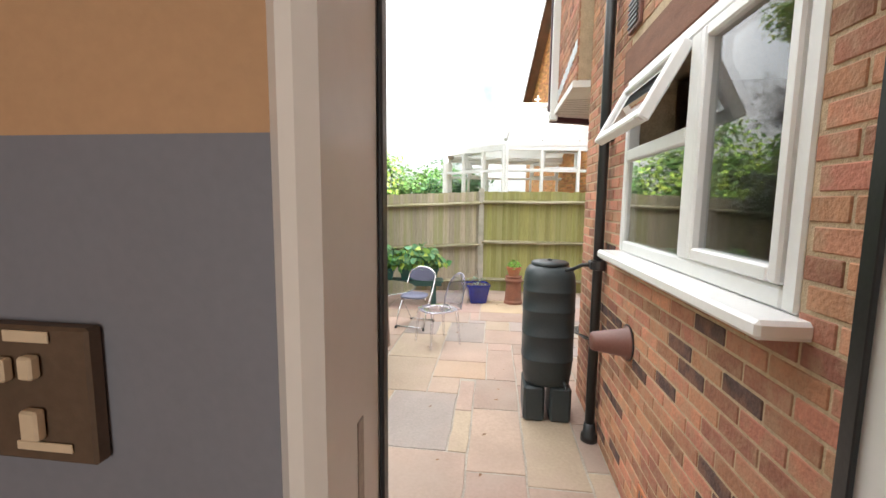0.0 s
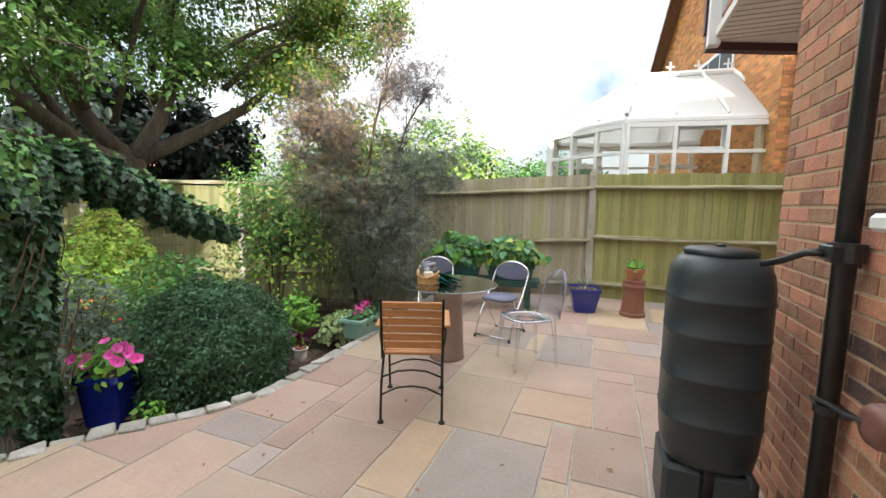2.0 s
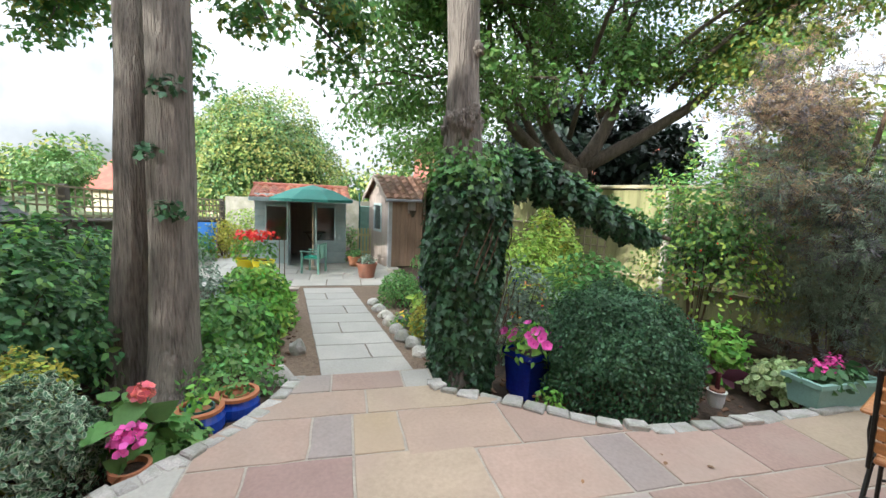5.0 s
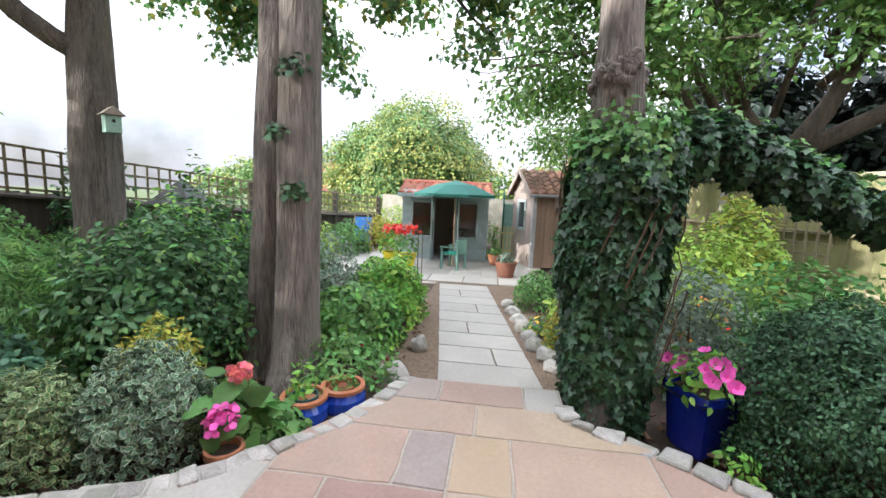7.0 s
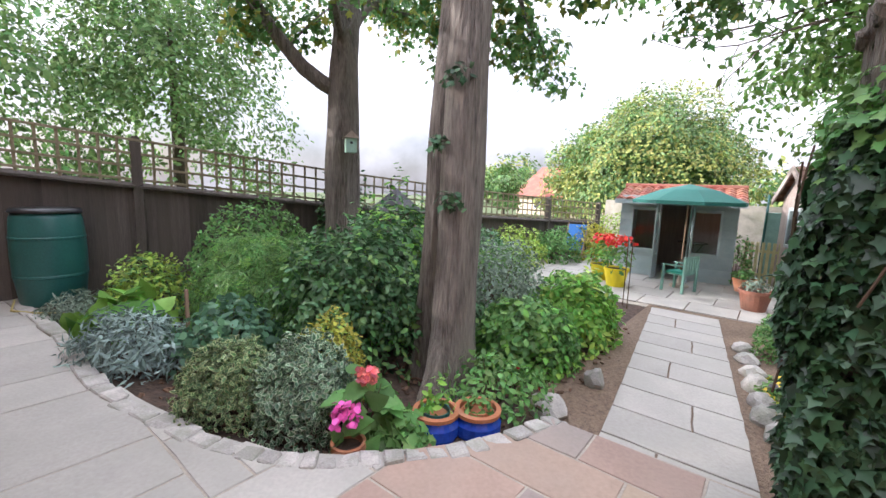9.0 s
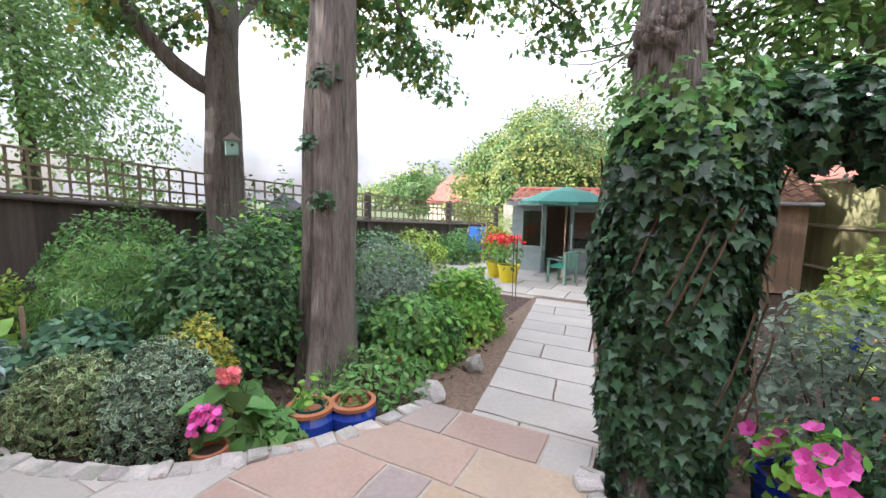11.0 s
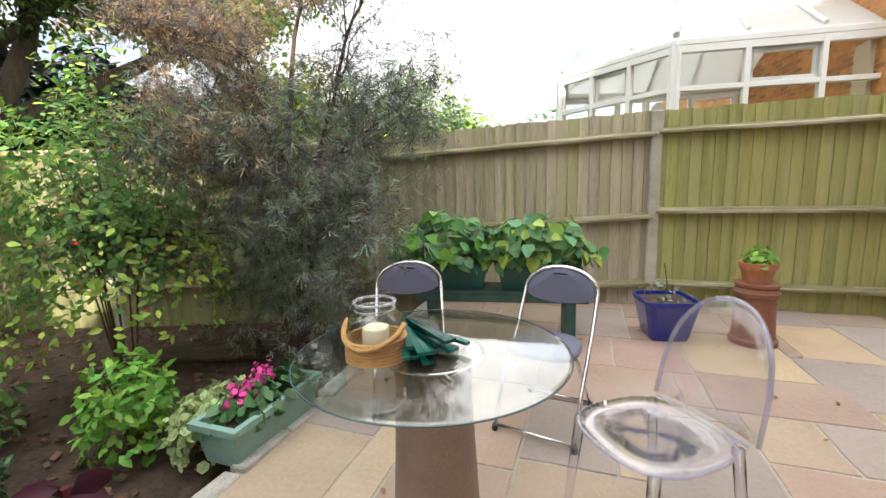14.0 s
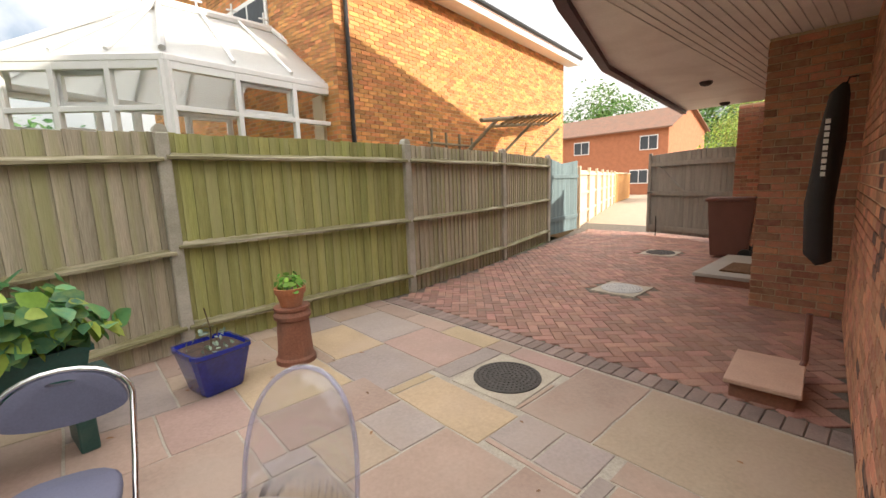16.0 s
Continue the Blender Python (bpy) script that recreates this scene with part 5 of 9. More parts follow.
def fence_post(x, y, z0, z1, yaw=0.0, mat=POST, label="grey concrete fence post with a rounded top"):
    ob = thing("fence_post", label, "post", "fence posts", at=pose(x, y, 0, 0, 0, yaw))
    b = B(-0.055, -0.06, z0, 0.055, 0.06, z1 - 0.07, 0.01)
    b.add([(-0.055 + 0.0, -0.05, z1 - 0.07), (0.055, -0.05, z1 - 0.07), (0.055, 0.05, z1 - 0.07), (-0.055, 0.05, z1 - 0.07), (-0.045, -0.05, z1 - 0.025), (0.045, -0.05, z1 - 0.025), (0.045, 0.05, z1 - 0.025), (-0.045, 0.05, z1 - 0.025),
           (-0.02, -0.05, z1), (0.02, -0.05, z1), (0.02, 0.05, z1), (-0.02, 0.05, z1)],
          [(0, 1, 5, 4), (4, 5, 9, 8), (2, 3, 7, 6), (6, 7, 11, 10), (1, 2, 6, 5), (5, 6, 10, 9), (3, 0, 4, 7), (7, 4, 8, 11), (8, 9, 10, 11)])
    part("shaft", b, mat, ob)
    return ob


FP = [(-3.25, 7.75), (-0.27, 8.33), (2.46, 8.40), (5.12, 8.95), (7.75, 9.72)]
for i in range(4):
    fence_bay(FP[i], FP[i + 1], -0.02 if i else -0.2, 2.0, (BOARDG_ME if i == 0 else BOARD_ME if i < 2 else BOARDG_ME), "weathered close-board fence panel, greened with algae" if i in (1,) else "weathered grey-brown close-board fence panel", rails=(0.24, 0.95, 1.78) if i == 0 else (0.24, 1.0, 1.8), drop=0.14 if i == 0 else 0.0)
for i, p in enumerate(FP):
    fence_post(p[0], p[1] - 0.02, -0.3, 2.07 if i else 1.92, 5)
FL = [(-3.25, 7.75), (-6.1, 6.75), (-8.9, 5.8), (-11.8, 4.9), (-14.6, 4.0)]
for i in range(4):
    fence_bay(FL[i + 1], FL[i], -0.35, 1.75, BOARDO_ME, "greenish close-board garden fence panel")
for p in FL[1:]:
    fence_post(p[0], p[1] - 0.02, -0.4, 1.8, 10)
# dark fence with a trellis top
FD = [(-0.2, -4.65), (-2.9, -4.05), (-5.6, -3.5), (-8.3, -2.95), (-11.0, -2.4), (-13.2, -1.9)]
FDZ = [2.1, 1.84, 1.60, 1.41, 1.27, 1.16]
for i in range(5):
    p, q = FD[i + 1], FD[i]
    z1, drop = FDZ[i], FDZ[i] - FDZ[i + 1]
    fence_bay(p, q, -0.4, z1 - 0.52, BOARDD_ME, "dark stained close-board fence panel", rails=(z1 - 0.56,), rail_mat=DARKF, face=-1, drop=drop)
    d = Vector((q[0] - p[0], q[1] - p[1]))
    tr = thing("fence_top_trellis", "brown square trellis along the fence top", "trellis", "trellis panels", at=pose(p[0], p[1], 0, 0, 0, math.degrees(math.atan2(d.y, d.x))))
    ln = d.length
    n = int(ln / 0.17)
    for k in range(n + 1):
        zk = z1 - drop * (1 - k / n)
        part("lath", B(k * ln / n - 0.015, 0.03, zk - 0.54, k * ln / n + 0.015, 0.042, zk, 0.002), TRELL, tr)
    slope = math.degrees(math.atan2(drop, ln))
    for zr in (0.49, 0.335, 0.18, 0.02):
        part("lath", Build().box(0, 0.043, -0.015, math.hypot(ln, drop), 0.055, 0.015, 0.002, m=pose(0, 0, z1 - drop - zr, 0, -slope, 0)), TRELL, tr)
for p, z1 in zip(FD, FDZ):
    fence_post(p[0], p[1], -0.4, z1 + 0.03, -11, DARKF, "dark timber fence post")

# gate to the street
gl = thing("gate_leaf", "blue-grey boarded gate leaf standing open along the fence", "gate", at=pose(9.85, 10.12, 0, 0, 0, 187))
for k in range(16):
    part("board", B(k * 0.118, -0.012, 0.06, k * 0.118 + 0.112, 0.012, 1.98 - 0.012 * k if k < 8 else 1.89 + 0.02 * (k - 8), 0.004), GATEB, gl)
for z in (0.4, 1.5):
    part("ledge", B(0.02, 0.014, z, 1.87, 0.05, z + 0.1, 0.004), GATEB, gl)
gr = thing("gate_leaf", "grey boarded gate leaf with a diagonal brace, shut", "gate", at=pose(9.95, 8.2, 0, 0, 0, 250))
for k in range(18):
    part("board", B(0.05 + k * 0.118, 0.012, 0.08, 0.05 + k * 0.118 + 0.113, 0.03, 1.98 + 0.05 * math.sin(k / 17 * math.pi * 0.8), 0.004), GATE, gr)
for a in ((0.0, 0.08, 0.09, 2.03), (2.11, 0.08, 2.2, 2.03), (0.091, 0.15, 2.109, 0.27), (0.091, 1.0, 2.109, 1.1), (0.091, 1.7, 2.109, 1.8)):
    part("gate_frame", B(a[0], -0.03, a[1], a[2], 0.011, a[3], 0.005), GATE, gr)
part("brace", Build().box(-0.55, -0.025, -0.045, 0.55, 0.01, 0.045, 0.004, m=pose(0.6, 0, 1.4, 0, 42, 0)), GATE, gr)
part("drop_bolt", Build().tube([(0.3, -0.045, -0.01), (0.3, -0.045, 0.5)], 0.012, 6), IRON, gr)
part("latch", B(0.02, -0.05, 1.05, 0.16, -0.031, 1.08, 0.003), IRON, gr)
binn = thing("wheelie_bin", "brown plastic wheelie bin beside the step", "bin", at=pose(7.62, 5.86, 0, 0, 0, 8))
part("body", Build().add([(-0.24, -0.26, 0.06), (0.24, -0.26, 0.06), (0.24, 0.26, 0.06), (-0.24, 0.26, 0.06), (-0.29, -0.33, 1.0), (0.29, -0.33, 1.0), (0.29, 0.33, 1.0), (-0.29, 0.33, 1.0)],
                        [(3, 2, 1, 0), (4, 5, 6, 7), (0, 1, 5, 4), (1, 2, 6, 5), (2, 3, 7, 6), (3, 0, 4, 7)]), BROWNP, binn)
part("lid", B(-0.31, -0.35, 1.002, 0.31, 0.37, 1.06, 0.02), BROWNP, binn)
for sx in (-1, 1):
    part("wheel", Build().lathe([(0.06, -0.03), (0.1, -0.025), (0.1, 0.025), (0.06, 0.03)], 18, m=pose(sx * 0.27, -0.24, 0.1, 0, 90, 0)), BLACKP, binn)
shv = thing("shovel", "yellow-handled shovel with a black blade leaning by the bin", "shovel", at=pose(7.2, 5.45, 0.14, 12, 0, 0))
part("shaft", Build().tube([(0, 0, 0.2), (0, 0, 0.6)], 0.02, 8), material("yellow_plastic", (0.75, 0.45, 0.02), rough=0.4), shv)
part("blade", B(-0.13, -0.02, 0.0, 0.13, 0.02, 0.25, 0.015), BLACKP, shv)

# ---- beyond the fences ----
WH = thing("white_fence", "pale sunlit board fence with posts beyond the gate", "fence", at=pose(10.35, 10.4, 0, 0, 0, 21))
for k in range(92):
    part("board", B(k * 0.14, 0.0, 0.0, k * 0.14 + 0.135, 0.02, 1.75, 0.003), CREAM, WH)
for k in range(7):
    part("post", B(k * 2.13, -0.09, 0.0, k * 2.13 + 0.12, -0.002, 1.85, 0.006), CREAM, WH)
for z in (0.4, 1.0, 1.6):
    part("rail", B(0.101, -0.06, z, 12.8, -0.002, z + 0.08, 0.006), CREAM, WH)

gw = thing("garden_wall", "low ochre brick wall continuing the sunlit fence line", "wall", at=pose(22.4, 15.05, 0, 0, 0, 17))
part("brickwork", B(0, 0, 0, 7.5, 0.22, 1.7, 0), OBRICK, gw)
part("coping", B(-0.03, -0.04, 1.702, 7.53, 0.26, 1.78, 0.01), CREAM, gw)


def house(name, label, m, w, d, h, rise, wall_mat, roof_mat, windows, along="x", door=None):
    ob = thing(name, label, "house", at=m)
    part("wall", B(0, 0, -0.5, w, d, h, 0), wall_mat, ob)
    g = Build()
    if along == "x":
        for x in (0.001, w - 0.001):
            g.add([(x, 0, h), (x, d, h), (x, d / 2, h + rise)], [(0, 1, 2)])
    else:
        for y in (0.001, d - 0.001):
            g.add([(0, y, h), (w, y, h), (w / 2, y, h + rise)], [(0, 1, 2)])
    part("gable", g, wall_mat, ob)
    part("roof", gable_roof(Build(), 0, 0, w, d, h, rise, 0.35, along), roof_mat, ob)
    for (x, z, ww, hh) in windows:
        wf = part("window", B(x, -0.06, z, x + ww, 0.02, z + hh, 0.01), UPVC, ob)
        k = max(1, int(ww / 0.6))
        for i in range(k):
            part("pane", B(x + 0.07 + i * (ww - 0.07) / k, -0.075, z + 0.08, x + (i + 1) * (ww - 0.07) / k, -0.061, z + hh - 0.08, 0), material("dark_pane", (0.05, 0.06, 0.07), rough=0.08, var=0.1, bump=0), wf)
    return ob


# neighbour's house: the flank wall in bricks that can be told apart
NA = math.degrees(math.atan2(1.6, 10.35))
nb = thing("neighbour_house", "orange brick house with white bargeboards, partly in sun", "house", at=pose(2.75, 10.55, 0, 0, 0, NA))
part("wall", B(0, 0.012, -0.3, 9.5, 9.0, 5.6, 0), OJOINT, nb)
bw = Build()
for c in range(24, 75):
    u = -0.11 if c % 2 else 0
    while u < 9.5:
        a, b_ = max(0, u), min(9.5, u + 0.213)
        if b_ - a > 0.04:
            bw.add([(a, 0.0, c * 0.075), (b_, 0.0, c * 0.075), (b_, 0.0, c * 0.075 + 0.064), (a, 0.0, c * 0.075 + 0.064), (a, 0.012, c * 0.075), (b_, 0.012, c * 0.075), (b_, 0.012, c * 0.075 + 0.064), (a, 0.012, c * 0.075 + 0.064)],
                   [(0, 1, 2, 3), (1, 5, 6, 2), (4, 0, 3, 7), (3, 2, 6, 7), (1, 0, 4, 5)])
        u += 0.225
part("flank_bricks", bw, OBRICK, nb, kind="stuff")
bw = Build()
for c in range(24, 110):
    z = c * 0.075
    lim = 9.0 if z < 5.6 else 9.0 - 2 * (z - 5.6) / 3.6 * 4.5
    v0 = 0 if z < 5.6 else (z - 5.6) / 3.6 * 4.5
    u = v0 - (0.11 if c % 2 else 0)
    while u < v0 + lim and lim > 0.1:
        a, b_ = max(v0, u), min(v0 + lim, u + 0.213)
        if b_ - a > 0.04:
            bw.add([(-0.012, b_, z), (-0.012, a, z), (-0.012, a, z + 0.064), (-0.012, b_, z + 0.064)], [(0, 1, 2, 3)])
        u += 0.225
part("gable_bricks", bw, OBRICK, nb, kind="stuff")
part("roof", gable_roof(Build(), 0, 0, 9.5, 9.0, 5.6, 3.6, 0.4, "x"), TILEB, nb)
part("soffit_board", B(-0.3, -0.42, 5.28, 9.8, -0.02, 5.42, 0.01), UPVC, nb)
part("gutter", Build().tube([(-0.3, -0.46, 5.5), (9.9, -0.46, 5.5)], 0.06, 8), BLACKP, nb)
part("downpipe", Build().tube([(0.22, -0.06, 5.4), (0.22, -0.06, 0.0)], 0.04, 10), BLACKP, nb)
for s in (0, 1):
    b = Build()
    for k in (0, 1):
        y = -0.4 if s == 0 else 9.4
        b.add([(-0.42 + 0.03 * k, y, 5.15), (-0.42 + 0.03 * k, 4.5, 9.15), (-0.42 + 0.03 * k, 4.5, 9.42), (-0.42 + 0.03 * k, y, 5.42)], [(0, 1, 2, 3)])
    part("bargeboard", b, UPVC, nb)
wn_ = part("window", B(-0.05, 2.0, 4.0, 0.0, 4.2, 5.3, 0.01), UPVC, nb)
for k in range(3):
    part("pane", B(-0.06, 2.08 + k * 0.7, 4.1, -0.051, 2.7 + k * 0.7, 5.2, 0), material("dark_pane", (0.05, 0.06, 0.07)), wn_)
part("pergola_beam", Build().tube([(2.95, -0.95, 2.78), (6.5, -0.95, 3.25)], 0.05, 8), TRELL, nb)
part("pergola_beam", Build().tube([(4.4, -0.3, 2.86), (7.6, -0.3, 3.2)], 0.045, 8), TRELL, nb)
for k in range(9):
    part("pergola_pole", Build().tube([(4.2 + k * 0.3, -1.15, 2.96 + k * 0.042), (5.0 + k * 0.36, -0.05, 2.92 + k * 0.035)], 0.032, 6), TRELL, nb)
for x in (3.3, 4.9, 6.6):
    part("pergola_brace", Build().tube([(x - 0.1, -0.02, 1.9), (x + 0.5, -0.9, 2.95)], 0.04, 6), TRELL, nb)
part("wall_trellis", Build().tube([(2.2, -0.1, 2.35), (3.9, -0.1, 2.35)], 0.025, 6).tube([(2.3, -0.1, 2.0), (2.3, -0.1, 2.65)], 0.03, 6).tube([(2.8, -0.1, 2.0), (2.8, -0.1, 2.6)], 0.03, 6).tube([(3.3, -0.1, 2.0), (3.3, -0.1, 2.6)], 0.03, 6).tube([(3.8, -0.1, 2.0), (3.8, -0.1, 2.55)], 0.03, 6), TRELL, nb)

# neighbour's conservatory
cons = thing("conservatory", "white plastic conservatory with a hipped translucent roof", "conservatory")
CP = [(2.95, 10.9), (0.22, 10.5), (-1.42, 11.8), (-1.5, 13.6), (0.3, 14.3), (2.9, 14.3)]
CZ = 3.18
ROOFP = material("polycarbonate_roof", (0.86, 0.87, 0.86), rough=0.3, var=0.04, scale=2, grain=20, bump=0.02, trans=0.6)
apex0, apex1 = Vector((0.56, 12.3, 4.5)), Vector((2.4, 12.4, 4.47))
for i in range(len(CP) - 1):
    (x0, y0), (x1, y1) = CP[i], CP[i + 1]
    d = Vector((x1 - x0, y1 - y0, 0))
    ln, yaw = d.length, math.degrees(math.atan2(d.y, d.x))
    m = pose(x0, y0, 0, 0, 0, yaw)
    n = 3 if ln > 1.9 else 2
    fr = Build()
    for k in range(n + 1):
        w = 0.07 if k in (0, n) else 0.035
        fr.box(k * ln / n - w, -0.05, 0.7, k * ln / n + w, 0.05, CZ, 0.006, m=m)
    for z0, z1 in ((0.7, 0.8), (CZ - 0.62, CZ - 0.55), (CZ - 0.10, CZ)):
        fr.box(0, -0.045, z0, ln, 0.045, z1, 0.006, m=m)
    part("window_frame", fr, UPVC, cons)
    wb = Build()
    for k in range(n):
        if k % 2 == (1 if n == 3 else 1):
            a, b_ = k * ln / n + 0.04, (k + 1) * ln / n - 0.04
            for q in ((a, CZ - 0.54, a + 0.05, CZ - 0.11), (b_ - 0.05, CZ - 0.54, b_, CZ - 0.11), (a + 0.051, CZ - 0.54, b_ - 0.051, CZ - 0.49), (a + 0.051, CZ - 0.16, b_ - 0.051, CZ - 0.11)):
                wb.box(q[0], -0.07, q[1], q[2], 0.0, q[3], 0.004, m=m)
    part("fanlight", wb, UPVC, cons)
    part("pane", Build().add([m @ Vector(v) for v in ((0.05, 0, 0.8), (ln - 0.05, 0, 0.8), (ln - 0.05, 0, CZ - 0.1), (0.05, 0, CZ - 0.1))], [(0, 1, 2, 3)]), GLASS, cons)
    part("dwarf_wall", Build().box(0, -0.08, -0.3, ln, 0.08, 0.7, 0, m=m), OBRICK, cons)
    part("gutter", Build().box(-0.05, -0.14, CZ - 0.01, ln + 0.05, 0.05, CZ + 0.10, 0.02, m=m), UPVC, cons)
    p0, p1 = Vector((x0, y0, CZ + 0.09)), Vector((x1, y1, CZ + 0.09))
    tops = {0: (apex1, apex0), 1: (apex0, apex0), 2: (apex0, apex0), 3: (apex0, apex0), 4: (apex0, apex1)}[i]
    q = [p0, p1, tops[1], tops[0]] if tops[0] != tops[1] else [p0, p1, tops[0]]
    rb = Build().add(q + [v + Vector((0, 0, 0.03)) for v in q], [tuple(range(len(q))), tuple(range(len(q), 2 * len(q)))[::-1]])
    part("roof_sheet", rb, ROOFP, cons)
    bars = Build()
    for k in range(n + 1):
        a = p0.lerp(p1, k / n)
        e = tops[0].lerp(tops[1], k / n)
        bars.tube([a + Vector((0, 0, 0.07)), e + Vector((0, 0, 0.09))], 0.03 if k % n else 0.045, 6)
    part("glazing_bar", bars, UPVC, cons)
cr = Build().tube([apex0 + Vector((-0.05, 0, 0.06)), apex1 + Vector((0, 0, 0.06))], 0.08, 8)
for k in range(4):
    c = apex0.lerp(apex1, k / 3.2) + Vector((0, 0, 0.2))
    cr.tube([c + Vector((0, 0, -0.15)), c + Vector((0, 0, 0.14))], 0.018, 6).tube([c + Vector((-0.09, 0, 0.03)), c + Vector((0.09, 0, 0.03))], 0.016, 6)
cr.tube([apex0 + Vector((-0.05, 0, 0.1)), apex0 + Vector((-0.05, 0, 0.55))], [0.03, 0.005], 8)
part("ridge_cresting", cr, UPVC, cons, "white cross-shaped ridge cresting")
structure("conservatory_inner_wall", B(2.62, 10.95, -0.3, 2.7, 14.2, 3.1, 0), CREAM, "cream plastered wall inside the conservatory", "wall")
structure("conservatory_floor", B(-1.0, 10.7, -0.3, 2.6, 14.2, 0.1, 0), CREAM, "pale floor inside the conservatory", "floor")
house("terraced_house", "orange brick terraced house with a brown roof across the street", pose(36, 26.2, 0, 0, 0, -92), 9.3, 8, 5.5, 1.9, material("street_brick", (0.42, 0.16, 0.08), rough=0.85, var=0.2, scale=3, grain=60, bump=0.3), TILEB, [(0.7, 3.7, 1.6, 1.2), (7.0, 3.7, 1.5, 1.2), (1.0, 0.9, 1.8, 1.2), (6.2, 0.9, 1.6, 1.2)])
bp_ = bpy.data.objects["terraced_house"]
house("terraced_house", "orange brick terraced house with a brown roof across the street", pose(36.5, 35.6, 0, 0, 0, -92), 9.3, 8, 5.5, 1.9, material("street_brick", (0.42, 0.16, 0.08)), TILEB, [(1.0, 3.4, 1.6, 1.1), (6.0, 3.4, 1.6, 1.1)])
house("red_roof_house", "house with an orange tiled roof behind the trees", pose(-22, 10.5, -0.3, 0, 0, 70), 9, 7, 2.6, 2.6, CREAM, TILE, [(2, 1.0, 1.4, 1.1), (6, 1.0, 1.4, 1.1)])
house("red_roof_house", "house with an orange tiled roof behind the trees", pose(-26, 6.0, -0.3, 0, 0, 80), 9, 7, 2.6, 2.4, CREAM, TILE, [(2, 1.0, 1.4, 1.1)])
house("far_bungalow", "far bungalow with a faded red roof", pose(-34, -16, -0.3, 0, 0, 75), 14, 7, 1.6, 2.4, CREAM, TILE, [(2, 0.4, 1.4, 0.9)])
house("brick_garage", "small brick garage with a brown gable behind the fence", pose(-13.6, 7.3, -0.3, 0, 0, 60), 3.2, 4, 1.75, 0.75, OBRICK, TILEB, [], "y")


# ---- trees ----
def path3(pts, k):
    t = np.linspace(0, 1, len(pts))
    s = np.linspace(0, 1, k)
    a = np.array(pts, float)
    return [Vector(np.array([np.interp(q, t, a[:, c]) for c in range(3)])) for q in s]


def tree(name, label, m, trunks, limbs, depth, tiplen, leaf_specs, bark=BARK, seg=14, wob=0.12, category="tree", twig_r=0.03, per_limb=3):
    """A tree: trunk tubes, limbs given by their ends, forking twigs and crowns of leaves at the tips."""
    ob = thing(name, label, category, at=m)
    for pts, radii in trunks:
        part("trunk", Build().tube(path3(pts, 26), [float(np.interp(i / 25, np.linspace(0, 1, len(radii)), radii)) for i in range(26)], seg * 3, wob, ridge=0.09), bark, ob, smooth=True)
    tips = []
    for k, (p0, p1, bend, r0, r1) in enumerate(limbs):
        b = Build()
        lp = limb_path(p0, p1, bend, 8, k + 1.3)
        b.tube(lp, [r0 + (r1 - r0) * i / 7 for i in range(8)], 9, 0.15)
        way = (lp[-1] - lp[-3]).normalized()
        for i in range(per_limb):
            q = lp[random.randint(3, 7)]
            nd = (way + Vector((random.gauss(0, 0.7), random.gauss(0, 0.7), random.gauss(0.1, 0.45)))).normalized()
            branch_out(b, tips, q, nd, tiplen * random.uniform(0.7, 1.2), min(r1, twig_r), depth, 5)
        branch_out(b, tips, lp[-1], way, tiplen, r1, depth, 6)
        part("limb", b, bark, ob, smooth=True)
    for nm, per, r, size, shape, mat, keep in leaf_specs:
        crown(nm, tips, per, r, size, shape, mat, ob, keep=keep)
    return ob


random.seed(21)
# the twin-stemmed tree in the left bed
tree("twin_trunk_tree", "tall twin-stemmed tree with grey-brown ridged bark", pose(-3.72, 0.25, G - 0.05),
     [([(0.05, 0.03, 0), (0.02, 0.01, 0.25), (0.0, 0.0, 0.6), (-0.02, 0.0, 1.4), (-0.05, 0.0, 2.6), (-0.08, -0.02, 3.8), (-0.2, -0.1, 5.0), (-0.4, -0.2, 6.4)], [0.27, 0.195, 0.165, 0.155, 0.145, 0.135, 0.115, 0.09]),
      ([(-0.26, -0.42, 0), (-0.25, -0.40, 0.3), (-0.23, -0.37, 0.8), (-0.2, -0.31, 1.6), (-0.22, -0.28, 2.6), (-0.4, -0.36, 3.8), (-0.7, -0.55, 5.0), (-1.0, -0.8, 6.5)], [0.22, 0.165, 0.15, 0.14, 0.13, 0.115, 0.10, 0.07])],
     [((-0.4, -0.26, 3.2), (-2.0, -1.6, 3.9), (0, 0, 0.3), 0.05, 0.02), ((-0.4, -0.26, 3.4), (-1.9, 0.9, 3.7), (0, 0, 0.35), 0.05, 0.02), ((-0.55, -0.36, 4.4), (0.2, -2.1, 5.0), (0, 0, 0.4), 0.06, 0.02), ((-0.6, -0.4, 4.8), (-2.2, 0.2, 4.7), (0, 0, 0.5), 0.06, 0.02),
      ((-0.65, -0.42, 5.2), (-1.6, -1.5, 6.4), (0, 0, 0.3), 0.06, 0.02), ((-0.65, -0.42, 5.4), (0.3, 0.7, 6.9), (0, 0, 0.3), 0.06, 0.02), ((-1.0, -0.85, 5.8), (-2.4, -1.9, 6.8), (0, 0, 0.4), 0.05, 0.02), ((-0.6, -0.5, 3.6), (-2.3, -0.7, 3.6), (0, 0, 0.3), 0.045, 0.018)],
     1, 0.62, [("leaves", 40, 0.40, 0.085, IVY, L_TREEC, None), ("light_leaves", 12, 0.4, 0.09, IVY, L_TREEY, lambda p: p.z > 3.4)], per_limb=4)
tw = bpy.data.objects["twin_trunk_tree"]
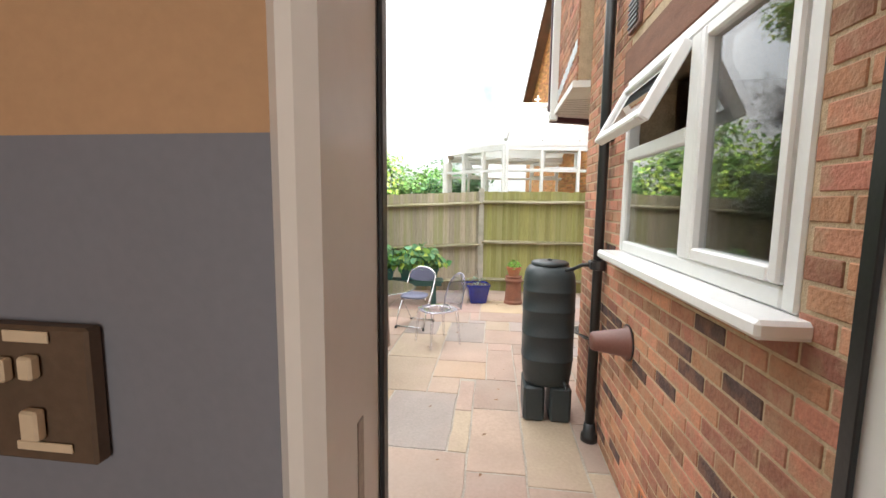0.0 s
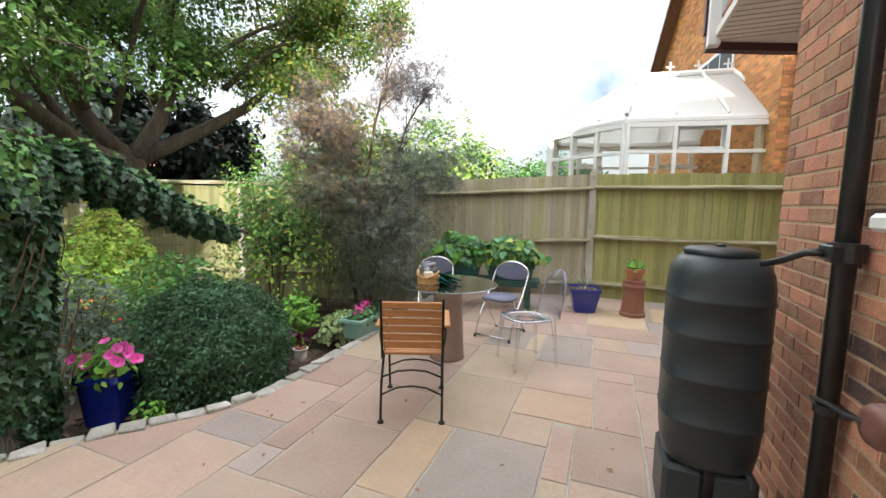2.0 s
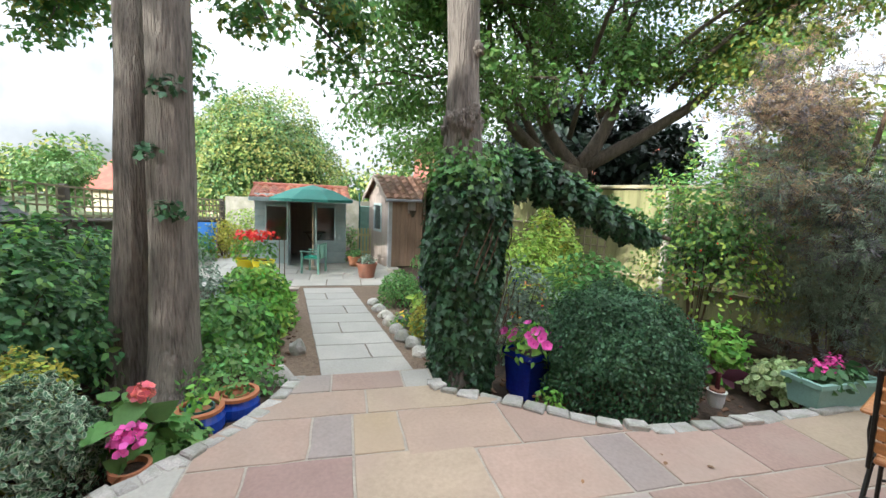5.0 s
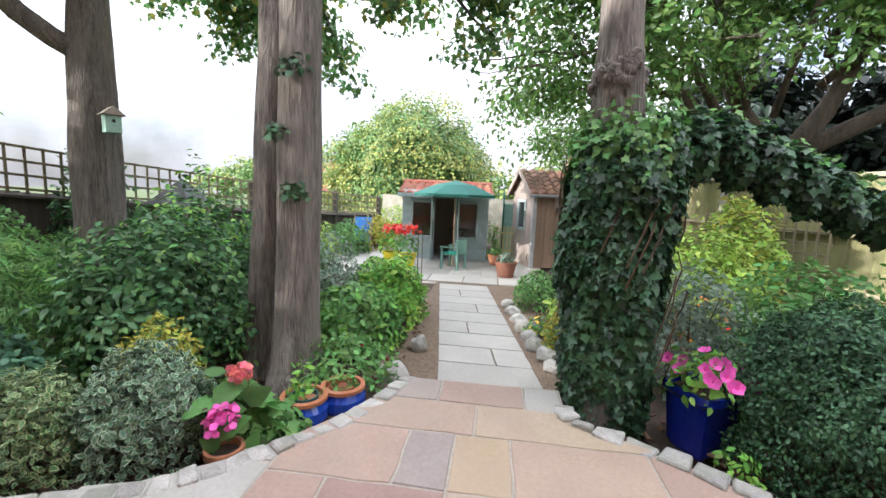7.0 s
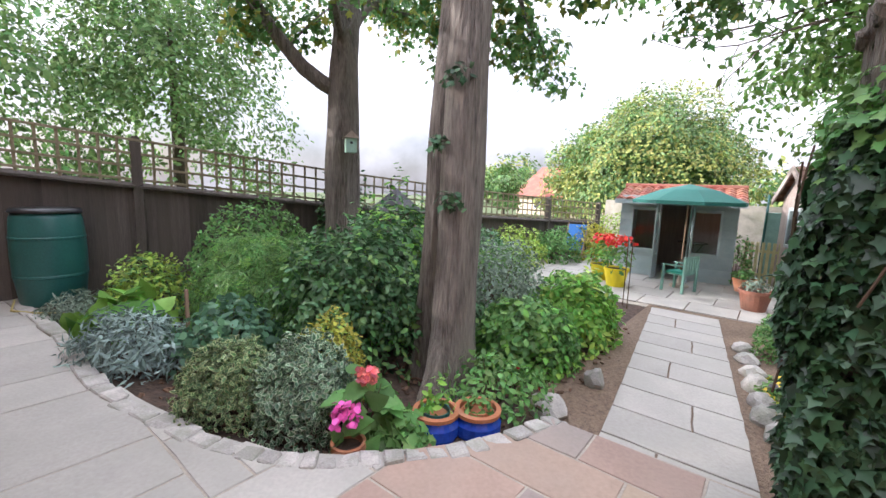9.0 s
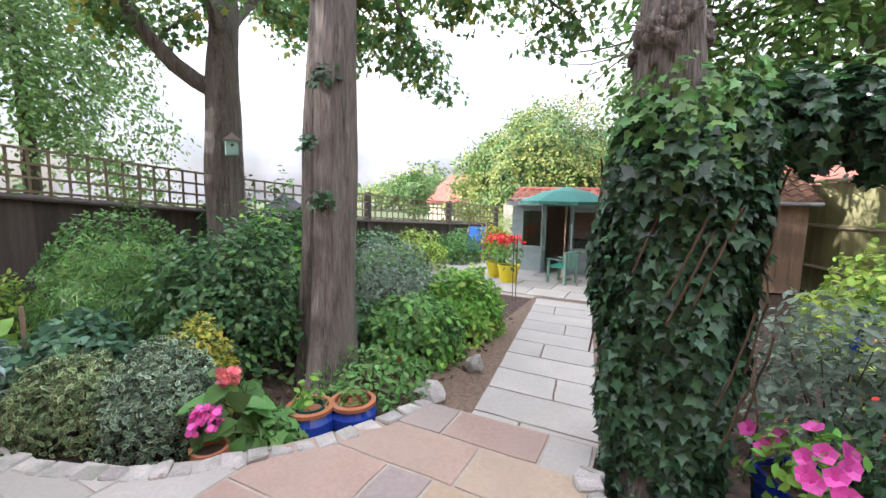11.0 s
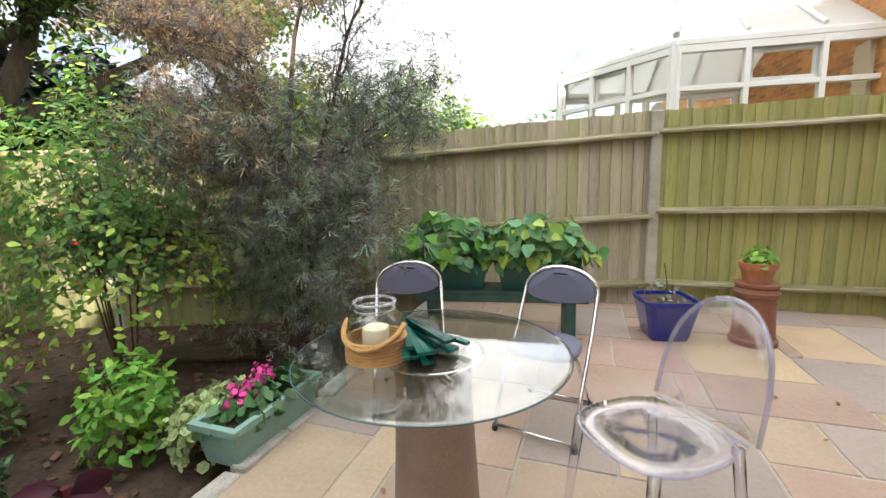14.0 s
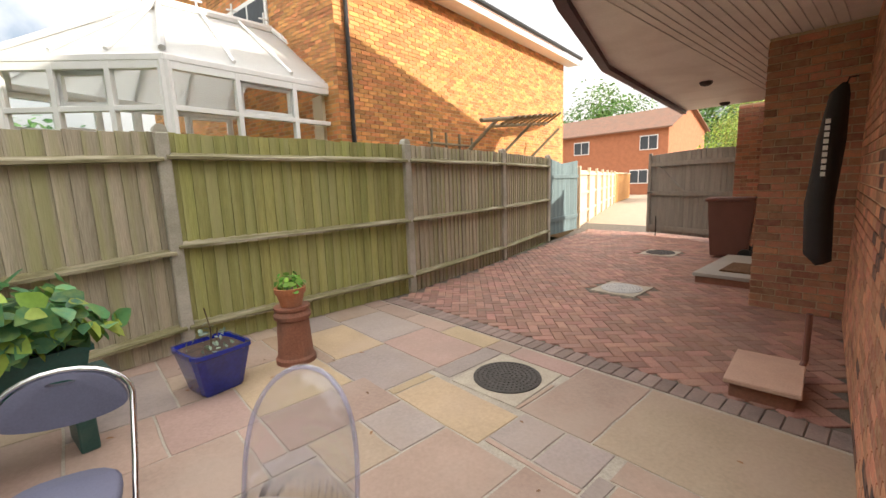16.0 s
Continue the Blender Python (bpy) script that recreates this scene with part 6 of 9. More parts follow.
for z, a in ((2.45, 0.3), (1.62, 0.3), (2.0, -0.4)):
    pp, pd = dome_points(60, 0.1, 0.1, 0.16, lump=0.4)
    leaves("ivy_sprig", pp + np.array([0.16 * math.cos(a) - 0.02 * z, 0.16 * math.sin(a) - 0.01 * z, z - 0.1]), pd, 0.05, IVY, L_IVY, tw)
# the tree that bears the bird box
tree("bird_box_tree", "tall tree with pale grey-brown bark beside the dark fence", pose(-4.95, -2.72, G - 0.05),
     [([(0, 0, 0), (0.0, 0.02, 0.3), (0.02, 0.02, 1.2), (0.0, 0.0, 2.2), (-0.05, -0.05, 3.2), (-0.25, -0.2, 4.4), (-0.5, -0.3, 5.8)], [0.34, 0.27, 0.235, 0.22, 0.20, 0.15, 0.1])],
     [((-0.02, -0.02, 2.9), (0.9, -0.9, 4.6), (0.1, -0.2, -0.2), 0.12, 0.05), ((-0.1, -0.1, 3.6), (-1.6, -0.8, 4.6), (0, 0, 0.3), 0.08, 0.03), ((-0.2, -0.2, 4.2), (0.6, 1.3, 4.8), (0, 0, 0.4), 0.06, 0.02), ((0.9, -0.9, 4.5), (1.8, 0.2, 5.0), (0, 0, 0.3), 0.05, 0.02),
      ((-0.4, -0.3, 5.2), (-1.2, 0.9, 5.9), (0, 0, 0.3), 0.06, 0.02), ((0.8, -0.8, 4.4), (2.2, -1.2, 5.2), (0, 0, 0.4), 0.05, 0.02), ((-0.1, -0.1, 3.5), (0.9, 0.6, 4.1), (0, 0, 0.3), 0.05, 0.02)],
     1, 0.7, [("leaves", 44, 0.46, 0.09, IVY, L_TREEC, None), ("light_leaves", 12, 0.45, 0.10, IVY, L_TREEY, lambda p: p.z > 3.2)], per_limb=4)
bird = thing("bird_box", "pale green wooden bird box with a pitched roof on the tree", "bird box", at=pose(-4.78, -2.33, 1.90, 0, 0, 150))
part("box", B(-0.07, -0.07, -0.1, 0.07, 0.07, 0.08, 0.004), material("mint_paint", (0.36, 0.56, 0.47), rough=0.6), bird)
part("roof", Build().add([(-0.1, -0.1, 0.08), (0.1, -0.1, 0.08), (0, -0.1, 0.17), (-0.1, 0.1, 0.08), (0.1, 0.1, 0.08), (0, 0.1, 0.17)], [(0, 1, 2), (5, 4, 3), (0, 2, 5, 3), (1, 4, 5, 2), (0, 3, 4, 1)]), SHEDG, bird)
part("entrance_hole", Build().lathe([(0.018, 0), (0.018, 0.003)], 12, m=pose(0, -0.071, 0.02, 90, 0, 0)), BLACKP, bird)

# the trunk wrapped in ivy, and the ivy arch
IX, IY = -3.62, 2.48
it = thing("ivy_clad_trunk", "lopped tree trunk with burls, clad in dark ivy", "tree", at=pose(IX, IY, G - 0.05))
tp = [(0, 0, 0), (0.0, 0, 0.8), (0.02, -0.03, 1.6), (0.05, -0.07, 2.05), (0.06, -0.09, 2.3), (0.05, -0.10, 2.6), (0.03, -0.12, 3.4), (0.0, -0.16, 4.6), (-0.03, -0.2, 6.5)]
tb = Build().tube(path3(tp, 40), [float(np.interp(i / 39, np.linspace(0, 1, 9), [0.24, 0.2, 0.17, 0.15, 0.14, 0.125, 0.12, 0.115, 0.10])) for i in range(40)], 44, 0.14, ridge=0.1)
for a, z, r in ((-0.2, 2.30, 0.075), (0.45, 2.42, 0.06), (0.1, 2.38, 0.07), (-0.8, 2.36, 0.065), (0.8, 2.9, 0.045), (-0.4, 3.5, 0.05), (0.2, 4.2, 0.05), (1.3, 2.33, 0.065), (2.2, 2.4, 0.06), (-1.6, 2.31, 0.06)):
    c = Vector((0.105 * math.cos(a) + 0.055, 0.105 * math.sin(a) - 0.09, z))
    vs, seg = [], 12
    for i in range(11):
        ph = math.pi * i / 10
        for k in range(seg):
            th = 2 * math.pi * k / seg
            d = Vector((math.sin(ph) * math.cos(th), math.sin(ph) * math.sin(th), math.cos(ph)))
            vs.append(c + Vector((d.x, d.y, d.z * 1.25)) * r * (1 + 0.75 * noise.noise(d * 2.3 + c * 5) + 0.3 * noise.noise(d * 6 + c * 9)))
    tb.add(vs, [(i * seg + k, (i + 1) * seg + k, (i + 1) * seg + (k + 1) % seg, i * seg + (k + 1) % seg) for i in range(10) for k in range(seg)])
part("trunk", tb, BARK, it, smooth=True)
n = 11500
th = RNG.uniform(0, 2 * math.pi, n)
zz = RNG.uniform(0.02, 2.02, n)
prof = np.interp(zz, [0, 0.25, 0.7, 1.3, 1.75, 1.95, 2.05], [0.25, 0.26, 0.285, 0.32, 0.355, 0.29, 0.2])
wob = np.array([noise.noise(Vector((math.cos(a) * 1.6, math.sin(a) * 1.6, z * 2.2))) for a, z in zip(th, zz)])
rr = prof * (1 + 0.28 * wob) * (1 - 0.25 * RNG.random(n) ** 2)
leaves("ivy_leaves", np.c_[rr * np.cos(th), rr * np.sin(th), zz], np.c_[np.cos(th), np.sin(th), 0.15 + 0 * th], 0.057, IVY, L_IVY, it, droop=0.9, spread=0.6)
sel = (zz > 1.72) & (RNG.random(n) < 0.6)
leaves("young_ivy_leaves", np.c_[rr[sel] * np.cos(th[sel]) * 1.03, rr[sel] * np.sin(th[sel]) * 1.03, zz[sel] + RNG.uniform(0, 0.22, sel.sum())], np.c_[np.cos(th[sel]), np.sin(th[sel]), 0.5 + 0 * th[sel]], 0.048, IVY, L_IVYN, it, droop=0.5)
cz = Build()
for k in range(26):
    a, z0 = random.uniform(0, 6.28), random.uniform(0.1, 1.6)
    r0 = 0.36
    cz.tube([(r0 * math.cos(a + i * 0.1 * random.uniform(-1, 1)), r0 * math.sin(a + i * 0.1), z0 + i * 0.1) for i in range(5)], 0.005, 4)
part("ivy_stem", cz, TWIG, it)
ap = [Vector(p) for p in ((IX + 0.02, IY + 0.2, 1.62), (-3.7, 2.95, 1.72), (-3.67, 3.25, 1.65), (-3.64, 3.52, 1.51), (-3.62, 3.82, 1.36), (-3.6, 4.12, 1.24), (-3.6, 4.5, 1.15))]
arch = thing("ivy_arch", "arching bough swathed in dark ivy leaves", "ivy arch")
part("bough", Build().tube(ap, [0.06, 0.055, 0.05, 0.045, 0.04, 0.03, 0.02], 8), BARKD, arch)
n = 5200
s = RNG.uniform(0, 5.6, n)
c = np.array([np.array(ap[min(int(q), 5)].lerp(ap[min(int(q), 5) + 1], q - min(int(q), 5))) for q in s])
th = RNG.uniform(0, 2 * math.pi, n)
rr = np.interp(s, [0, 1, 2.5, 4, 5, 5.6], [0.22, 0.18, 0.16, 0.13, 0.09, 0.05]) * (1 - 0.4 * RNG.random(n) ** 2) * (1 + 0.3 * np.sin(s * 9 + th))
o = np.c_[np.cos(th), 0 * th, np.sin(th)]
leaves("ivy_leaves", c + o * rr[:, None] - np.array([0, 0, 0.04]), o + np.array([0, 0, 0.3]), 0.056, IVY, L_IVY, arch, droop=0.9, spread=0.6)
leaves("young_ivy_leaves", (c + np.array([0, 0, 0.12]) + o * rr[:, None] * 0.5)[:320], o[:320] + np.array([0, 0, 0.8]), 0.05, IVY, L_IVYN, arch, droop=0.3)

# the great spreading tree behind the fence
random.seed(8)
tree("spreading_tree", "great spreading tree with several crooked limbs and a broad leafy crown", pose(-10.2, 7.42, 0.1),
     [([(0, 0, -0.8), (0.0, 0.0, 0.6), (0.0, 0.0, 1.3), (-0.02, 0.0, 2.0), (0, 0, 2.3)], [0.42, 0.33, 0.28, 0.28, 0.26])],
     [((0, 0, 2.1), (1.2, -3.0, 3.9), (0, 0, -0.45), 0.24, 0.10), ((0, 0, 2.2), (-0.3, -1.3, 5.2), (0.1, -0.6, 0), 0.21, 0.08), ((0, 0, 2.2), (0.3, 0.9, 5.8), (0.0, 0.5, 0), 0.22, 0.08), ((0, 0, 2.2), (1.4, 3.0, 4.6), (0.1, 0.7, 0.3), 0.19, 0.07),
      ((0.5, -1.4, 2.7), (1.9, -3.8, 4.6), (0, 0, 0.3), 0.10, 0.035), ((1.0, -2.6, 3.5), (2.1, -4.5, 3.6), (0, 0, 0.3), 0.07, 0.025), ((1.1, -2.8, 3.7), (1.9, -4.3, 5.2), (0, 0, 0.2), 0.07, 0.025), ((0.6, -1.6, 2.8), (0.6, -4.0, 3.4), (0, 0, 0.3), 0.07, 0.025), ((1.2, -3.0, 3.9), (2.3, -3.4, 6.0), (0, 0, 0.2), 0.07, 0.03),
      ((0, 0, 2.0), (-1.5, -3.2, 2.8), (0, 0, 0.2), 0.12, 0.04), ((0.1, 0.4, 3.6), (1.6, 3.2, 6.2), (0, 0, 0.3), 0.09, 0.04), ((-0.1, -0.7, 3.6), (2.2, -2.2, 5.8), (0, 0, 0.3), 0.09, 0.04), ((0.1, 0.5, 4.2), (-1.0, 1.8, 7.2), (0, 0, 0.2), 0.09, 0.04),
      ((0.2, -0.9, 3.2), (1.8, -3.4, 5.6), (0, 0, 0.5), 0.08, 0.03), ((0.2, 0.7, 5), (2.5, 0.5, 7.0), (0, 0, 0.3), 0.08, 0.03), ((0.9, 1.8, 4.2), (2.2, 4.4, 6.6), (0, 0, 0.3), 0.07, 0.03), ((0.3, -1.5, 4.5), (2.4, -3.8, 7.2), (0, 0, 0.3), 0.07, 0.03),
      ((0.2, -0.4, 3.0), (2.8, -0.6, 6.2), (0, 0, 0.6), 0.07, 0.03), ((0, 0, 4.5), (0.2, -2.8, 7.8), (0, 0, 0.3), 0.07, 0.03)],
     2, 1.15, [("leaves", 60, 0.75, 0.115, OVATE, L_TREE, lambda p: p.y > -5.75 and (p.z > 3.2 or (p.y < -2.6 and p.z > 2.0))), ("turning_leaves", 44, 0.72, 0.12, OVATE, L_TREEY, lambda p: p.y > 1.6 and p.z > 3.0)], bark=BARKD, per_limb=4, twig_r=0.035)
# dark conifer and trees behind
L_TREEA = leafmat("ash_leaf", (0.15, 0.23, 0.065), trans=0.5)
def far_tree(label, x, y, z, r, h, mat, mat2, n, size, name="background_tree", trunk=True, lump=0.35, tight=0.13):
    ob = thing(name, label, "tree", "background trees", at=pose(x, y, z))
    kk = max(30, n // 110)
    c, cd = dome_points(kk, r * 0.9, r * 0.9, h * 0.95, h * 0.12, lump, 2.6, 0.6, x + y, 0.5)
    p = np.repeat(c, n // kk, axis=0) + RNG.normal(0, 1, (kk * (n // kk), 3)) * np.array([r, r, h * 0.4]) * tight
    d = np.repeat(cd, n // kk, axis=0)
    leaves("foliage", p, d, size, OVATE, mat, ob, 0.3, 1.0)
    if mat2 is not None:
        p, d = dome_points(n // 3, r * 1.02, r * 1.02, h * 1.01, h * 0.12, lump, 2.6, 0.12, x + y, 0.3)
        leaves("light_foliage", p, d, size, OVATE, mat2, ob, 0.3, 1.0)
    part("trunk", Build().tube([(0, 0, -0.2), (0, 0, h * 0.3), (0.1, 0, h * 0.7)], [r * 0.07, r * 0.06, r * 0.02], 8), BARKD, ob)
    return ob


far_tree("dark dense conifer behind the spreading tree", -14.5, 8.8, -0.4, 2.3, 6.0, L_CON, None, 7000, 0.3, "conifer")
far_tree("dark dense conifer behind the spreading tree", -13.0, 11.5, -0.4, 1.8, 5.0, L_CON, None, 5000, 0.3, "conifer")
far_tree("broad tree with yellowing leaves behind the summer house", -22.5, -2.6, -0.4, 3.7, 5.6, L_FAR, L_FARY, 42000, 0.15, lump=0.25)
far_tree("tree with yellow and rust leaves", -23.5, -6.0, -0.4, 2.2, 4.6, L_FARY, L_FAR, 6000, 0.2)
far_tree("rounded green tree far beyond the fence", -30, -15, -0.4, 2.2, 3.8, L_FAR, None, 3000, 0.25)
far_tree("tall leafy tree beyond the dark fence", -5.9, -11.5, -0.4, 2.9, 8.5, L_TREEA, L_TREEA, 17000, 0.14, lump=0.5, tight=0.1)
far_tree("tall leafy tree beyond the dark fence", -0.5, -11.0, -0.4, 3.4, 8.5, L_TREEA, L_TREEC, 17000, 0.14, lump=0.5, tight=0.1)
far_tree("bright green tree behind the back fence", -6.5, 17.5, -0.4, 2.4, 4.6, L_FAR, L_LIME, 6000, 0.2)
far_tree("bright green hedge-like tree behind the back fence", -3.6, 18.5, -0.4, 1.9, 3.3, L_FAR, L_MID, 4500, 0.2)
far_tree("dark clipped conifer hedge behind the back fence", -1.9, 17.5, -0.4, 1.8, 3.2, L_DARK, L_MID, 4500, 0.18)
far_tree("green tree behind the back fence", -9.5, 14.5, -0.4, 2.0, 5.2, L_TREE, L_TREEY, 6000, 0.2)
far_tree("street tree beyond the far houses", 60, 17, 0, 7, 10, L_TREE, L_FAR, 6000, 0.5)
far_tree("street tree beyond the far houses", 62, 36, 0, 8, 13.5, L_TREE, L_FAR, 6000, 0.5)
far_tree("yellow-green street tree in sun", 30, 9.5, 0, 3.0, 5.4, L_FARY, L_LIME, 9000, 0.16)
for k in range(12):
    far_tree("far line of low green trees", -60 + (k % 3) * 3, -40 + k * 6, -0.5, 4.5, 4.2 + (k * 7 % 3), L_FAR, L_FARY, 900, 0.6)

# ---- summer house, shed, greenhouse ----
def pantile_roof(b, x0, x1, y0, z0, y1, z1, col=0.24, rows=6):
    """One slope of rolled tiles, from the eave (y0, z0) to the ridge (y1, z1), running along x."""
    n = int((x1 - x0) / col)
    for r in range(rows):
        ta, tb_ = r / rows, (r + 1) / rows + 0.03
        ya, yb, za, zb = y0 + (y1 - y0) * ta, y0 + (y1 - y0) * min(tb_, 1), z0 + (z1 - z0) * ta + 0.02, z0 + (z1 - z0) * min(tb_, 1)
        for k in range(n):
            xa = x0 + (x1 - x0) * k / n
            w = (x1 - x0) / n
            prof = [(0, 0.0), (0.25, 0.035), (0.5, 0.05), (0.75, 0.03), (1.0, 0.0)]
            vs = [(xa + w * u, ya, za + h) for u, h in prof] + [(xa + w * u, yb, zb + h) for u, h in prof] + [(xa, ya, za - 0.03), (xa + w, ya, za - 0.03)]
            b.add(vs, [(i, i + 1, i + 6, i + 5) for i in range(4)] + [(10, 11, 4, 3, 2, 1, 0)])
    return b


SX, SY, SW, SD, SH = -10.45, -0.50, 2.75, 2.2, 1.86
sh = thing("summer_house", "pale blue-grey boarded summer house with a red tiled roof", "summer house", at=pose(SX, SY, G - 0.08, 0, 0, 95) @ Matrix.Diagonal((0.74, 0.84, 0.92, 1)))
# local x runs along the front, -y is the front
def front(b, x0, z0, x1, z1, t=0.05):
    return b.box(x0, 0, z0, x1, t, z1, 0.004)


for k in range(14):
    z = k * 0.135
    for x0, x1 in ((0, 0.32), (0.95, 1.02), (1.72, 1.8), (2.4, SW)) if 5 <= k <= 11 else ((0, 1.02), (1.72, SW)) if k < 13 else ((0, SW),):
        part("wall_board", Build().add([(x0, -0.022, z), (x1, -0.022, z), (x1, -0.006, z + 0.135), (x0, -0.006, z + 0.135), (x0, 0.03, z), (x1, 0.03, z), (x1, 0.03, z + 0.135), (x0, 0.03, z + 0.135)],
                                       [(0, 1, 2, 3), (1, 5, 6, 2), (4, 0, 3, 7), (3, 2, 6, 7), (1, 0, 4, 5), (5, 4, 7, 6)]), DUCK, sh)
part("side_wall", B(0, 0.031, 0, 0.05, SD, SH, 0), DUCK, sh)
part("side_wall", B(SW - 0.05, 0.031, 0, SW, SD, SH, 0), DUCK, sh)
part("rear_wall", B(0.051, SD - 0.05, 0, SW - 0.051, SD, SH, 0), SHEDG, sh)
part("floor", B(0.051, 0.031, 0.0, SW - 0.051, SD - 0.051, 0.08, 0), SHEDW, sh)
for x0, x1 in ((0.32, 0.95), (1.8, 2.4)):
    w = part("window", Build().box(x0 - 0.04, -0.04, 0.64, x0 + 0.02, 0.03, 1.64, 0.004).box(x1 - 0.02, -0.04, 0.64, x1 + 0.04, 0.03, 1.64, 0.004).box(x0 + 0.021, -0.04, 0.64, x1 - 0.021, 0.03, 0.72, 0.004).box(x0 + 0.021, -0.04, 1.57, x1 - 0.021, 0.03, 1.64, 0.004), DUCK, sh)
    part("pane", B(x0 + 0.02, 0.0, 0.72, x1 - 0.02, 0.008, 1.57, 0), GLASS, w)
for x, a in ((1.02, -100), (1.72, 75)):
    dd = part("door", Build(), DUCK, sh)
    db = Build()
    s_ = 1 if x < 1.3 else -1
    db.box(0, -0.02, 0.05, 0.06, 0.02, 1.76, 0.004).box(0.29, -0.02, 0.05, 0.35, 0.02, 1.76, 0.004).box(0.061, -0.02, 0.05, 0.289, 0.02, 0.6, 0.004).box(0.061, -0.02, 1.68, 0.289, 0.02, 1.76, 0.004)
    dd.data = db.mesh("door", DUCK)
    part("pane", B(0.06, -0.004, 0.6, 0.29, 0.004, 1.68, 0), GLASS, dd)
    dd.matrix_local = pose(x, -0.03, 0.03, 0, 0, a if x < 1.3 else 180 + a + 30)
part("gable", Build().add([(0.0, 0, SH), (0.0, SD, SH), (0.0, SD / 2, SH + 0.22), (SW, 0, SH), (SW, SD, SH), (SW, SD / 2, SH + 0.22)], [(0, 2, 1), (3, 4, 5)]), DUCK, sh)
part("tiled_roof", pantile_roof(pantile_roof(Build(), -0.15, SW + 0.15, -0.2, SH - 0.08, SD / 2, SH + 0.22), -0.15, SW + 0.15, SD + 0.2, SH - 0.08, SD / 2, SH + 0.22), TILE, sh)
part("ridge", Build().tube([(-0.16, SD / 2, SH + 0.25), (SW + 0.16, SD / 2, SH + 0.25)], 0.07, 10), TILE, sh)
part("fascia", B(-0.15, -0.21, SH - 0.16, SW + 0.15, -0.185, SH - 0.06, 0.003), DUCK, sh)
tb_ = thing("bistro_table", "small dark folding table inside the summer house", "table", at=pose(-11.3, 0.75, G + 0.02))
part("tabletop", Build().lathe([(0.28, 0.68), (0.28, 0.7)], 20), DARKW, tb_)
for a in (0, 1.57):
    part("leg", Build().tube([(0.2 * math.cos(a), 0.2 * math.sin(a), 0), (-0.2 * math.cos(a), -0.2 * math.sin(a), 0.68)], 0.012, 6), DARKW, tb_)
    part("leg", Build().tube([(-0.2 * math.cos(a), -0.2 * math.sin(a), 0), (0.2 * math.cos(a), 0.2 * math.sin(a), 0.68)], 0.012, 6), DARKW, tb_)
par = thing("parasol", "open dark green canvas parasol before the summer house", "parasol", at=pose(-9.75, 0.82, G) @ Matrix.Diagonal((0.73, 0.73, 0.93, 1)))
cn = Build()
seg = 8
vs = [(0, 0, 2.02)] + [(0.62 * math.cos(2 * math.pi * (k + .5) / seg), 0.62 * math.sin(2 * math.pi * (k + .5) / seg), 1.91) for k in range(seg)] + [(1.25 * math.cos(2 * math.pi * (k + .5) / seg), 1.25 * math.sin(2 * math.pi * (k + .5) / seg), 1.70) for k in range(seg)] + \
     [(1.25 * math.cos(2 * math.pi * (k + .5) / seg), 1.25 * math.sin(2 * math.pi * (k + .5) / seg), 1.64) for k in range(seg)]
fs = [(0, 1 + k, 1 + (k + 1) % seg) for k in range(seg)] + [(1 + k, 1 + seg + k, 1 + seg + (k + 1) % seg, 1 + (k + 1) % seg) for k in range(seg)] + [(1 + seg + k, 1 + 2 * seg + k, 1 + 2 * seg + (k + 1) % seg, 1 + seg + (k + 1) % seg) for k in range(seg)]
part("canopy", cn.add(vs, fs), CANVAS, par)
part("pole", Build().tube([(0, 0, 0), (0, 0, 2.04)], 0.02, 10), SHEDW, par)
for k in range(seg):
    a = 2 * math.pi * (k + .5) / seg
    part("rib", Build().tube([(0, 0, 1.97), (1.23 * math.cos(a), 1.23 * math.sin(a), 1.68)], 0.008, 5), SHEDW, par)
part("base", Build().lathe([(0.22, 0.03), (0.22, 0.07), (0.06, 0.1), (0.03, 0.3)], 20), CONC, par)
shed = thing("garden_shed", "weathered brown timber shed with a brown tiled roof", "shed", at=pose(-10.0, 2.52, G, 0, 0, 15))
# local: near corner at the origin, gable with the window faces -y, the boarded side faces +x
LW, DD_, HH = 1.45, 2.3, 1.72
for k in range(11):
    part("wall_board", B(0.0, 0.06 + k * (DD_ - 0.06) / 11, 0.04, 0.022, 0.055 + (k + 1) * (DD_ - 0.06) / 11, HH, 0.003), SHEDW, shed)
part("gable_wall", Build().box(-LW, -0.02, 0.02, -1.0, 0.02, HH, 0.003).box(-0.5, -0.02, 0.02, -0.05, 0.02, HH, 0.003).box(-0.999, -0.02, 0.02, -0.501, 0.02, 0.85, 0.003).box(-0.999, -0.02, 1.5, -0.501, 0.02, HH, 0.003), SHEDG, shed)
for yg in (-0.02, DD_ - 0.02):
    part("gable", Build().add([(-LW, yg, HH), (0, yg, HH), (-LW / 2, yg, HH + 0.5), (-LW, yg + 0.02, HH), (0, yg + 0.02, HH), (-LW / 2, yg + 0.02, HH + 0.5)], [(0, 1, 2), (3, 5, 4), (0, 2, 5, 3), (1, 4, 5, 2), (0, 3, 4, 1)]), SHEDG, shed)
part("rear_wall", B(-LW, 0.021, 0.02, -LW + 0.03, DD_, HH, 0), SHEDG, shed)
part("end_wall", B(-LW + 0.031, DD_ - 0.03, 0.02, -0.001, DD_, HH, 0), SHEDG, shed)
part("corner_post", B(-0.03, -0.035, 0.0, 0.035, 0.055, HH, 0.005), material("pale_grey_trim", (0.42, 0.42, 0.42), rough=0.7), shed)
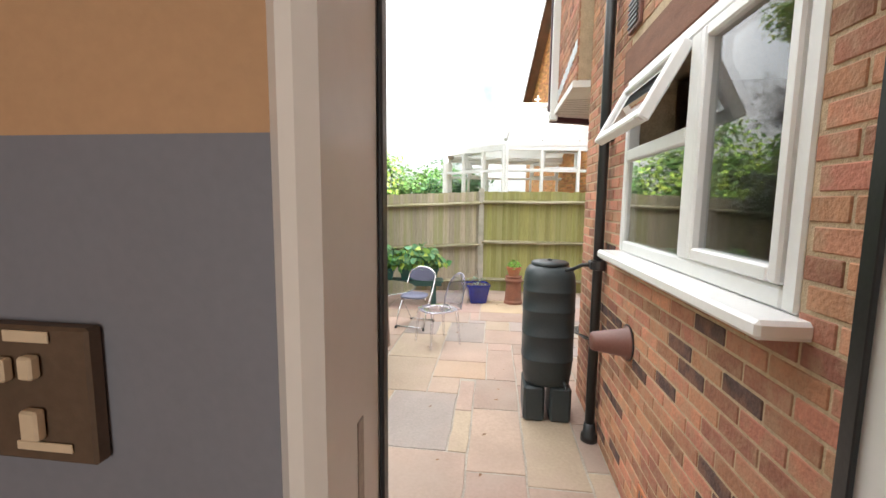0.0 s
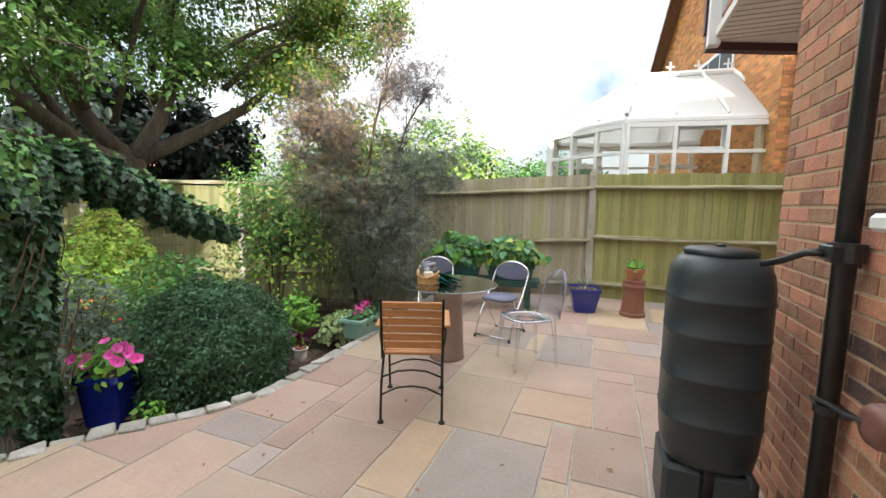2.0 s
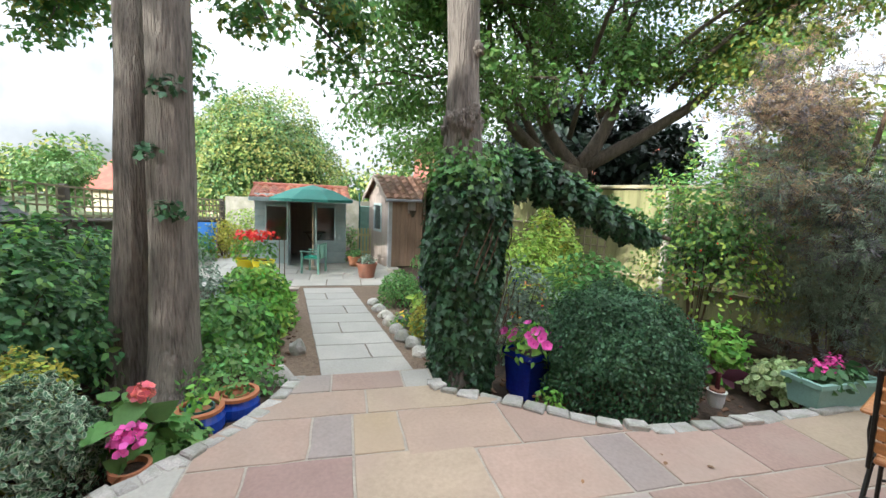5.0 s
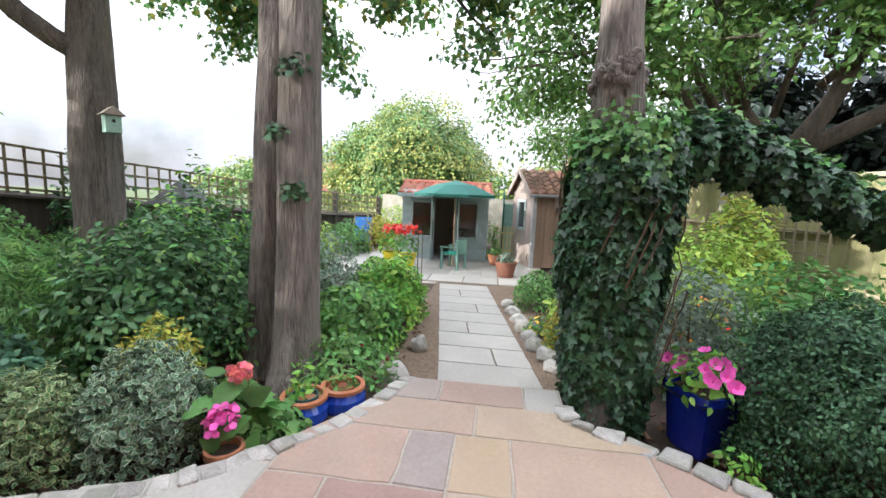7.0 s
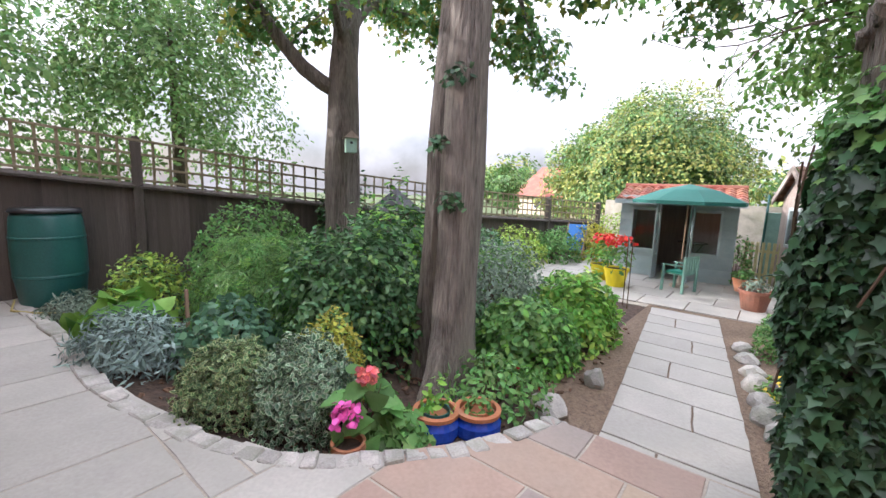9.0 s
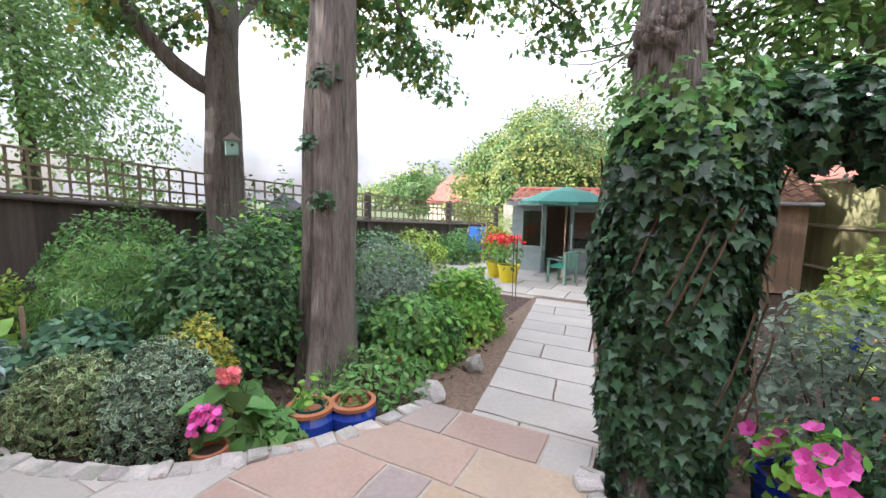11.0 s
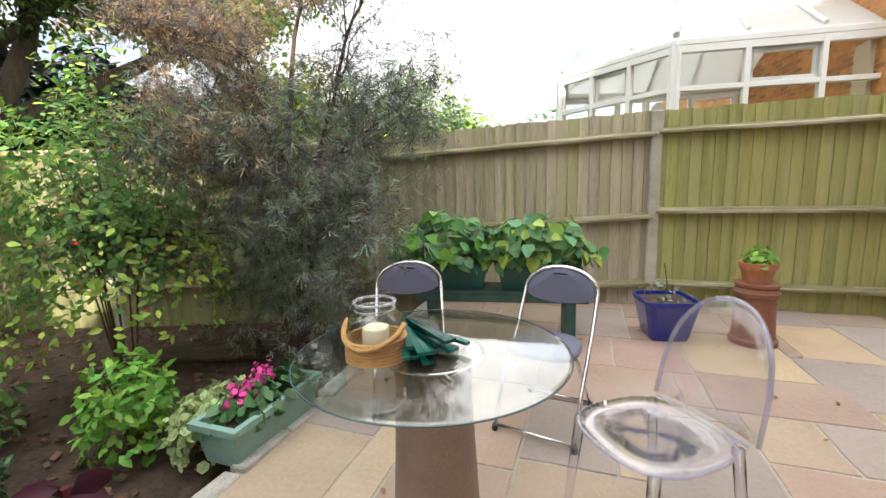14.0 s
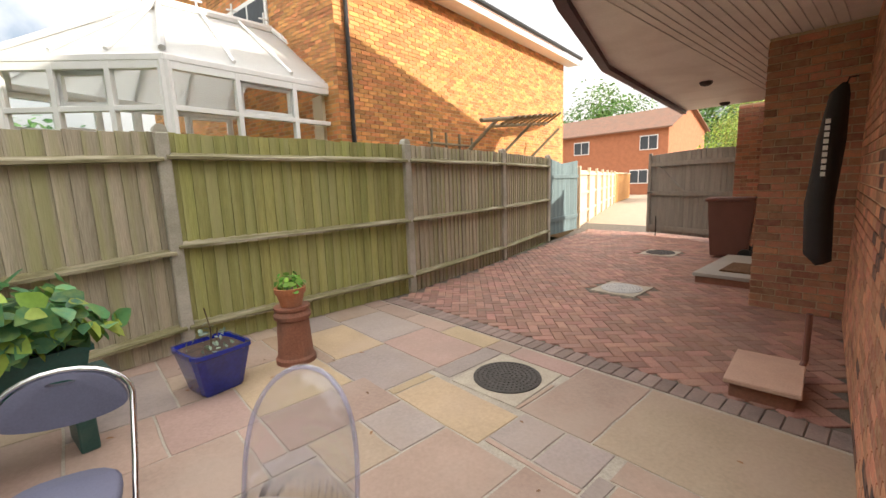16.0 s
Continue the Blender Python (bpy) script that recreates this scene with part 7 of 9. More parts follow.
sw = part("window", Build().box(-1.03, -0.04, 0.82, -0.97, 0.0, 1.53, 0.004).box(-0.53, -0.04, 0.82, -0.47, 0.0, 1.53, 0.004).box(-0.969, -0.04, 0.82, -0.531, 0.0, 0.88, 0.004).box(-0.969, -0.04, 1.47, -0.531, 0.0, 1.53, 0.004), DUCK, shed)
part("pane", B(-0.97, -0.015, 0.88, -0.53, -0.007, 1.47, 0), GLASS, sw)
rf = Build()
pantile_roof(rf, 0, DD_ + 0.3, 0, 0, 0.85, 0.56, 0.2, 6)
me = rf.mesh("tiled_roof", TILEB)
for rot, mx in ((90, 0.14), (-90, -LW - 0.14)):
    o = part("tiled_roof", me if rot == 90 else pantile_roof(Build(), 0, DD_ + 0.3, 0, 0, 0.85, 0.56, 0.2, 6).mesh("tiled_roof", TILEB), TILEB, shed)
    o.matrix_local = pose(mx, -0.15 if rot == 90 else DD_ + 0.15, HH - 0.08, 0, 0, rot)
for s_ in (0, 1):
    b = Build()
    xa = 0.14 if s_ == 0 else -LW - 0.14
    b.add([(xa, -0.165, HH - 0.16), (-LW / 2, -0.165, HH + 0.42), (-LW / 2, -0.165, HH + 0.54), (xa, -0.165, HH - 0.04), (xa, -0.14, HH - 0.16), (-LW / 2, -0.14, HH + 0.42), (-LW / 2, -0.14, HH + 0.54), (xa, -0.14, HH - 0.04)],
          [(0, 1, 2, 3), (7, 6, 5, 4), (0, 4, 5, 1), (3, 2, 6, 7), (0, 3, 7, 4), (1, 5, 6, 2)])
    part("bargeboard", b, SHEDG, shed)
part("gutter", Build().tube([(0.17, -0.15, HH - 0.1), (0.17, DD_ + 0.1, HH - 0.1)], 0.035, 8), material("grey_pvc", (0.3, 0.31, 0.33)), shed)
bf = thing("wall_planter", "small dark wooden bird feeder fixed to the shed wall", "bird feeder", at=pose(-10.08, 3.05, 1.12, 0, 0, 105))
part("back_board", B(-0.1, -0.015, -0.05, 0.1, 0.0, 0.22, 0.003), SHEDG, bf)
part("cone", Build().lathe([(0.02, -0.14), (0.08, 0.0), (0.09, 0.02)], 10, m=pose(0, -0.08, 0)), BARKD, bf)
gh = thing("greenhouse", "small green-framed greenhouse behind a slatted fence", "greenhouse", at=pose(-12.0, 1.9, G, 0, 0, 0))
for x in (0.0, 0.55, 1.1):
    part("frame_bar", Build().tube([(0, x, 0), (0, x, 1.4), (-0.2, x, 1.75)], 0.025, 6), GREENP, gh)
part("glazing", B(-0.6, 0, 0.02, -0.03, 1.1, 1.4, 0), material("green_haze_glass", (0.25, 0.42, 0.36), rough=0.2, trans=0.2), gh)
pf = thing("picket_fence", "low pale slatted fence beside the summer house", "fence", at=pose(-11.2, 1.65, G, 0, 0, 90))
for k in range(9):
    part("slat", B(k * 0.085, 0, 0.03, k * 0.085 + 0.05, 0.015, 0.85, 0.003), material("pale_slat", (0.45, 0.42, 0.22), rough=0.8), pf)
for z in (0.2, 0.65):
    part("rail", B(0, 0.016, z, 0.75, 0.04, z + 0.05, 0.003), material("pale_slat", (0.45, 0.42, 0.22)), pf)


def pot(name, label, x, y, z, rings, mat, cat="plant pot", soil=True, seg=24, square=False, yaw=0):
    ob = thing(name, label, cat, at=pose(x, y, z, 0, 0, yaw))
    r, h = rings[-1]
    inner = [(r - 0.018, h), (r - 0.025, h - 0.03)]
    if square:
        part("body", soft_square(Build(), rings + inner, 32, 9), mat, ob)
    else:
        part("body", Build().lathe(rings + inner, seg), mat, ob, smooth=False)
    if soil:
        part("compost", (soft_square(Build(), [(r - 0.026, h - 0.06), (r - 0.026, h - 0.028)], 24, 9) if square else Build().lathe([(r - 0.026, h - 0.06), (r - 0.026, h - 0.028)], seg)), SOIL, ob)
    return ob


def plant_in(ob, z, rx, h, n, size, shape, mat, nm="leaves", **k):
    p, d = dome_points(n, rx, rx, h, z, k.get("lump", 0.35), 2.6, k.get("deep", 0.6), z + rx)
    return leaves(nm, p, d, size, shape, mat, ob, k.get("droop", 0.3))


# ---- planting, left bed ----
L_VCEN = leafmat("variegated_leaf_centre", (0.09, 0.17, 0.05), trans=0.15)
shrub("variegated_shrub", "rounded shrub with cream-edged green leaves", -2.40, -0.50, -0.18, 0.31, 0.31, 0.56, 4600, 0.037, OVATE, leafmat("cream_margin_leaf", (0.44, 0.46, 0.20)), droop=-0.5, centre=L_VCEN)
shrub("variegated_shrub", "rounded shrub with grey-green white-edged leaves", -2.66, -0.06, -0.18, 0.31, 0.31, 0.63, 4600, 0.040, OVATE, leafmat("white_margin_leaf", (0.46, 0.50, 0.30)), droop=-0.5, centre=leafmat("grey_leaf_centre", (0.08, 0.16, 0.065), trans=0.15))
shrub("golden_shrub", "small shrub with golden yellow tips", -2.95, -0.25, -0.2, 0.25, 0.25, 0.70, 2000, 0.036, OVATE, L_GOLD, extra=((0.4, 0.036, OVATE, L_LIME, "lime_leaves", 0.97),))
hy = shrub("hydrangea", "low hydrangea with broad leaves and pink flower heads", -2.76, 0.36, -0.2, 0.19, 0.19, 0.5, 80, 0.135, HEART, L_MID, nstem=5)
for (x, y, z, r, m) in ((0.17, 0.06, 0.40, 0.07, PINK), (0.05, 0.08, 0.57, 0.042, leafmat("coral_petal", (0.8, 0.2, 0.16)))):
    p, d = dome_points(130, r, r, r * 1.6, z - r, 0.15)
    leaves("flower_head", p + np.array([x, y, 0]), d, 0.035, PETAL, m, hy)
hpot = pot("terracotta_pot", "small terracotta pot half hidden by hydrangea leaves", -2.60, 0.42, -0.16, [(0.06, 0), (0.085, 0.13), (0.095, 0.132), (0.095, 0.17)], TERRA)
shrub("geranium", "low mound of lobed green geranium leaves", -2.92, 0.50, -0.2, 0.2, 0.2, 0.26, 300, 0.075, IVY, L_MID)
for i, (x, y) in enumerate(((-3.14, 0.58), (-3.33, 0.76))):
    pb = pot("blue_pot", "round blue glazed pot with a bare clay rim", x, y, -0.2, [(0.09, 0.0), (0.125, 0.03), (0.15, 0.1), (0.15, 0.16), (0.125, 0.205)], BLUE2)
    part("rim", Build().lathe([(0.127, 0.205), (0.145, 0.21), (0.145, 0.232), (0.115, 0.235), (0.112, 0.2)], 24), TERRA, pb)
    part("inner_pot", Build().lathe([(0.08, 0.15), (0.09, 0.235), (0.08, 0.235), (0.076, 0.2)], 20), GREENP if i == 0 else TERRA, pb)
    plant_in(pb, 0.2, 0.09, 0.22 if i == 0 else 0.14, 70, 0.05, OVATE, L_BRIGHT if i == 0 else L_MID)
shrub("rose_bush", "low leafy rose with a red bloom", -3.72, 0.62, -0.22, 0.36, 0.4, 0.42, 900, 0.055, OVATE, L_MID, extra=((0.006, 0.045, PETAL, REDP, "bloom", 1.0),))
shrub("laurel_shrub", "large dark glossy-leaved shrub", -3.75, -0.95, -0.22, 0.62, 0.7, 1.25, 4600, 0.068, OVATE, L_DARK, lump=0.35, deep=0.6, extra=((0.22, 0.07, OVATE, L_MID, "young_leaves", 1.05),))
shrub("laurel_shrub", "large dark shrub with lighter young tips", -4.6, -1.25, -0.22, 0.7, 0.7, 1.4, 3800, 0.075, OVATE, L_DARK, lump=0.35, deep=0.6, extra=((0.4, 0.08, OVATE, L_BRIGHT, "young_leaves", 1.04),))
shrub("feathery_maple", "light green fine-leaved mounded maple", -3.35, -1.95, -0.22, 0.62, 0.66, 1.12, 2600, 0.10, LACE, L_MID, droop=0.8, extra=((0.4, 0.10, LACE, L_BRIGHT, "light_leaves", 1.02),))
hedge = shrub("hedge_shrub", "dense clipped mid-green hedge shrub by the dark fence", -3.9, -3.15, -0.22, 0.85, 0.45, 1.35, 4200, 0.06, OVATE, L_MID, lump=0.1)
shrub("silver_artemisia", "silvery feathery perennial spilling over the edging", -2.22, -1.85, -0.2, 0.36, 0.5, 0.5, 2300, 0.09, NARROW, L_SILVER, droop=0.1, lump=0.4)
shrub("columbine", "blue-green ferny perennial with rounded leaflets", -2.75, -1.35, -0.2, 0.4, 0.4, 0.6, 1300, 0.06, ROUND, leafmat("blue_green_leaf", (0.11, 0.21, 0.10)))
shrub("rhubarb", "broad pale green leaves by the edging", -2.35, -2.75, -0.2, 0.34, 0.34, 0.45, 60, 0.24, HEART, L_BRIGHT)
shrub("lavender", "low grey-green lavender mound", -2.15, -3.35, -0.2, 0.35, 0.35, 0.4, 1600, 0.07, NARROW, L_GREY)
shrub("euonymus", "shrub with small yellow-green leaves by the dark fence", -2.75, -3.35, -0.2, 0.4, 0.35, 0.75, 1300, 0.06, OVATE, L_LIME, extra=((0.6, 0.06, OVATE, L_MID, "dark_leaves", 0.97),))
shrub("dark_fence_shrub", "dark evergreen shrub climbing at the fence", -5.4, -3.3, -0.22, 0.45, 0.4, 2.0, 1600, 0.08, OVATE, L_DARK)
stake = thing("wooden_stake", "bare wooden garden stake in the soil", "stake", at=pose(-2.55, -1.62, -0.2))
part("shaft", B(-0.012, -0.012, 0, 0.012, 0.012, 0.68, 0.002), SHEDW, stake)
shrub("skimmia", "low spreading shrub with bright whorled leaves along the path", -4.75, 0.35, G, 0.5, 0.45, 0.62, 2600, 0.078, OVATE, L_MID, spread=0.9, droop=-0.6, extra=((0.3, 0.078, OVATE, L_BRIGHT, "young_leaves", 1.03),))
shrub("skimmia", "low spreading shrub with bright lime leaves along the path", -5.7, 0.42, G, 0.6, 0.45, 0.75, 2800, 0.078, OVATE, L_BRIGHT, spread=0.9, droop=-0.6, extra=((0.35, 0.078, OVATE, L_LIME, "young_leaves", 1.03),))
shrub("cotoneaster", "grey-leaved arching shrub with tiny pale flowers", -5.35, -0.35, G, 0.6, 0.6, 1.1, 3000, 0.05, OVATE, L_GREY, droop=0.7, extra=((0.1, 0.02, PETAL, L_SILVER, "pale_flowers", 1.02),))
shrub("dark_low_shrub", "dark green low shrub beneath the twin tree", -4.6, -0.35, G, 0.4, 0.4, 0.55, 1100, 0.07, OVATE, L_DARK)
for i, (x, y, r, hh) in enumerate(((-6.9, -1.4, 0.6, 0.8), (-7.6, -2.2, 0.7, 1.0), (-9.2, -2.3, 0.7, 0.9), (-10.6, -2.0, 0.6, 0.8), (-6.6, -2.8, 0.7, 1.1), (-11.7, -1.5, 0.5, 0.9))):
    shrub("border_shrub", "leafy border shrub before the trellis fence", x, y, G, r, r, hh, 1500, 0.08, OVATE, (L_MID, L_DARK, L_LIME, L_MID, L_BRIGHT, L_GOLD)[i])
feeder = thing("bird_table", "grey wooden bird table with a pitched roof on a post", "bird table", at=pose(-5.18, -1.88, G - 0.1))
part("post", Build().tube([(0, 0, 0), (0, 0, 1.15)], 0.035, 8), SHEDG, feeder)
part("tray", B(-0.2, -0.2, 1.15, 0.2, 0.2, 1.18, 0.004), SHEDG, feeder)
part("roof", Build().add([(-0.26, -0.26, 1.42), (0.26, -0.26, 1.42), (0.26, 0.26, 1.42), (-0.26, 0.26, 1.42), (0, 0, 1.72)], [(3, 2, 1, 0), (0, 1, 4), (1, 2, 4), (2, 3, 4), (3, 0, 4)]), material("slate_grey", (0.10, 0.10, 0.11), rough=0.7), feeder)
for sx in (-1, 1):
    for sy in (-1, 1):
        part("upright", B(sx * 0.18 - 0.015, sy * 0.18 - 0.015, 1.181, sx * 0.18 + 0.015, sy * 0.18 + 0.015, 1.42, 0.002), SHEDG, feeder)


def rock(name, label, x, y, z, r, sq, mat=KERB):
    bm = bmesh.new()
    bmesh.ops.create_icosphere(bm, subdivisions=2, radius=r)
    for v in bm.verts:
        v.co *= 1 + 0.35 * noise.noise(v.co * (1.4 / r) + Vector((x, y, 0)))
        v.co.z *= sq
    me = bpy.data.meshes.new(name)
    bm.to_mesh(me)
    bm.free()
    me.materials.append(mat)
    o = new(name, me)
    o.matrix_world = pose(x, y, z + r * sq * 0.6)
    return tagged(o, label, "stone", "garden stones")


for x, y, r, sq in ((-4.02, 0.92, 0.14, 0.8), (-3.8, 1.1, 0.12, 0.6), (-4.72, 1.02, 0.09, 1.2), (-3.62, 1.02, 0.14, 0.5), (-3.3, 0.98, 0.13, 0.45), (-4.5, 2.3, 0.1, 0.8), (-4.75, 2.26, 0.1, 0.9), (-5.0, 2.18, 0.11, 0.8), (-5.3, 2.14, 0.1, 0.8), (-5.6, 2.1, 0.11, 0.9), (-5.95, 2.06, 0.1, 0.8), (-6.3, 2.0, 0.1, 0.8), (-6.65, 1.95, 0.1, 0.8), (-4.35, 2.5, 0.1, 0.7)):
    rock("garden_stone", "rough grey rockery stone at the bed's edge", x, y, -0.26, r, sq)

# ---- planting, right bed ----
shrub("box_ball", "clipped round dark green box ball", -6.65, 2.35, G, 0.33, 0.33, 0.55, 2200, 0.045, OVATE, L_MID, lump=0.06)
shrub("golden_euonymus", "golden variegated shrub by the path", -4.95, 2.55, G, 0.3, 0.3, 0.5, 1500, 0.05, OVATE, L_GOLD, extra=((0.4, 0.05, OVATE, L_MID, "green_leaves", 0.96),))
shrub("lime_shrub", "lime-green leafy perennial by the path", -5.5, 2.65, G, 0.3, 0.3, 0.55, 500, 0.09, OVATE, L_LIME)
shrub("pansy_patch", "low patch of yellow and purple pansies", -5.5, 2.3, G, 0.25, 0.2, 0.2, 300, 0.05, OVATE, L_MID, nstem=0, extra=((0.15, 0.06, PETAL, YELP, "yellow_blooms", 1.05), (0.1, 0.06, PETAL, L_PURP, "purple_blooms", 1.05)))
db_ = shrub("evergreen_dome", "large dense dark green dome-shaped shrub", -3.22, 3.72, -0.2, 0.66, 0.62, 1.0, 42000, 0.027, OVATE, leafmat("evergreen_leaf", (0.05, 0.115, 0.04), trans=0.15, island=0.55), droop=0.6, lump=0.16, deep=0.35, freq=3.5)
shrub("grey_olearia", "grey-green small-leaved shrub behind the dome", -4.35, 3.35, G, 0.42, 0.42, 1.05, 2300, 0.055, OVATE, L_GREY, lump=0.35)
shrub("hypericum", "tall shrub with light green leaves and red berries", -4.3, 5.6, G, 0.66, 0.66, 2.4, 4200, 0.056, OVATE, L_MID, lump=0.5, flat=0.3, deep=0.8, nstem=11, lift=0.75, extra=((0.3, 0.062, OVATE, L_LIME, "lime_leaves", 1.05), (0.045, 0.02, PETAL, REDP, "berries", 1.0)))
shrub("leafy_mid_shrub", "mid-green leafy shrub below the arch", -4.6, 4.4, G, 0.6, 0.6, 1.1, 2200, 0.075, OVATE, L_MID)
shrub("sunlit_shrub", "sunlit lime-green shrub behind the arch", -6.3, 4.3, G, 0.7, 0.6, 1.25, 1900, 0.085, OVATE, L_LIME)
shrub("sunlit_shrub", "sunlit golden climber on the trellis behind the arch", -7.2, 5.2, G, 0.8, 0.5, 1.7, 2000, 0.09, OVATE, L_LIME, extra=((0.4, 0.09, OVATE, L_GOLD, "gold_leaves", 1.0),))
shrub("orange_flowers", "low clump with orange flowers in sun", -5.6, 4.1, G, 0.3, 0.3, 0.55, 450, 0.06, OVATE, L_LIME, extra=((0.2, 0.06, PETAL, leafmat("orange_petal", (0.8, 0.22, 0.05)), "blooms", 1.03),))
lat = thing("lattice_fence", "weathered lattice trellis fence behind the arch", "trellis", at=pose(-8.6, 5.35, G, 0, 0, 20))
for k in range(14):
    part("lath", B(k * 0.15, 0, 0.3, k * 0.15 + 0.03, 0.012, 1.5, 0.002), TRELL, lat)
for k in range(8):
    part("lath", B(0, 0.013, 0.35 + k * 0.15, 2.0, 0.025, 0.38 + k * 0.15, 0.002), TRELL, lat)
bj = pot("blue_jar", "tall blue glazed jar on the bed", -6.05, 4.12, G, [(0.12, 0), (0.19, 0.12), (0.215, 0.3), (0.19, 0.44), (0.14, 0.5), (0.15, 0.55)], BLUE2)
plant_in(bj, 0.53, 0.2, 0.34, 110, 0.09, OVATE, L_MID)
bp3 = pot("blue_pot", "blue glazed pot with a leafy plant by the shed", -7.9, 3.05, G, [(0.13, 0), (0.17, 0.2), (0.17, 0.3)], BLUE2)
plant_in(bp3, 0.28, 0.3, 0.4, 260, 0.08, OVATE, L_MID)
pet = pot("petunia_pot", "square cobalt blue glazed pot of pink petunias", -3.42, 3.03, -0.2, [(0.12, 0), (0.13, 0.03), (0.155, 0.34), (0.17, 0.36), (0.17, 0.41)], BLUE, square=True, yaw=25)
plant_in(pet, 0.36, 0.22, 0.26, 260, 0.06, OVATE, L_BRIGHT)
fp, fo = [], []
pr = random.Random(4)
for k in range(20):
    a, r = pr.uniform(0, 6.28), pr.uniform(0.05, 0.31)
    c = Vector((r * math.cos(a) + 0.05, r * math.sin(a) - 0.02, 0.62 - 0.35 * r + pr.uniform(-0.05, 0.04)))
    nrm = Vector((math.cos(a) + 0.9, math.sin(a) - 0.5, 0.9)).normalized()
    t1 = nrm.orthogonal().normalized()
    t2 = nrm.cross(t1)
    fb_ = Build()
    ring = [c + (t1 * math.cos(2 * math.pi * i / 10) + t2 * math.sin(2 * math.pi * i / 10)) * (0.041 if i % 2 else 0.034) + nrm * (0.012 if i % 2 else 0.006) for i in range(10)]
    fb_.add([c - nrm * 0.012] + ring, [(0, 1 + i, 1 + (i + 1) % 10) for i in range(10)])
    fl_ = part("petunia", fb_, PINK, pet)
    part("flower_eye", Build().add([c - nrm * 0.003 + (t1 * math.cos(math.pi * i / 3) + t2 * math.sin(math.pi * i / 3)) * 0.012 for i in range(6)], [tuple(range(6))]), CERISE, fl_)
shrub("fuchsia_clump", "dark twiggy perennial with red buds", -3.75, 3.45, -0.2, 0.3, 0.3, 0.7, 500, 0.06, OVATE, L_DARK, extra=((0.05, 0.03, PETAL, REDP, "buds", 1.0),))
shrub("small_weed", "small light green seedling by the edging", -2.98, 3.02, -0.08, 0.1, 0.1, 0.12, 60, 0.05, OVATE, L_BRIGHT, nstem=0)
shrub("bright_hydrangea", "low bright green leafy shrub beside the dome", -3.42, 5.05, -0.2, 0.26, 0.26, 0.58, 620, 0.072, OVATE, L_BRIGHT)
shrub("white_variegated_plant", "low mound of white-edged pale green leaves", -2.93, 5.22, -0.14, 0.25, 0.27, 0.3, 720, 0.06, ROUND, leafmat("cream_leaf", (0.48, 0.52, 0.22), spot=(0.16, 0.26, 0.07), spot_amt=0.8, spot_scale=50))
wp = pot("small_white_pot", "small ribbed white pot with a burgundy-leaved plant", -2.86, 4.43, -0.13, [(0.05, 0), (0.056, 0.03), (0.06, 0.034), (0.064, 0.1), (0.075, 0.13)], UPVC, seg=18)
part("inner_pot", Build().lathe([(0.05, 0.1), (0.058, 0.145), (0.05, 0.145)], 16), TERRAD, wp)
part("stem", Build().tube([(0, 0, 0.1), (0.0, 0.0, 0.28)], 0.018, 6), material("burgundy_stem", (0.10, 0.015, 0.02)), wp)
leaves("leaves", np.array([[0, 0, 0.27], [0.02, 0, 0.25], [-0.02, 0, 0.28], [0, 0.02, 0.24]]), np.array([[1, 0.3, 0.4], [-0.5, 1, 0.4], [0.2, -1, 0.5], [-1, -0.2, 0.3]]), 0.17, OVATE, L_BURG, wp)
log = thing("cut_log", "old cut log lying on the soil", "log", at=pose(-4.1, 6.2, -0.12, 0, 90, 25))
part("bark", Build().tube([(0, 0, -0.4), (0, 0, 0), (0, 0, 0.4)], 0.09, 12, 0.15), BARKD, log)
# purple cut-leaf maple
random.seed(14)
mp_ = tree("lace_leaf_maple", "tall purple cut-leaf maple with feathery foliage", pose(-3.55, 6.75, -0.25),
           [([(0, 0, 0), (0.02, 0, 0.5), (0, 0.05, 1.0), (-0.05, 0.05, 1.8)], [0.055, 0.05, 0.045, 0.03]), ([(0.1, -0.1, 0), (0.2, -0.1, 0.6), (0.3, -0.15, 1.2)], [0.035, 0.03, 0.02]), ([(-0.12, 0, 0), (-0.3, 0.0, 0.7), (-0.5, 0.1, 1.4)], [0.035, 0.03, 0.02])],
           [((0, 0, 1.0), (0.55, 0.0, 2.4), (0.1, 0, 0.2), 0.03, 0.012), ((0, 0, 1.4), (-0.6, -0.1, 2.9), (0, 0, 0.2), 0.03, 0.012), ((-0.05, 0, 1.7), (0.25, 0.2, 3.5), (0, 0, 0.2), 0.03, 0.012), ((0.2, -0.1, 0.6), (0.75, -0.5, 1.3), (0, 0, 0.2), 0.02, 0.01), ((-0.3, 0, 0.7), (-0.75, -0.5, 1.2), (0, 0, 0.2), 0.02, 0.01),
            ((0, 0, 0.8), (0.15, -0.7, 1.7), (0, 0, 0.2), 0.02, 0.01), ((0.3, -0.1, 1.2), (0.85, -0.1, 2.0), (0, 0, 0.2), 0.02, 0.01), ((-0.4, 0.1, 1.3), (-0.9, 0.1, 2.2), (0, 0, 0.2), 0.02, 0.01), ((0, 0, 1.7), (-0.2, -0.4, 2.6), (0, 0, 0.2), 0.02, 0.01), ((0.5, 0, 2.2), (0.9, 0.1, 3.2), (0, 0, 0.2), 0.018, 0.008)],
           2, 0.42, [("purple_leaves", 6, 0.28, 0.085, LACE, L_PURP, None), ("green_leaves", 8, 0.30, 0.085, LACE, L_LACEG, lambda p: p.z < 2.5), ("bronze_leaves", 8, 0.28, 0.08, LACE, L_BRONZ, lambda p: p.z > 1.4 and p.x < 0.5)], bark=TWIG, category="shrub", twig_r=0.01, per_limb=6)
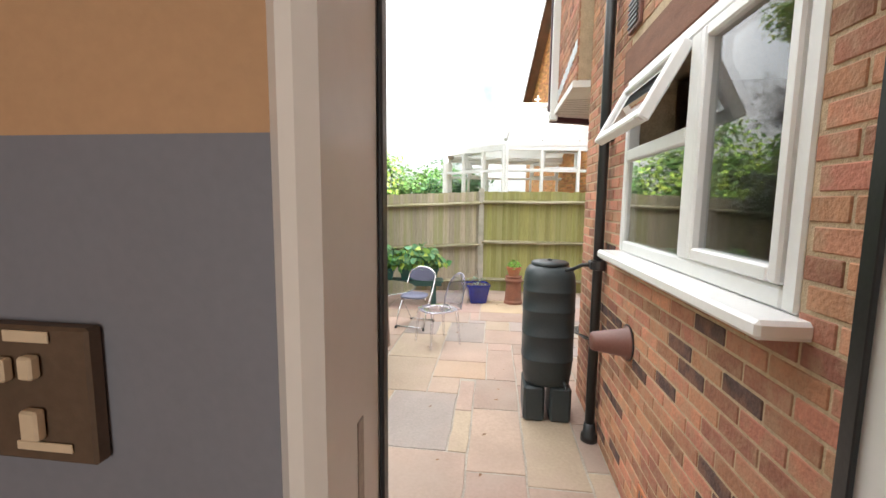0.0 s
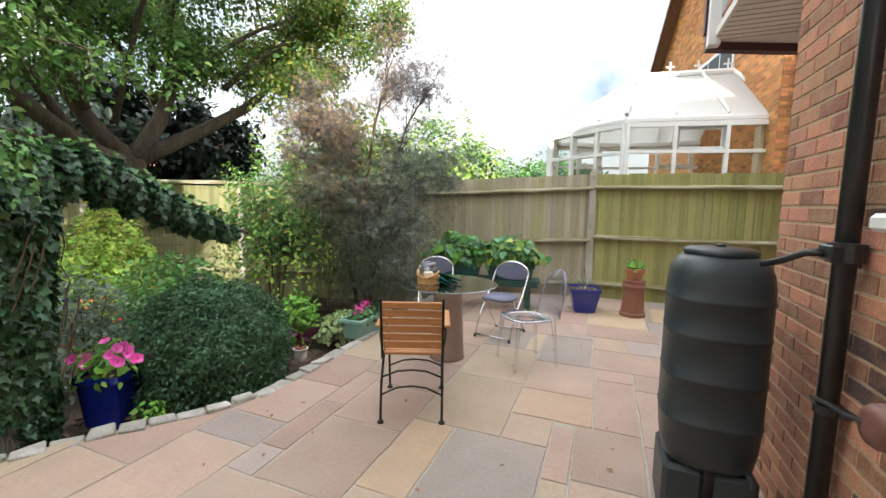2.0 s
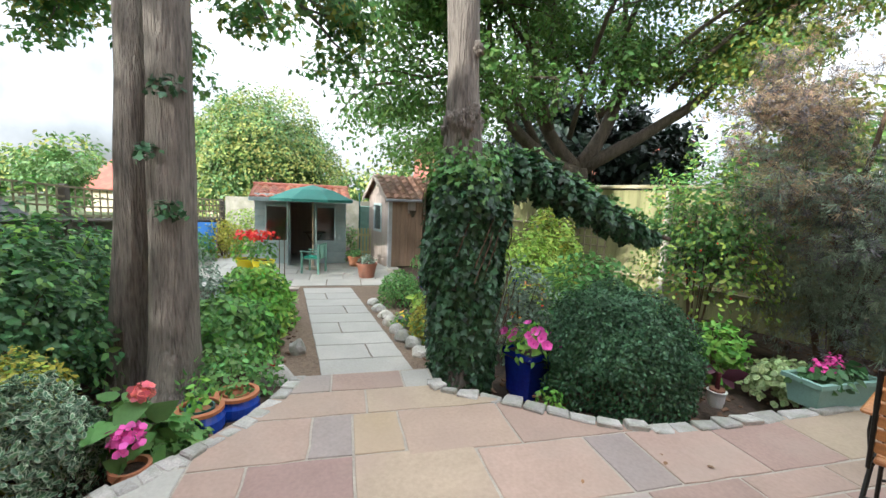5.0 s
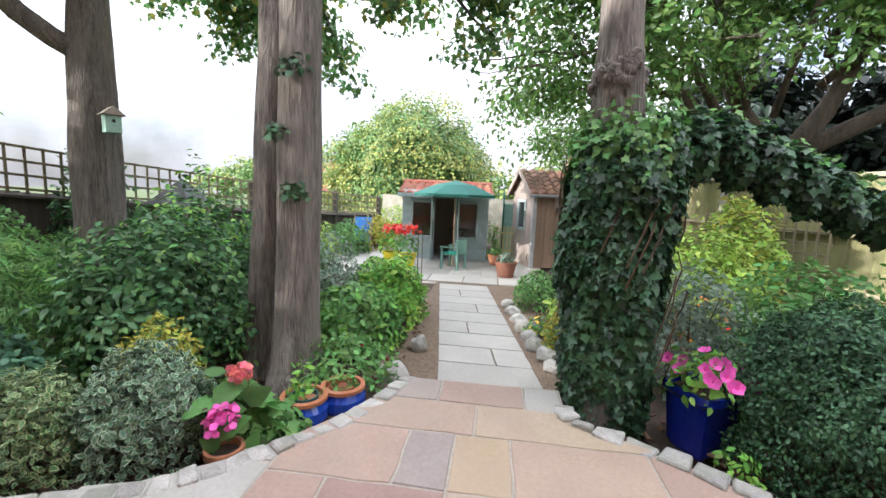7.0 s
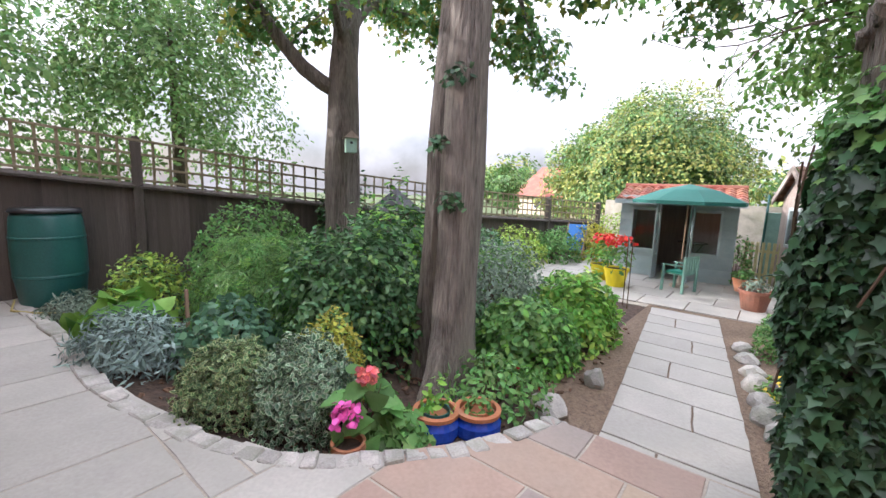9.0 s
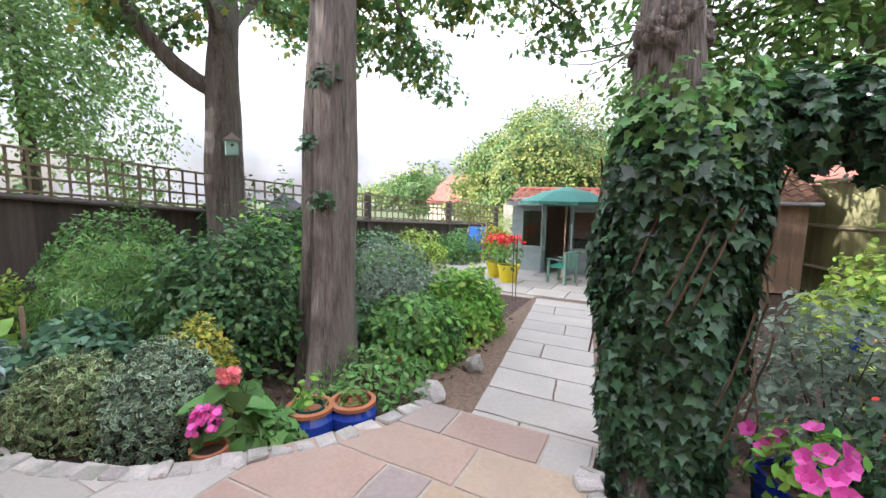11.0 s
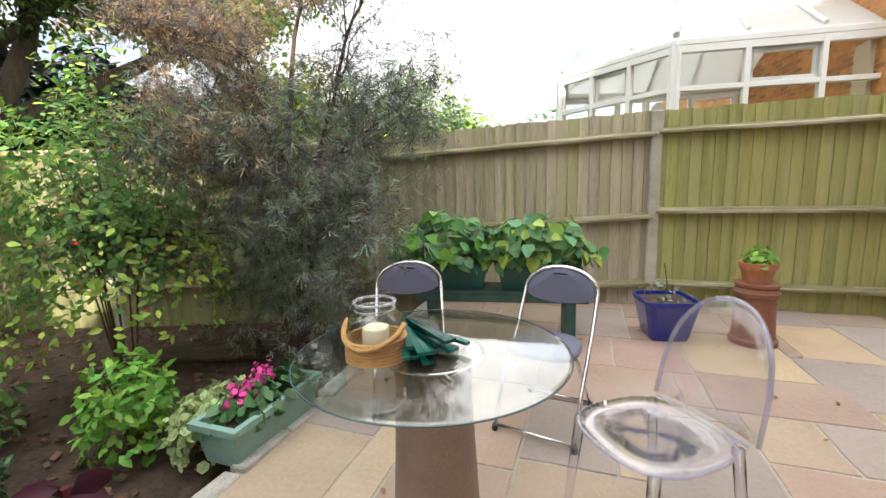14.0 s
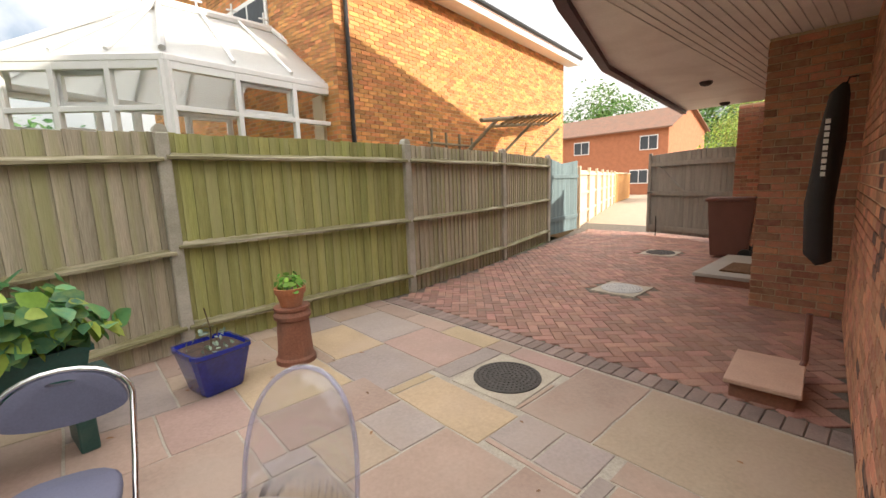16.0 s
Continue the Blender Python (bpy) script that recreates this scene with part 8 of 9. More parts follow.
shrub("low_maple_skirt", "trailing grey-purple feathery foliage at the maple's foot", -3.4, 6.5, -0.22, 0.7, 0.5, 1.6, 2300, 0.085, LACE, L_LACEG, droop=0.9, lump=0.6, deep=0.8, lift=0.25, extra=((0.25, 0.08, LACE, L_PURP, "purple_leaves", 1.0),))


# ---- furniture and pots on the patio ----
gt = thing("glass_table", "round glass table on a tapered brown pedestal", "table", at=pose(-1.42, 4.83, 0))
part("tabletop", Build().lathe([(0.465, 0.722), (0.475, 0.725), (0.475, 0.731), (0.465, 0.734)], 72), TABLEG, gt, smooth=False)
part("pedestal", Build().lathe([(0.17, 0.0), (0.165, 0.02), (0.135, 0.6), (0.145, 0.71), (0.12, 0.715)], 28), material("mocha_fibre", (0.25, 0.175, 0.14), rough=0.6, var=0.15, scale=8, grain=70, bump=0.2), gt, smooth=True)
part("glass_rim", Build().tube([(0.476 * math.cos(2 * math.pi * k / 72), 0.476 * math.sin(2 * math.pi * k / 72), 0.728) for k in range(73)], 0.0032, 6, cap=False), RIMG, gt, "pale green polished glass edge")
ringb = Build()
ringb.tube([(0.18 * math.cos(2 * math.pi * k / 32), 0.18 * math.sin(2 * math.pi * k / 32), 0.718) for k in range(33)], 0.005, 6, cap=False)
part("support_ring", ringb, CHROME, gt)

jar = thing("rope_lantern", "glass jar lantern wrapped in jute rope with a candle", "lantern", at=pose(-1.57, 4.70, 0.735) @ Matrix.Diagonal((1.0, 1.0, 0.88, 1)))
part("jar", Build().lathe([(0.085, 0.0), (0.092, 0.01), (0.092, 0.15), (0.085, 0.175), (0.066, 0.19), (0.066, 0.21), (0.07, 0.215), (0.07, 0.225)], 36, close=False), JARG, jar, smooth=True)
rp = Build()
for k in range(7):
    z = 0.012 + k * 0.0125
    rp.tube([(0.098 * math.cos(2 * math.pi * i / 28), 0.098 * math.sin(2 * math.pi * i / 28), z) for i in range(29)], 0.0072, 6, cap=False)
part("rope_wrap", rp, ROPE, jar, smooth=True)
hd = Build()
hd.tube([(0.105 * math.cos(a), 0.105 * math.sin(a), 0.145 - 0.07 * abs(math.sin(a - math.pi))) for a in [math.pi + math.pi * i / 16 for i in range(17)]], 0.009, 7)
part("rope_handle", hd, ROPE, jar, smooth=True)
part("jar_rim", Build().tube([(0.068 * math.cos(2 * math.pi * i / 28), 0.068 * math.sin(2 * math.pi * i / 28), 0.222) for i in range(29)], 0.006, 6, cap=False).tube([(0.066 * math.cos(2 * math.pi * i / 28), 0.066 * math.sin(2 * math.pi * i / 28), 0.196) for i in range(29)], 0.004, 6, cap=False), JARR, jar, "thick clear glass rim", smooth=True)
part("candle", Build().lathe([(0.045, 0.016), (0.045, 0.12), (0.04, 0.125), (0.01, 0.12)], 24), WAX, jar, smooth=True)
strips = thing("glass_strips", "fanned stack of green glass strips lying on the table", "glass strips", at=pose(-1.44, 4.90, 0.735))
for k in range(16):
    a = -28 - (k % 8) * 5 + (k // 8) * 3
    part("glass_strip", Build().box(0.0, -0.011, 0, 0.25 + 0.02 * (k % 3), 0.011, 0.012, 0.001, m=pose(-0.11, 0.05 - 0.012 * (k % 8), 0.0125 * ((k % 4) + 2 * (k // 8)), 0, 0, a)), EDGEG, strips)

# slatted garden chair
gc = thing("slatted_chair", "folding garden chair with oiled wooden slats and black iron frame", "chair", at=pose(-1.31, 3.86, 0, 0, 0, 22))
W2 = 0.2
for k in range(6):
    z = 0.50 + k * 0.058
    part("back_slat", B(-W2, -0.235 - k * 0.012, z, W2, -0.215 - k * 0.012, z + 0.046, 0.005), TEAK, gc)
for k in range(7):
    y = -0.19 + k * 0.058
    part("seat_slat", B(-W2, y, 0.435 - 0.003 * k, W2, y + 0.048, 0.455 - 0.003 * k, 0.006), TEAK, gc)
for s in (-1, 1):
    x = s * (W2 + 0.008)
    part("back_post", Build().tube([(x, -0.21, 0.42), (x, -0.222, 0.5), (x, -0.302, 0.86)], 0.009, 8), IRON, gc)
    part("leg", Build().tube([(x, -0.30, 0.012), (x, -0.26, 0.25), (x, -0.12, 0.43), (x, 0.05, 0.43)], 0.009, 8), IRON, gc)
    part("leg", Build().tube([(x, 0.24, 0.012), (x, 0.20, 0.25), (x, 0.16, 0.43)], 0.009, 8), IRON, gc)
    for y in (-0.30, 0.24):
        part("foot", Build().lathe([(0.022, 0.0), (0.022, 0.01), (0.012, 0.02)], 12, m=pose(x, y, 0)), IRON, gc)
    part("armrest", B(x - 0.03 + s * 0.02, -0.22, 0.64, x + 0.03 + s * 0.02, 0.19, 0.662, 0.008), TEAK, gc)
    part("arm_bracket", Build().tube([(x, 0.17, 0.43), (x + s * 0.02, 0.18, 0.55), (x + s * 0.02, 0.12, 0.638)], 0.007, 6), IRON, gc)
    part("arm_bracket", Build().tube([(x, -0.22, 0.48), (x + s * 0.02, -0.17, 0.56), (x + s * 0.02, -0.15, 0.638)], 0.006, 6), IRON, gc)
for y, z, up in ((-0.275, 0.19, 0.06), (-0.24, 0.30, 0.05), (0.215, 0.2, 0.05)):
    part("stretcher", Build().tube([(-W2, y, z), (-W2 * 0.5, y, z + up * 0.8), (0, y, z + up), (W2 * 0.5, y, z + up * 0.8), (W2, y, z)], 0.007, 6), IRON, gc)
part("seat_rail", Build().tube([(-W2, -0.17, 0.425), (-W2, 0.2, 0.41)], 0.007, 6).tube([(W2, -0.17, 0.425), (W2, 0.2, 0.41)], 0.007, 6), IRON, gc)


def folding_chair(x, y, yaw, label):
    """A chrome folding chair with padded seat and oval back; it faces local +y."""
    ob = thing("folding_chair", label, "chair", "folding chairs", at=pose(x, y, 0, 0, 0, yaw))
    hw = 0.21
    loop = []
    for i in range(13):
        a = math.pi * i / 12
        t = math.sin(a)
        loop.append((-hw * math.cos(a), -0.24 - 0.03 * t, 0.68 + 0.135 * t))
    full = [(-hw, 0.24, 0.02), (-hw, 0.12, 0.25), (-hw, -0.1, 0.48)] + loop + [(hw, -0.1, 0.48), (hw, 0.12, 0.25), (hw, 0.24, 0.02)]
    part("front_frame", Build().tube(full, 0.011, 10), CHROME, ob, smooth=True)
    part("rear_frame", Build().tube([(-hw + 0.03, 0.12, 0.43), (-hw + 0.03, -0.08, 0.2), (-hw + 0.03, -0.24, 0.02), (hw - 0.03, -0.24, 0.02), (hw - 0.03, -0.08, 0.2), (hw - 0.03, 0.12, 0.43)], 0.010, 10), CHROME, ob, smooth=True)
    part("front_bar", Build().tube([(-hw, 0.235, 0.03), (hw, 0.235, 0.03)], 0.009, 8), CHROME, ob, smooth=True)
    for s in (-1, 1):
        part("foot", Build().lathe([(0.016, 0.0), (0.016, 0.03)], 10, m=pose(s * hw, 0.243, 0)), BLACKP, ob)
        part("foot", Build().lathe([(0.016, 0.0), (0.016, 0.025)], 10, m=pose(s * (hw - 0.03), -0.243, 0)), BLACKP, ob)
    b = Build()
    n = 28
    vs, rings = [], ((0.9, 0.425), (1.0, 0.434), (1.0, 0.448), (0.92, 0.462), (0.4, 0.468))
    for rad, z in rings:
        for k in range(n):
            th = 2 * math.pi * k / n
            c, s = math.cos(th), math.sin(th)
            q = 1 / (abs(c) ** 3 + abs(s) ** 3) ** (1 / 3)
            wd = 0.185 + 0.015 * s
            vs.append((wd * q * c * rad, 0.04 + 0.19 * q * s * rad, z))
    fs = [(i * n + k, i * n + (k + 1) % n, (i + 1) * n + (k + 1) % n, (i + 1) * n + k) for i in range(4) for k in range(n)] + [tuple(range(n))[::-1], tuple(4 * n + k for k in range(n))]
    part("seat", b.add(vs, fs), PADS, ob, "grey-blue padded seat", smooth=True)
    bk = Build()
    m = 20
    top, bot = [], []
    for i in range(m + 1):
        a = math.pi * i / m
        top.append((-0.195 * math.cos(a), 0.665 + 0.14 * math.sin(a)))
    for i in range(m + 1):
        a = math.pi * i / m
        bot.append((0.195 * math.cos(a), 0.665 - 0.055 * math.sin(a)))
    outl = top + bot[1:-1]
    slot = [(0.045 * math.cos(2 * math.pi * i / len(outl) + math.pi), 0.775 + 0.009 * math.sin(-2 * math.pi * i / len(outl) + math.pi)) for i in range(len(outl))]
    k = len(outl)
    def ypos(z):
        return -0.235 - 0.03 * max(0, (z - 0.66)) / 0.14
    vs = [(x_, ypos(z) + 0.014, z) for x_, z in outl] + [(x_, ypos(z) - 0.012, z) for x_, z in outl] + [(x_, ypos(z) + 0.018, z) for x_, z in slot] + [(x_, ypos(z) - 0.014, z) for x_, z in slot]
    fs = []
    for i in range(k):
        j = (i + 1) % k
        fs += [(i, j, k + j, k + i), (2 * k + j, 2 * k + i, 3 * k + i, 3 * k + j), (j, i, 2 * k + i, 2 * k + j), (k + i, k + j, 3 * k + j, 3 * k + i)]
    part("backrest", bk.add(vs, fs), PADS, ob, "grey-blue padded back with a hand slot", smooth=False)
    return ob


folding_chair(-1.10, 5.74, 168, "chrome folding chair with grey-blue pads near the blue pot")
folding_chair(-1.92, 5.74, 203, "chrome folding chair with grey-blue pads behind the glass table")

# clear acrylic chair
ac = thing("clear_chair", "transparent moulded acrylic chair with a rounded back", "chair", at=pose(-0.68, 5.0, 0, 0, 0, 128))
sb = Build()
n = 36
vs = []
for rad, z in ((0.93, 0.435), (1.0, 0.445), (0.98, 0.457), (0.80, 0.448), (0.3, 0.444), (0.3, 0.438), (0.8, 0.440)):
    for k in range(n):
        th = 2 * math.pi * k / n
        c, s = math.cos(th), math.sin(th)
        q = 1 / (abs(c) ** 2.8 + abs(s) ** 2.8) ** (1 / 2.8)
        vs.append((0.215 * q * c * rad, 0.01 + 0.22 * q * s * rad, z))
fs = [(i * n + k, i * n + (k + 1) % n, (i + 1) * n + (k + 1) % n, (i + 1) * n + k) for i in range(6) for k in range(n)] + [(6 * n + k, 6 * n + (k + 1) % n, (k + 1) % n, k) for k in range(n)] + [tuple(4 * n + k for k in range(n))[::-1], tuple(5 * n + k for k in range(n))]
part("seat", sb.add(vs, fs), ACRYL, ac, smooth=True)
kb = Build()
m = 24
fr, bk2 = [], []
for i in range(m + 1):
    a = math.pi * i / m
    x_ = -0.2 * math.cos(a)
    z = 0.455 + 0.42 * math.sin(a) ** 0.62
    fr.append((x_, -0.215 - 0.09 * (z - 0.455) / 0.42 - 0.03 * (1 - (x_ / 0.2) ** 2), z))
vs = []
for (x_, y, z) in fr:
    for t in (0.0, 0.5, 1.0):
        zz = 0.455 + (z - 0.455) * (1 - t)
        yy = -0.215 - 0.09 * (zz - 0.455) / 0.42 - 0.03 * (1 - (x_ / 0.2) ** 2)
        vs.append((x_, yy, zz))
off = len(vs)
vs += [(p[0], p[1] - 0.007, p[2]) for p in vs]
fs = []
for i in range(m):
    for t in range(2):
        fs.append((i * 3 + t, i * 3 + t + 1, (i + 1) * 3 + t + 1, (i + 1) * 3 + t))
        fs.append((off + (i + 1) * 3 + t, off + (i + 1) * 3 + t + 1, off + i * 3 + t + 1, off + i * 3 + t))
    fs.append((i * 3, (i + 1) * 3, off + (i + 1) * 3, off + i * 3))
    fs.append((i * 3 + 2, off + i * 3 + 2, off + (i + 1) * 3 + 2, (i + 1) * 3 + 2))
part("backrest", kb.add(vs, fs), ACRYL, ac, smooth=True)
part("back_rim", Build().tube(fr, 0.0085, 8), ACRYE, ac, smooth=True)
for sx, sy in ((-1, -1), (1, -1), (-1, 1), (1, 1)):
    part("leg", Build().tube([(sx * 0.17, sy * 0.17, 0.445), (sx * 0.185, sy * 0.195, 0.2), (sx * 0.195, sy * 0.21, 0.0)], [0.02, 0.017, 0.014], 10), ACRYL, ac, smooth=True)
part("crease", Build().tube([(-0.18, -0.2, 0.45), (0, -0.215, 0.448), (0.18, -0.2, 0.45)], 0.006, 6), ACRYE, ac)
part("seat_rim", Build().tube([(0.215 * math.cos(2 * math.pi * k / 36) / (abs(math.cos(2 * math.pi * k / 36)) ** 2.8 + abs(math.sin(2 * math.pi * k / 36)) ** 2.8) ** (1 / 2.8), 0.01 + 0.22 * math.sin(2 * math.pi * k / 36) / (abs(math.cos(2 * math.pi * k / 36)) ** 2.8 + abs(math.sin(2 * math.pi * k / 36)) ** 2.8) ** (1 / 2.8), 0.448) for k in range(37)], 0.007, 6, cap=False), ACRYE, ac, "lilac-tinted clear rolled edge", smooth=True)

# bench with hostas against the fence
bench = thing("green_bench", "low dark green painted bench against the fence", "bench", at=pose(-1.62, 7.0, 0, 0, 0, 9))
GPAINT = material("dark_green_paint", (0.022, 0.075, 0.065), rough=0.5, var=0.2, scale=5, grain=60, bump=0.2, spot=(0.10, 0.14, 0.11), spot_amt=0.4, spot_scale=6)
for k in range(3):
    part("plank", B(-0.75, -0.17 + k * 0.118, 0.395, 0.75, -0.06 + k * 0.118, 0.425, 0.005), GPAINT, bench)
for sx in (-1, 1):
    part("leg", B(sx * 0.58 - 0.045, -0.15, 0.0, sx * 0.58 + 0.045, 0.15, 0.394, 0.008), GPAINT, bench)
part("apron", B(-0.72, -0.165, 0.33, 0.72, -0.145, 0.394, 0.004), GPAINT, bench)


def trough(label, m, w, d, h, mat, rim=0.02, taper=0.03):
    ob = thing("plant_trough", label, "trough", at=m)
    b = Build()
    prof = [(-taper, 0.0), (0, h - 0.035), (rim, h - 0.034), (rim, h), (-0.012, h), (-0.016, h - 0.04)]
    vs = []
    for o, z in prof:
        vs += [(-w / 2 - o, -d / 2 - o, z), (w / 2 + o, -d / 2 - o, z), (w / 2 + o, d / 2 + o, z), (-w / 2 - o, d / 2 + o, z)]
    fs = [(i * 4 + k, i * 4 + (k + 1) % 4, (i + 1) * 4 + (k + 1) % 4, (i + 1) * 4 + k) for i in range(5) for k in range(4)] + [(3, 2, 1, 0), (20, 21, 22, 23)]
    part("box", b.add(vs, fs), mat, ob)
    part("compost", B(-w / 2 + 0.02, -d / 2 + 0.02, h - 0.06, w / 2 - 0.02, d / 2 - 0.02, h - 0.035, 0.004), SOIL, ob)
    return ob


for x, w in ((-2.06, 0.66), (-1.30, 0.66)):
    t = trough("dark green plastic trough full of broad-leaved hostas", pose(x, 7.0 + (x + 1.62) * 0.158, 0.426, 0, 0, 9), w, 0.22, 0.2, GREENP)
    p, d = dome_points(330, w * 0.62, 0.28, 0.36, 0.24, 0.4, 2.4, 0.6, x, 0.06)
    leaves("hosta_leaves", p, d + np.array([0, -0.35, 0]), 0.115, HEART, L_HOSTA, t, droop=0.15, spread=1.0)
    leaves("yellow_hosta_leaves", p[:110] * 1.03, d[:110] + np.array([0, -0.35, 0]), 0.11, HEART, L_LIME if x > -1.6 else L_BRIGHT, t, droop=0.3, spread=0.8)
    st = Build()
    for k in range(30):
        a = random.uniform(0, 6.28)
        st.tube([(random.uniform(-w / 2.3, w / 2.3), random.uniform(-0.08, 0.08), 0.16), (w * 0.45 * math.cos(a), 0.2 * math.sin(a), random.uniform(0.25, 0.42))], 0.005, 5)
    part("leaf_stalks", st, L_BRIGHT, t)
bpq = pot("square_blue_pot", "square cobalt blue glazed pot with sparse shoots", -0.28, 7.30, 0, [(0.14, 0), (0.15, 0.02), (0.205, 0.30), (0.215, 0.31), (0.215, 0.34)], BLUE, square=True, yaw=12)
p, d = dome_points(46, 0.15, 0.15, 0.16, 0.30, 0.4)
leaves("leaves", p, d, 0.05, OVATE, L_GREY, bpq)
part("bare_shoots", Build().tube([(0, 0, 0.3), (0.01, 0.0, 0.45), (-0.01, 0.02, 0.62)], 0.005, 5).tube([(0.05, 0.02, 0.3), (0.07, 0.03, 0.44)], 0.004, 5), TWIG, bpq)
chm = thing("chimney_pot", "old brown clay chimney pot used as a plant stand", "chimney pot", at=pose(0.36, 7.32, 0))
part("body", Build().lathe([(0.165, 0.0), (0.165, 0.04), (0.15, 0.06), (0.145, 0.1), (0.13, 0.38), (0.15, 0.39), (0.155, 0.42), (0.145, 0.44), (0.135, 0.46), (0.148, 0.47), (0.148, 0.49), (0.1, 0.49)], 28), TERRAD, chm)
tpt = pot("terracotta_pot", "small terracotta pot with succulents on the chimney pot", 0.36, 7.32, 0.492, [(0.085, 0), (0.115, 0.11), (0.125, 0.112), (0.13, 0.16)], TERRA)
p, d = dome_points(90, 0.1, 0.1, 0.16, 0.13, 0.4)
leaves("leaves", p, d, 0.045, ROUND, L_BRIGHT, tpt)
trg = trough("sage green plastic trough of pink cyclamen on the patio edge", pose(-2.55, 5.17, 0, 0, 0, 90), 0.62, 0.25, 0.215, SAGE, 0.022, 0.025)
p, d = dome_points(230, 0.3, 0.13, 0.14, 0.16, 0.3)
leaves("cyclamen_leaves", p, d, 0.06, HEART, L_DARK, trg)
p, d = dome_points(80, 0.07, 0.05, 0.1, 0.24, 0.5)
p2 = p + np.array([-0.12, 0.0, 0])
p3 = p + np.array([0.06, 0.05, 0.02])
leaves("cyclamen_bloom", p2, d, 0.032, PETAL, CERISE, trg, kind="stuff")
leaves("cyclamen_bloom", p3[:50], d[:50], 0.032, PETAL, CERISE, trg, kind="stuff")
wb2 = thing("green_water_butt", "round dark teal plastic water butt by the dark fence", "water butt", at=pose(-2.05, -3.95, 0))
part("barrel", Build().lathe([(0.25, 0.0), (0.27, 0.03), (0.30, 0.3), (0.305, 0.33), (0.31, 0.55), (0.305, 0.75), (0.29, 0.92), (0.27, 0.98)], 32), GREENP, wb2, smooth=True)
part("lid", Build().lathe([(0.29, 0.975), (0.295, 0.99), (0.28, 1.02), (0.1, 1.03)], 32), BLACKP, wb2, smooth=True)
part("hoop", Build().lathe([(0.302, 0.30), (0.309, 0.31), (0.309, 0.33), (0.302, 0.34)], 32), GREENP, wb2)
part("hoop", Build().lathe([(0.302, 0.70), (0.311, 0.71), (0.311, 0.73), (0.302, 0.74)], 32), GREENP, wb2)
hose = thing("garden_hose", "thin yellow hose lying beside the water butt", "hose")
part("hose", Build().tube([(-1.75, -4.0, 0.06), (-1.7, -3.75, 0.012), (-1.85, -3.5, 0.012), (-2.05, -3.3, 0.012)], 0.01, 6), material("hose_yellow", (0.5, 0.42, 0.15), rough=0.5), hose)

# ---- things on the far terrace ----
gch = thing("green_chair", "green painted wooden garden armchair on the far terrace", "chair", at=pose(-9.35, 0.86, G + 0.03, 0, 0, -20) @ Matrix.Diagonal((0.78, 0.78, 0.78, 1)))
GCH = material("sea_green_paint", (0.17, 0.33, 0.27), rough=0.6, var=0.15)
for k in range(5):
    part("seat_slat", B(-0.24, -0.22 + k * 0.09, 0.38, 0.24, -0.145 + k * 0.09, 0.40, 0.004), GCH, gch)
    part("back_slat", B(-0.2 + k * 0.09, 0.245, 0.42, -0.14 + k * 0.09, 0.262, 0.76, 0.004), GCH, gch)
for sx in (-1, 1):
    part("leg", B(sx * 0.25 - 0.025, -0.24, 0, sx * 0.25 + 0.025, -0.19, 0.58, 0.004), GCH, gch)
    part("leg", B(sx * 0.25 - 0.025, 0.22, 0, sx * 0.25 + 0.025, 0.27, 0.8, 0.004), GCH, gch)
    part("armrest", B(sx * 0.25 - 0.035, -0.26, 0.581, sx * 0.25 + 0.035, 0.219, 0.605, 0.004), GCH, gch)
part("seat_cushion", B(-0.2, -0.2, 0.401, 0.2, 0.2, 0.45, 0.02), material("mint_cloth", (0.06, 0.42, 0.30), rough=0.8), gch)
part("top_rail", B(-0.224, 0.235, 0.761, 0.224, 0.272, 0.8, 0.004), GCH, gch)
dk = thing("deck_chair", "blue striped deck chair by the back hedge", "chair", at=pose(-11.2, -1.75, G + 0.03, 0, 0, 100))
part("canvas", Build().add([(-0.22, -0.3, 0.3), (0.22, -0.3, 0.3), (0.22, 0.0, 0.22), (-0.22, 0.0, 0.22), (0.22, 0.4, 0.85), (-0.22, 0.4, 0.85)], [(0, 1, 2, 3), (3, 2, 4, 5)]), material("blue_stripe", (0.05, 0.2, 0.55), rough=0.8, var=0.2, scale=20, stretch=(6, 0.2, 0.2)), dk)
for sx in (-1, 1):
    part("frame_rail", Build().tube([(sx * 0.24, -0.4, 0.0), (sx * 0.24, 0.42, 0.88)], 0.016, 6), SHEDW, dk)
    part("frame_rail", Build().tube([(sx * 0.21, 0.4, 0.0), (sx * 0.21, -0.32, 0.33)], 0.016, 6), SHEDW, dk)
for x, y, mat, r, h, lm, fm in ((-8.9, -0.05, YELL, 0.2, 0.33, L_MID, REDP), (-9.3, -0.45, YELL, 0.19, 0.3, L_BRIGHT, REDP), (-8.8, 1.95, TERRAD, 0.2, 0.3, L_GREY, None), (-10.2, 1.75, TERRA, 0.17, 0.24, L_MID, None)):
    q = pot("terrace_pot", "yellow painted pot with red flowers" if mat is YELL else "brown clay pot on the far terrace", x, y, G + 0.03, [(r * 0.75, 0), (r, h - 0.05), (r * 1.08, h - 0.045), (r * 1.08, h)], mat, seg=20)
    plant_in(q, h - 0.05, r * (1.3 if fm else 0.8), 0.55 if fm else 0.22, 140, 0.1 if fm else 0.06, OVATE, lm)
    if fm:
        p, d = dome_points(90, r * 1.2, r * 1.2, 0.16, h + 0.42, 0.4)
        leaves("bloom", p, d, 0.07, PETAL, fm, q, kind="stuff")
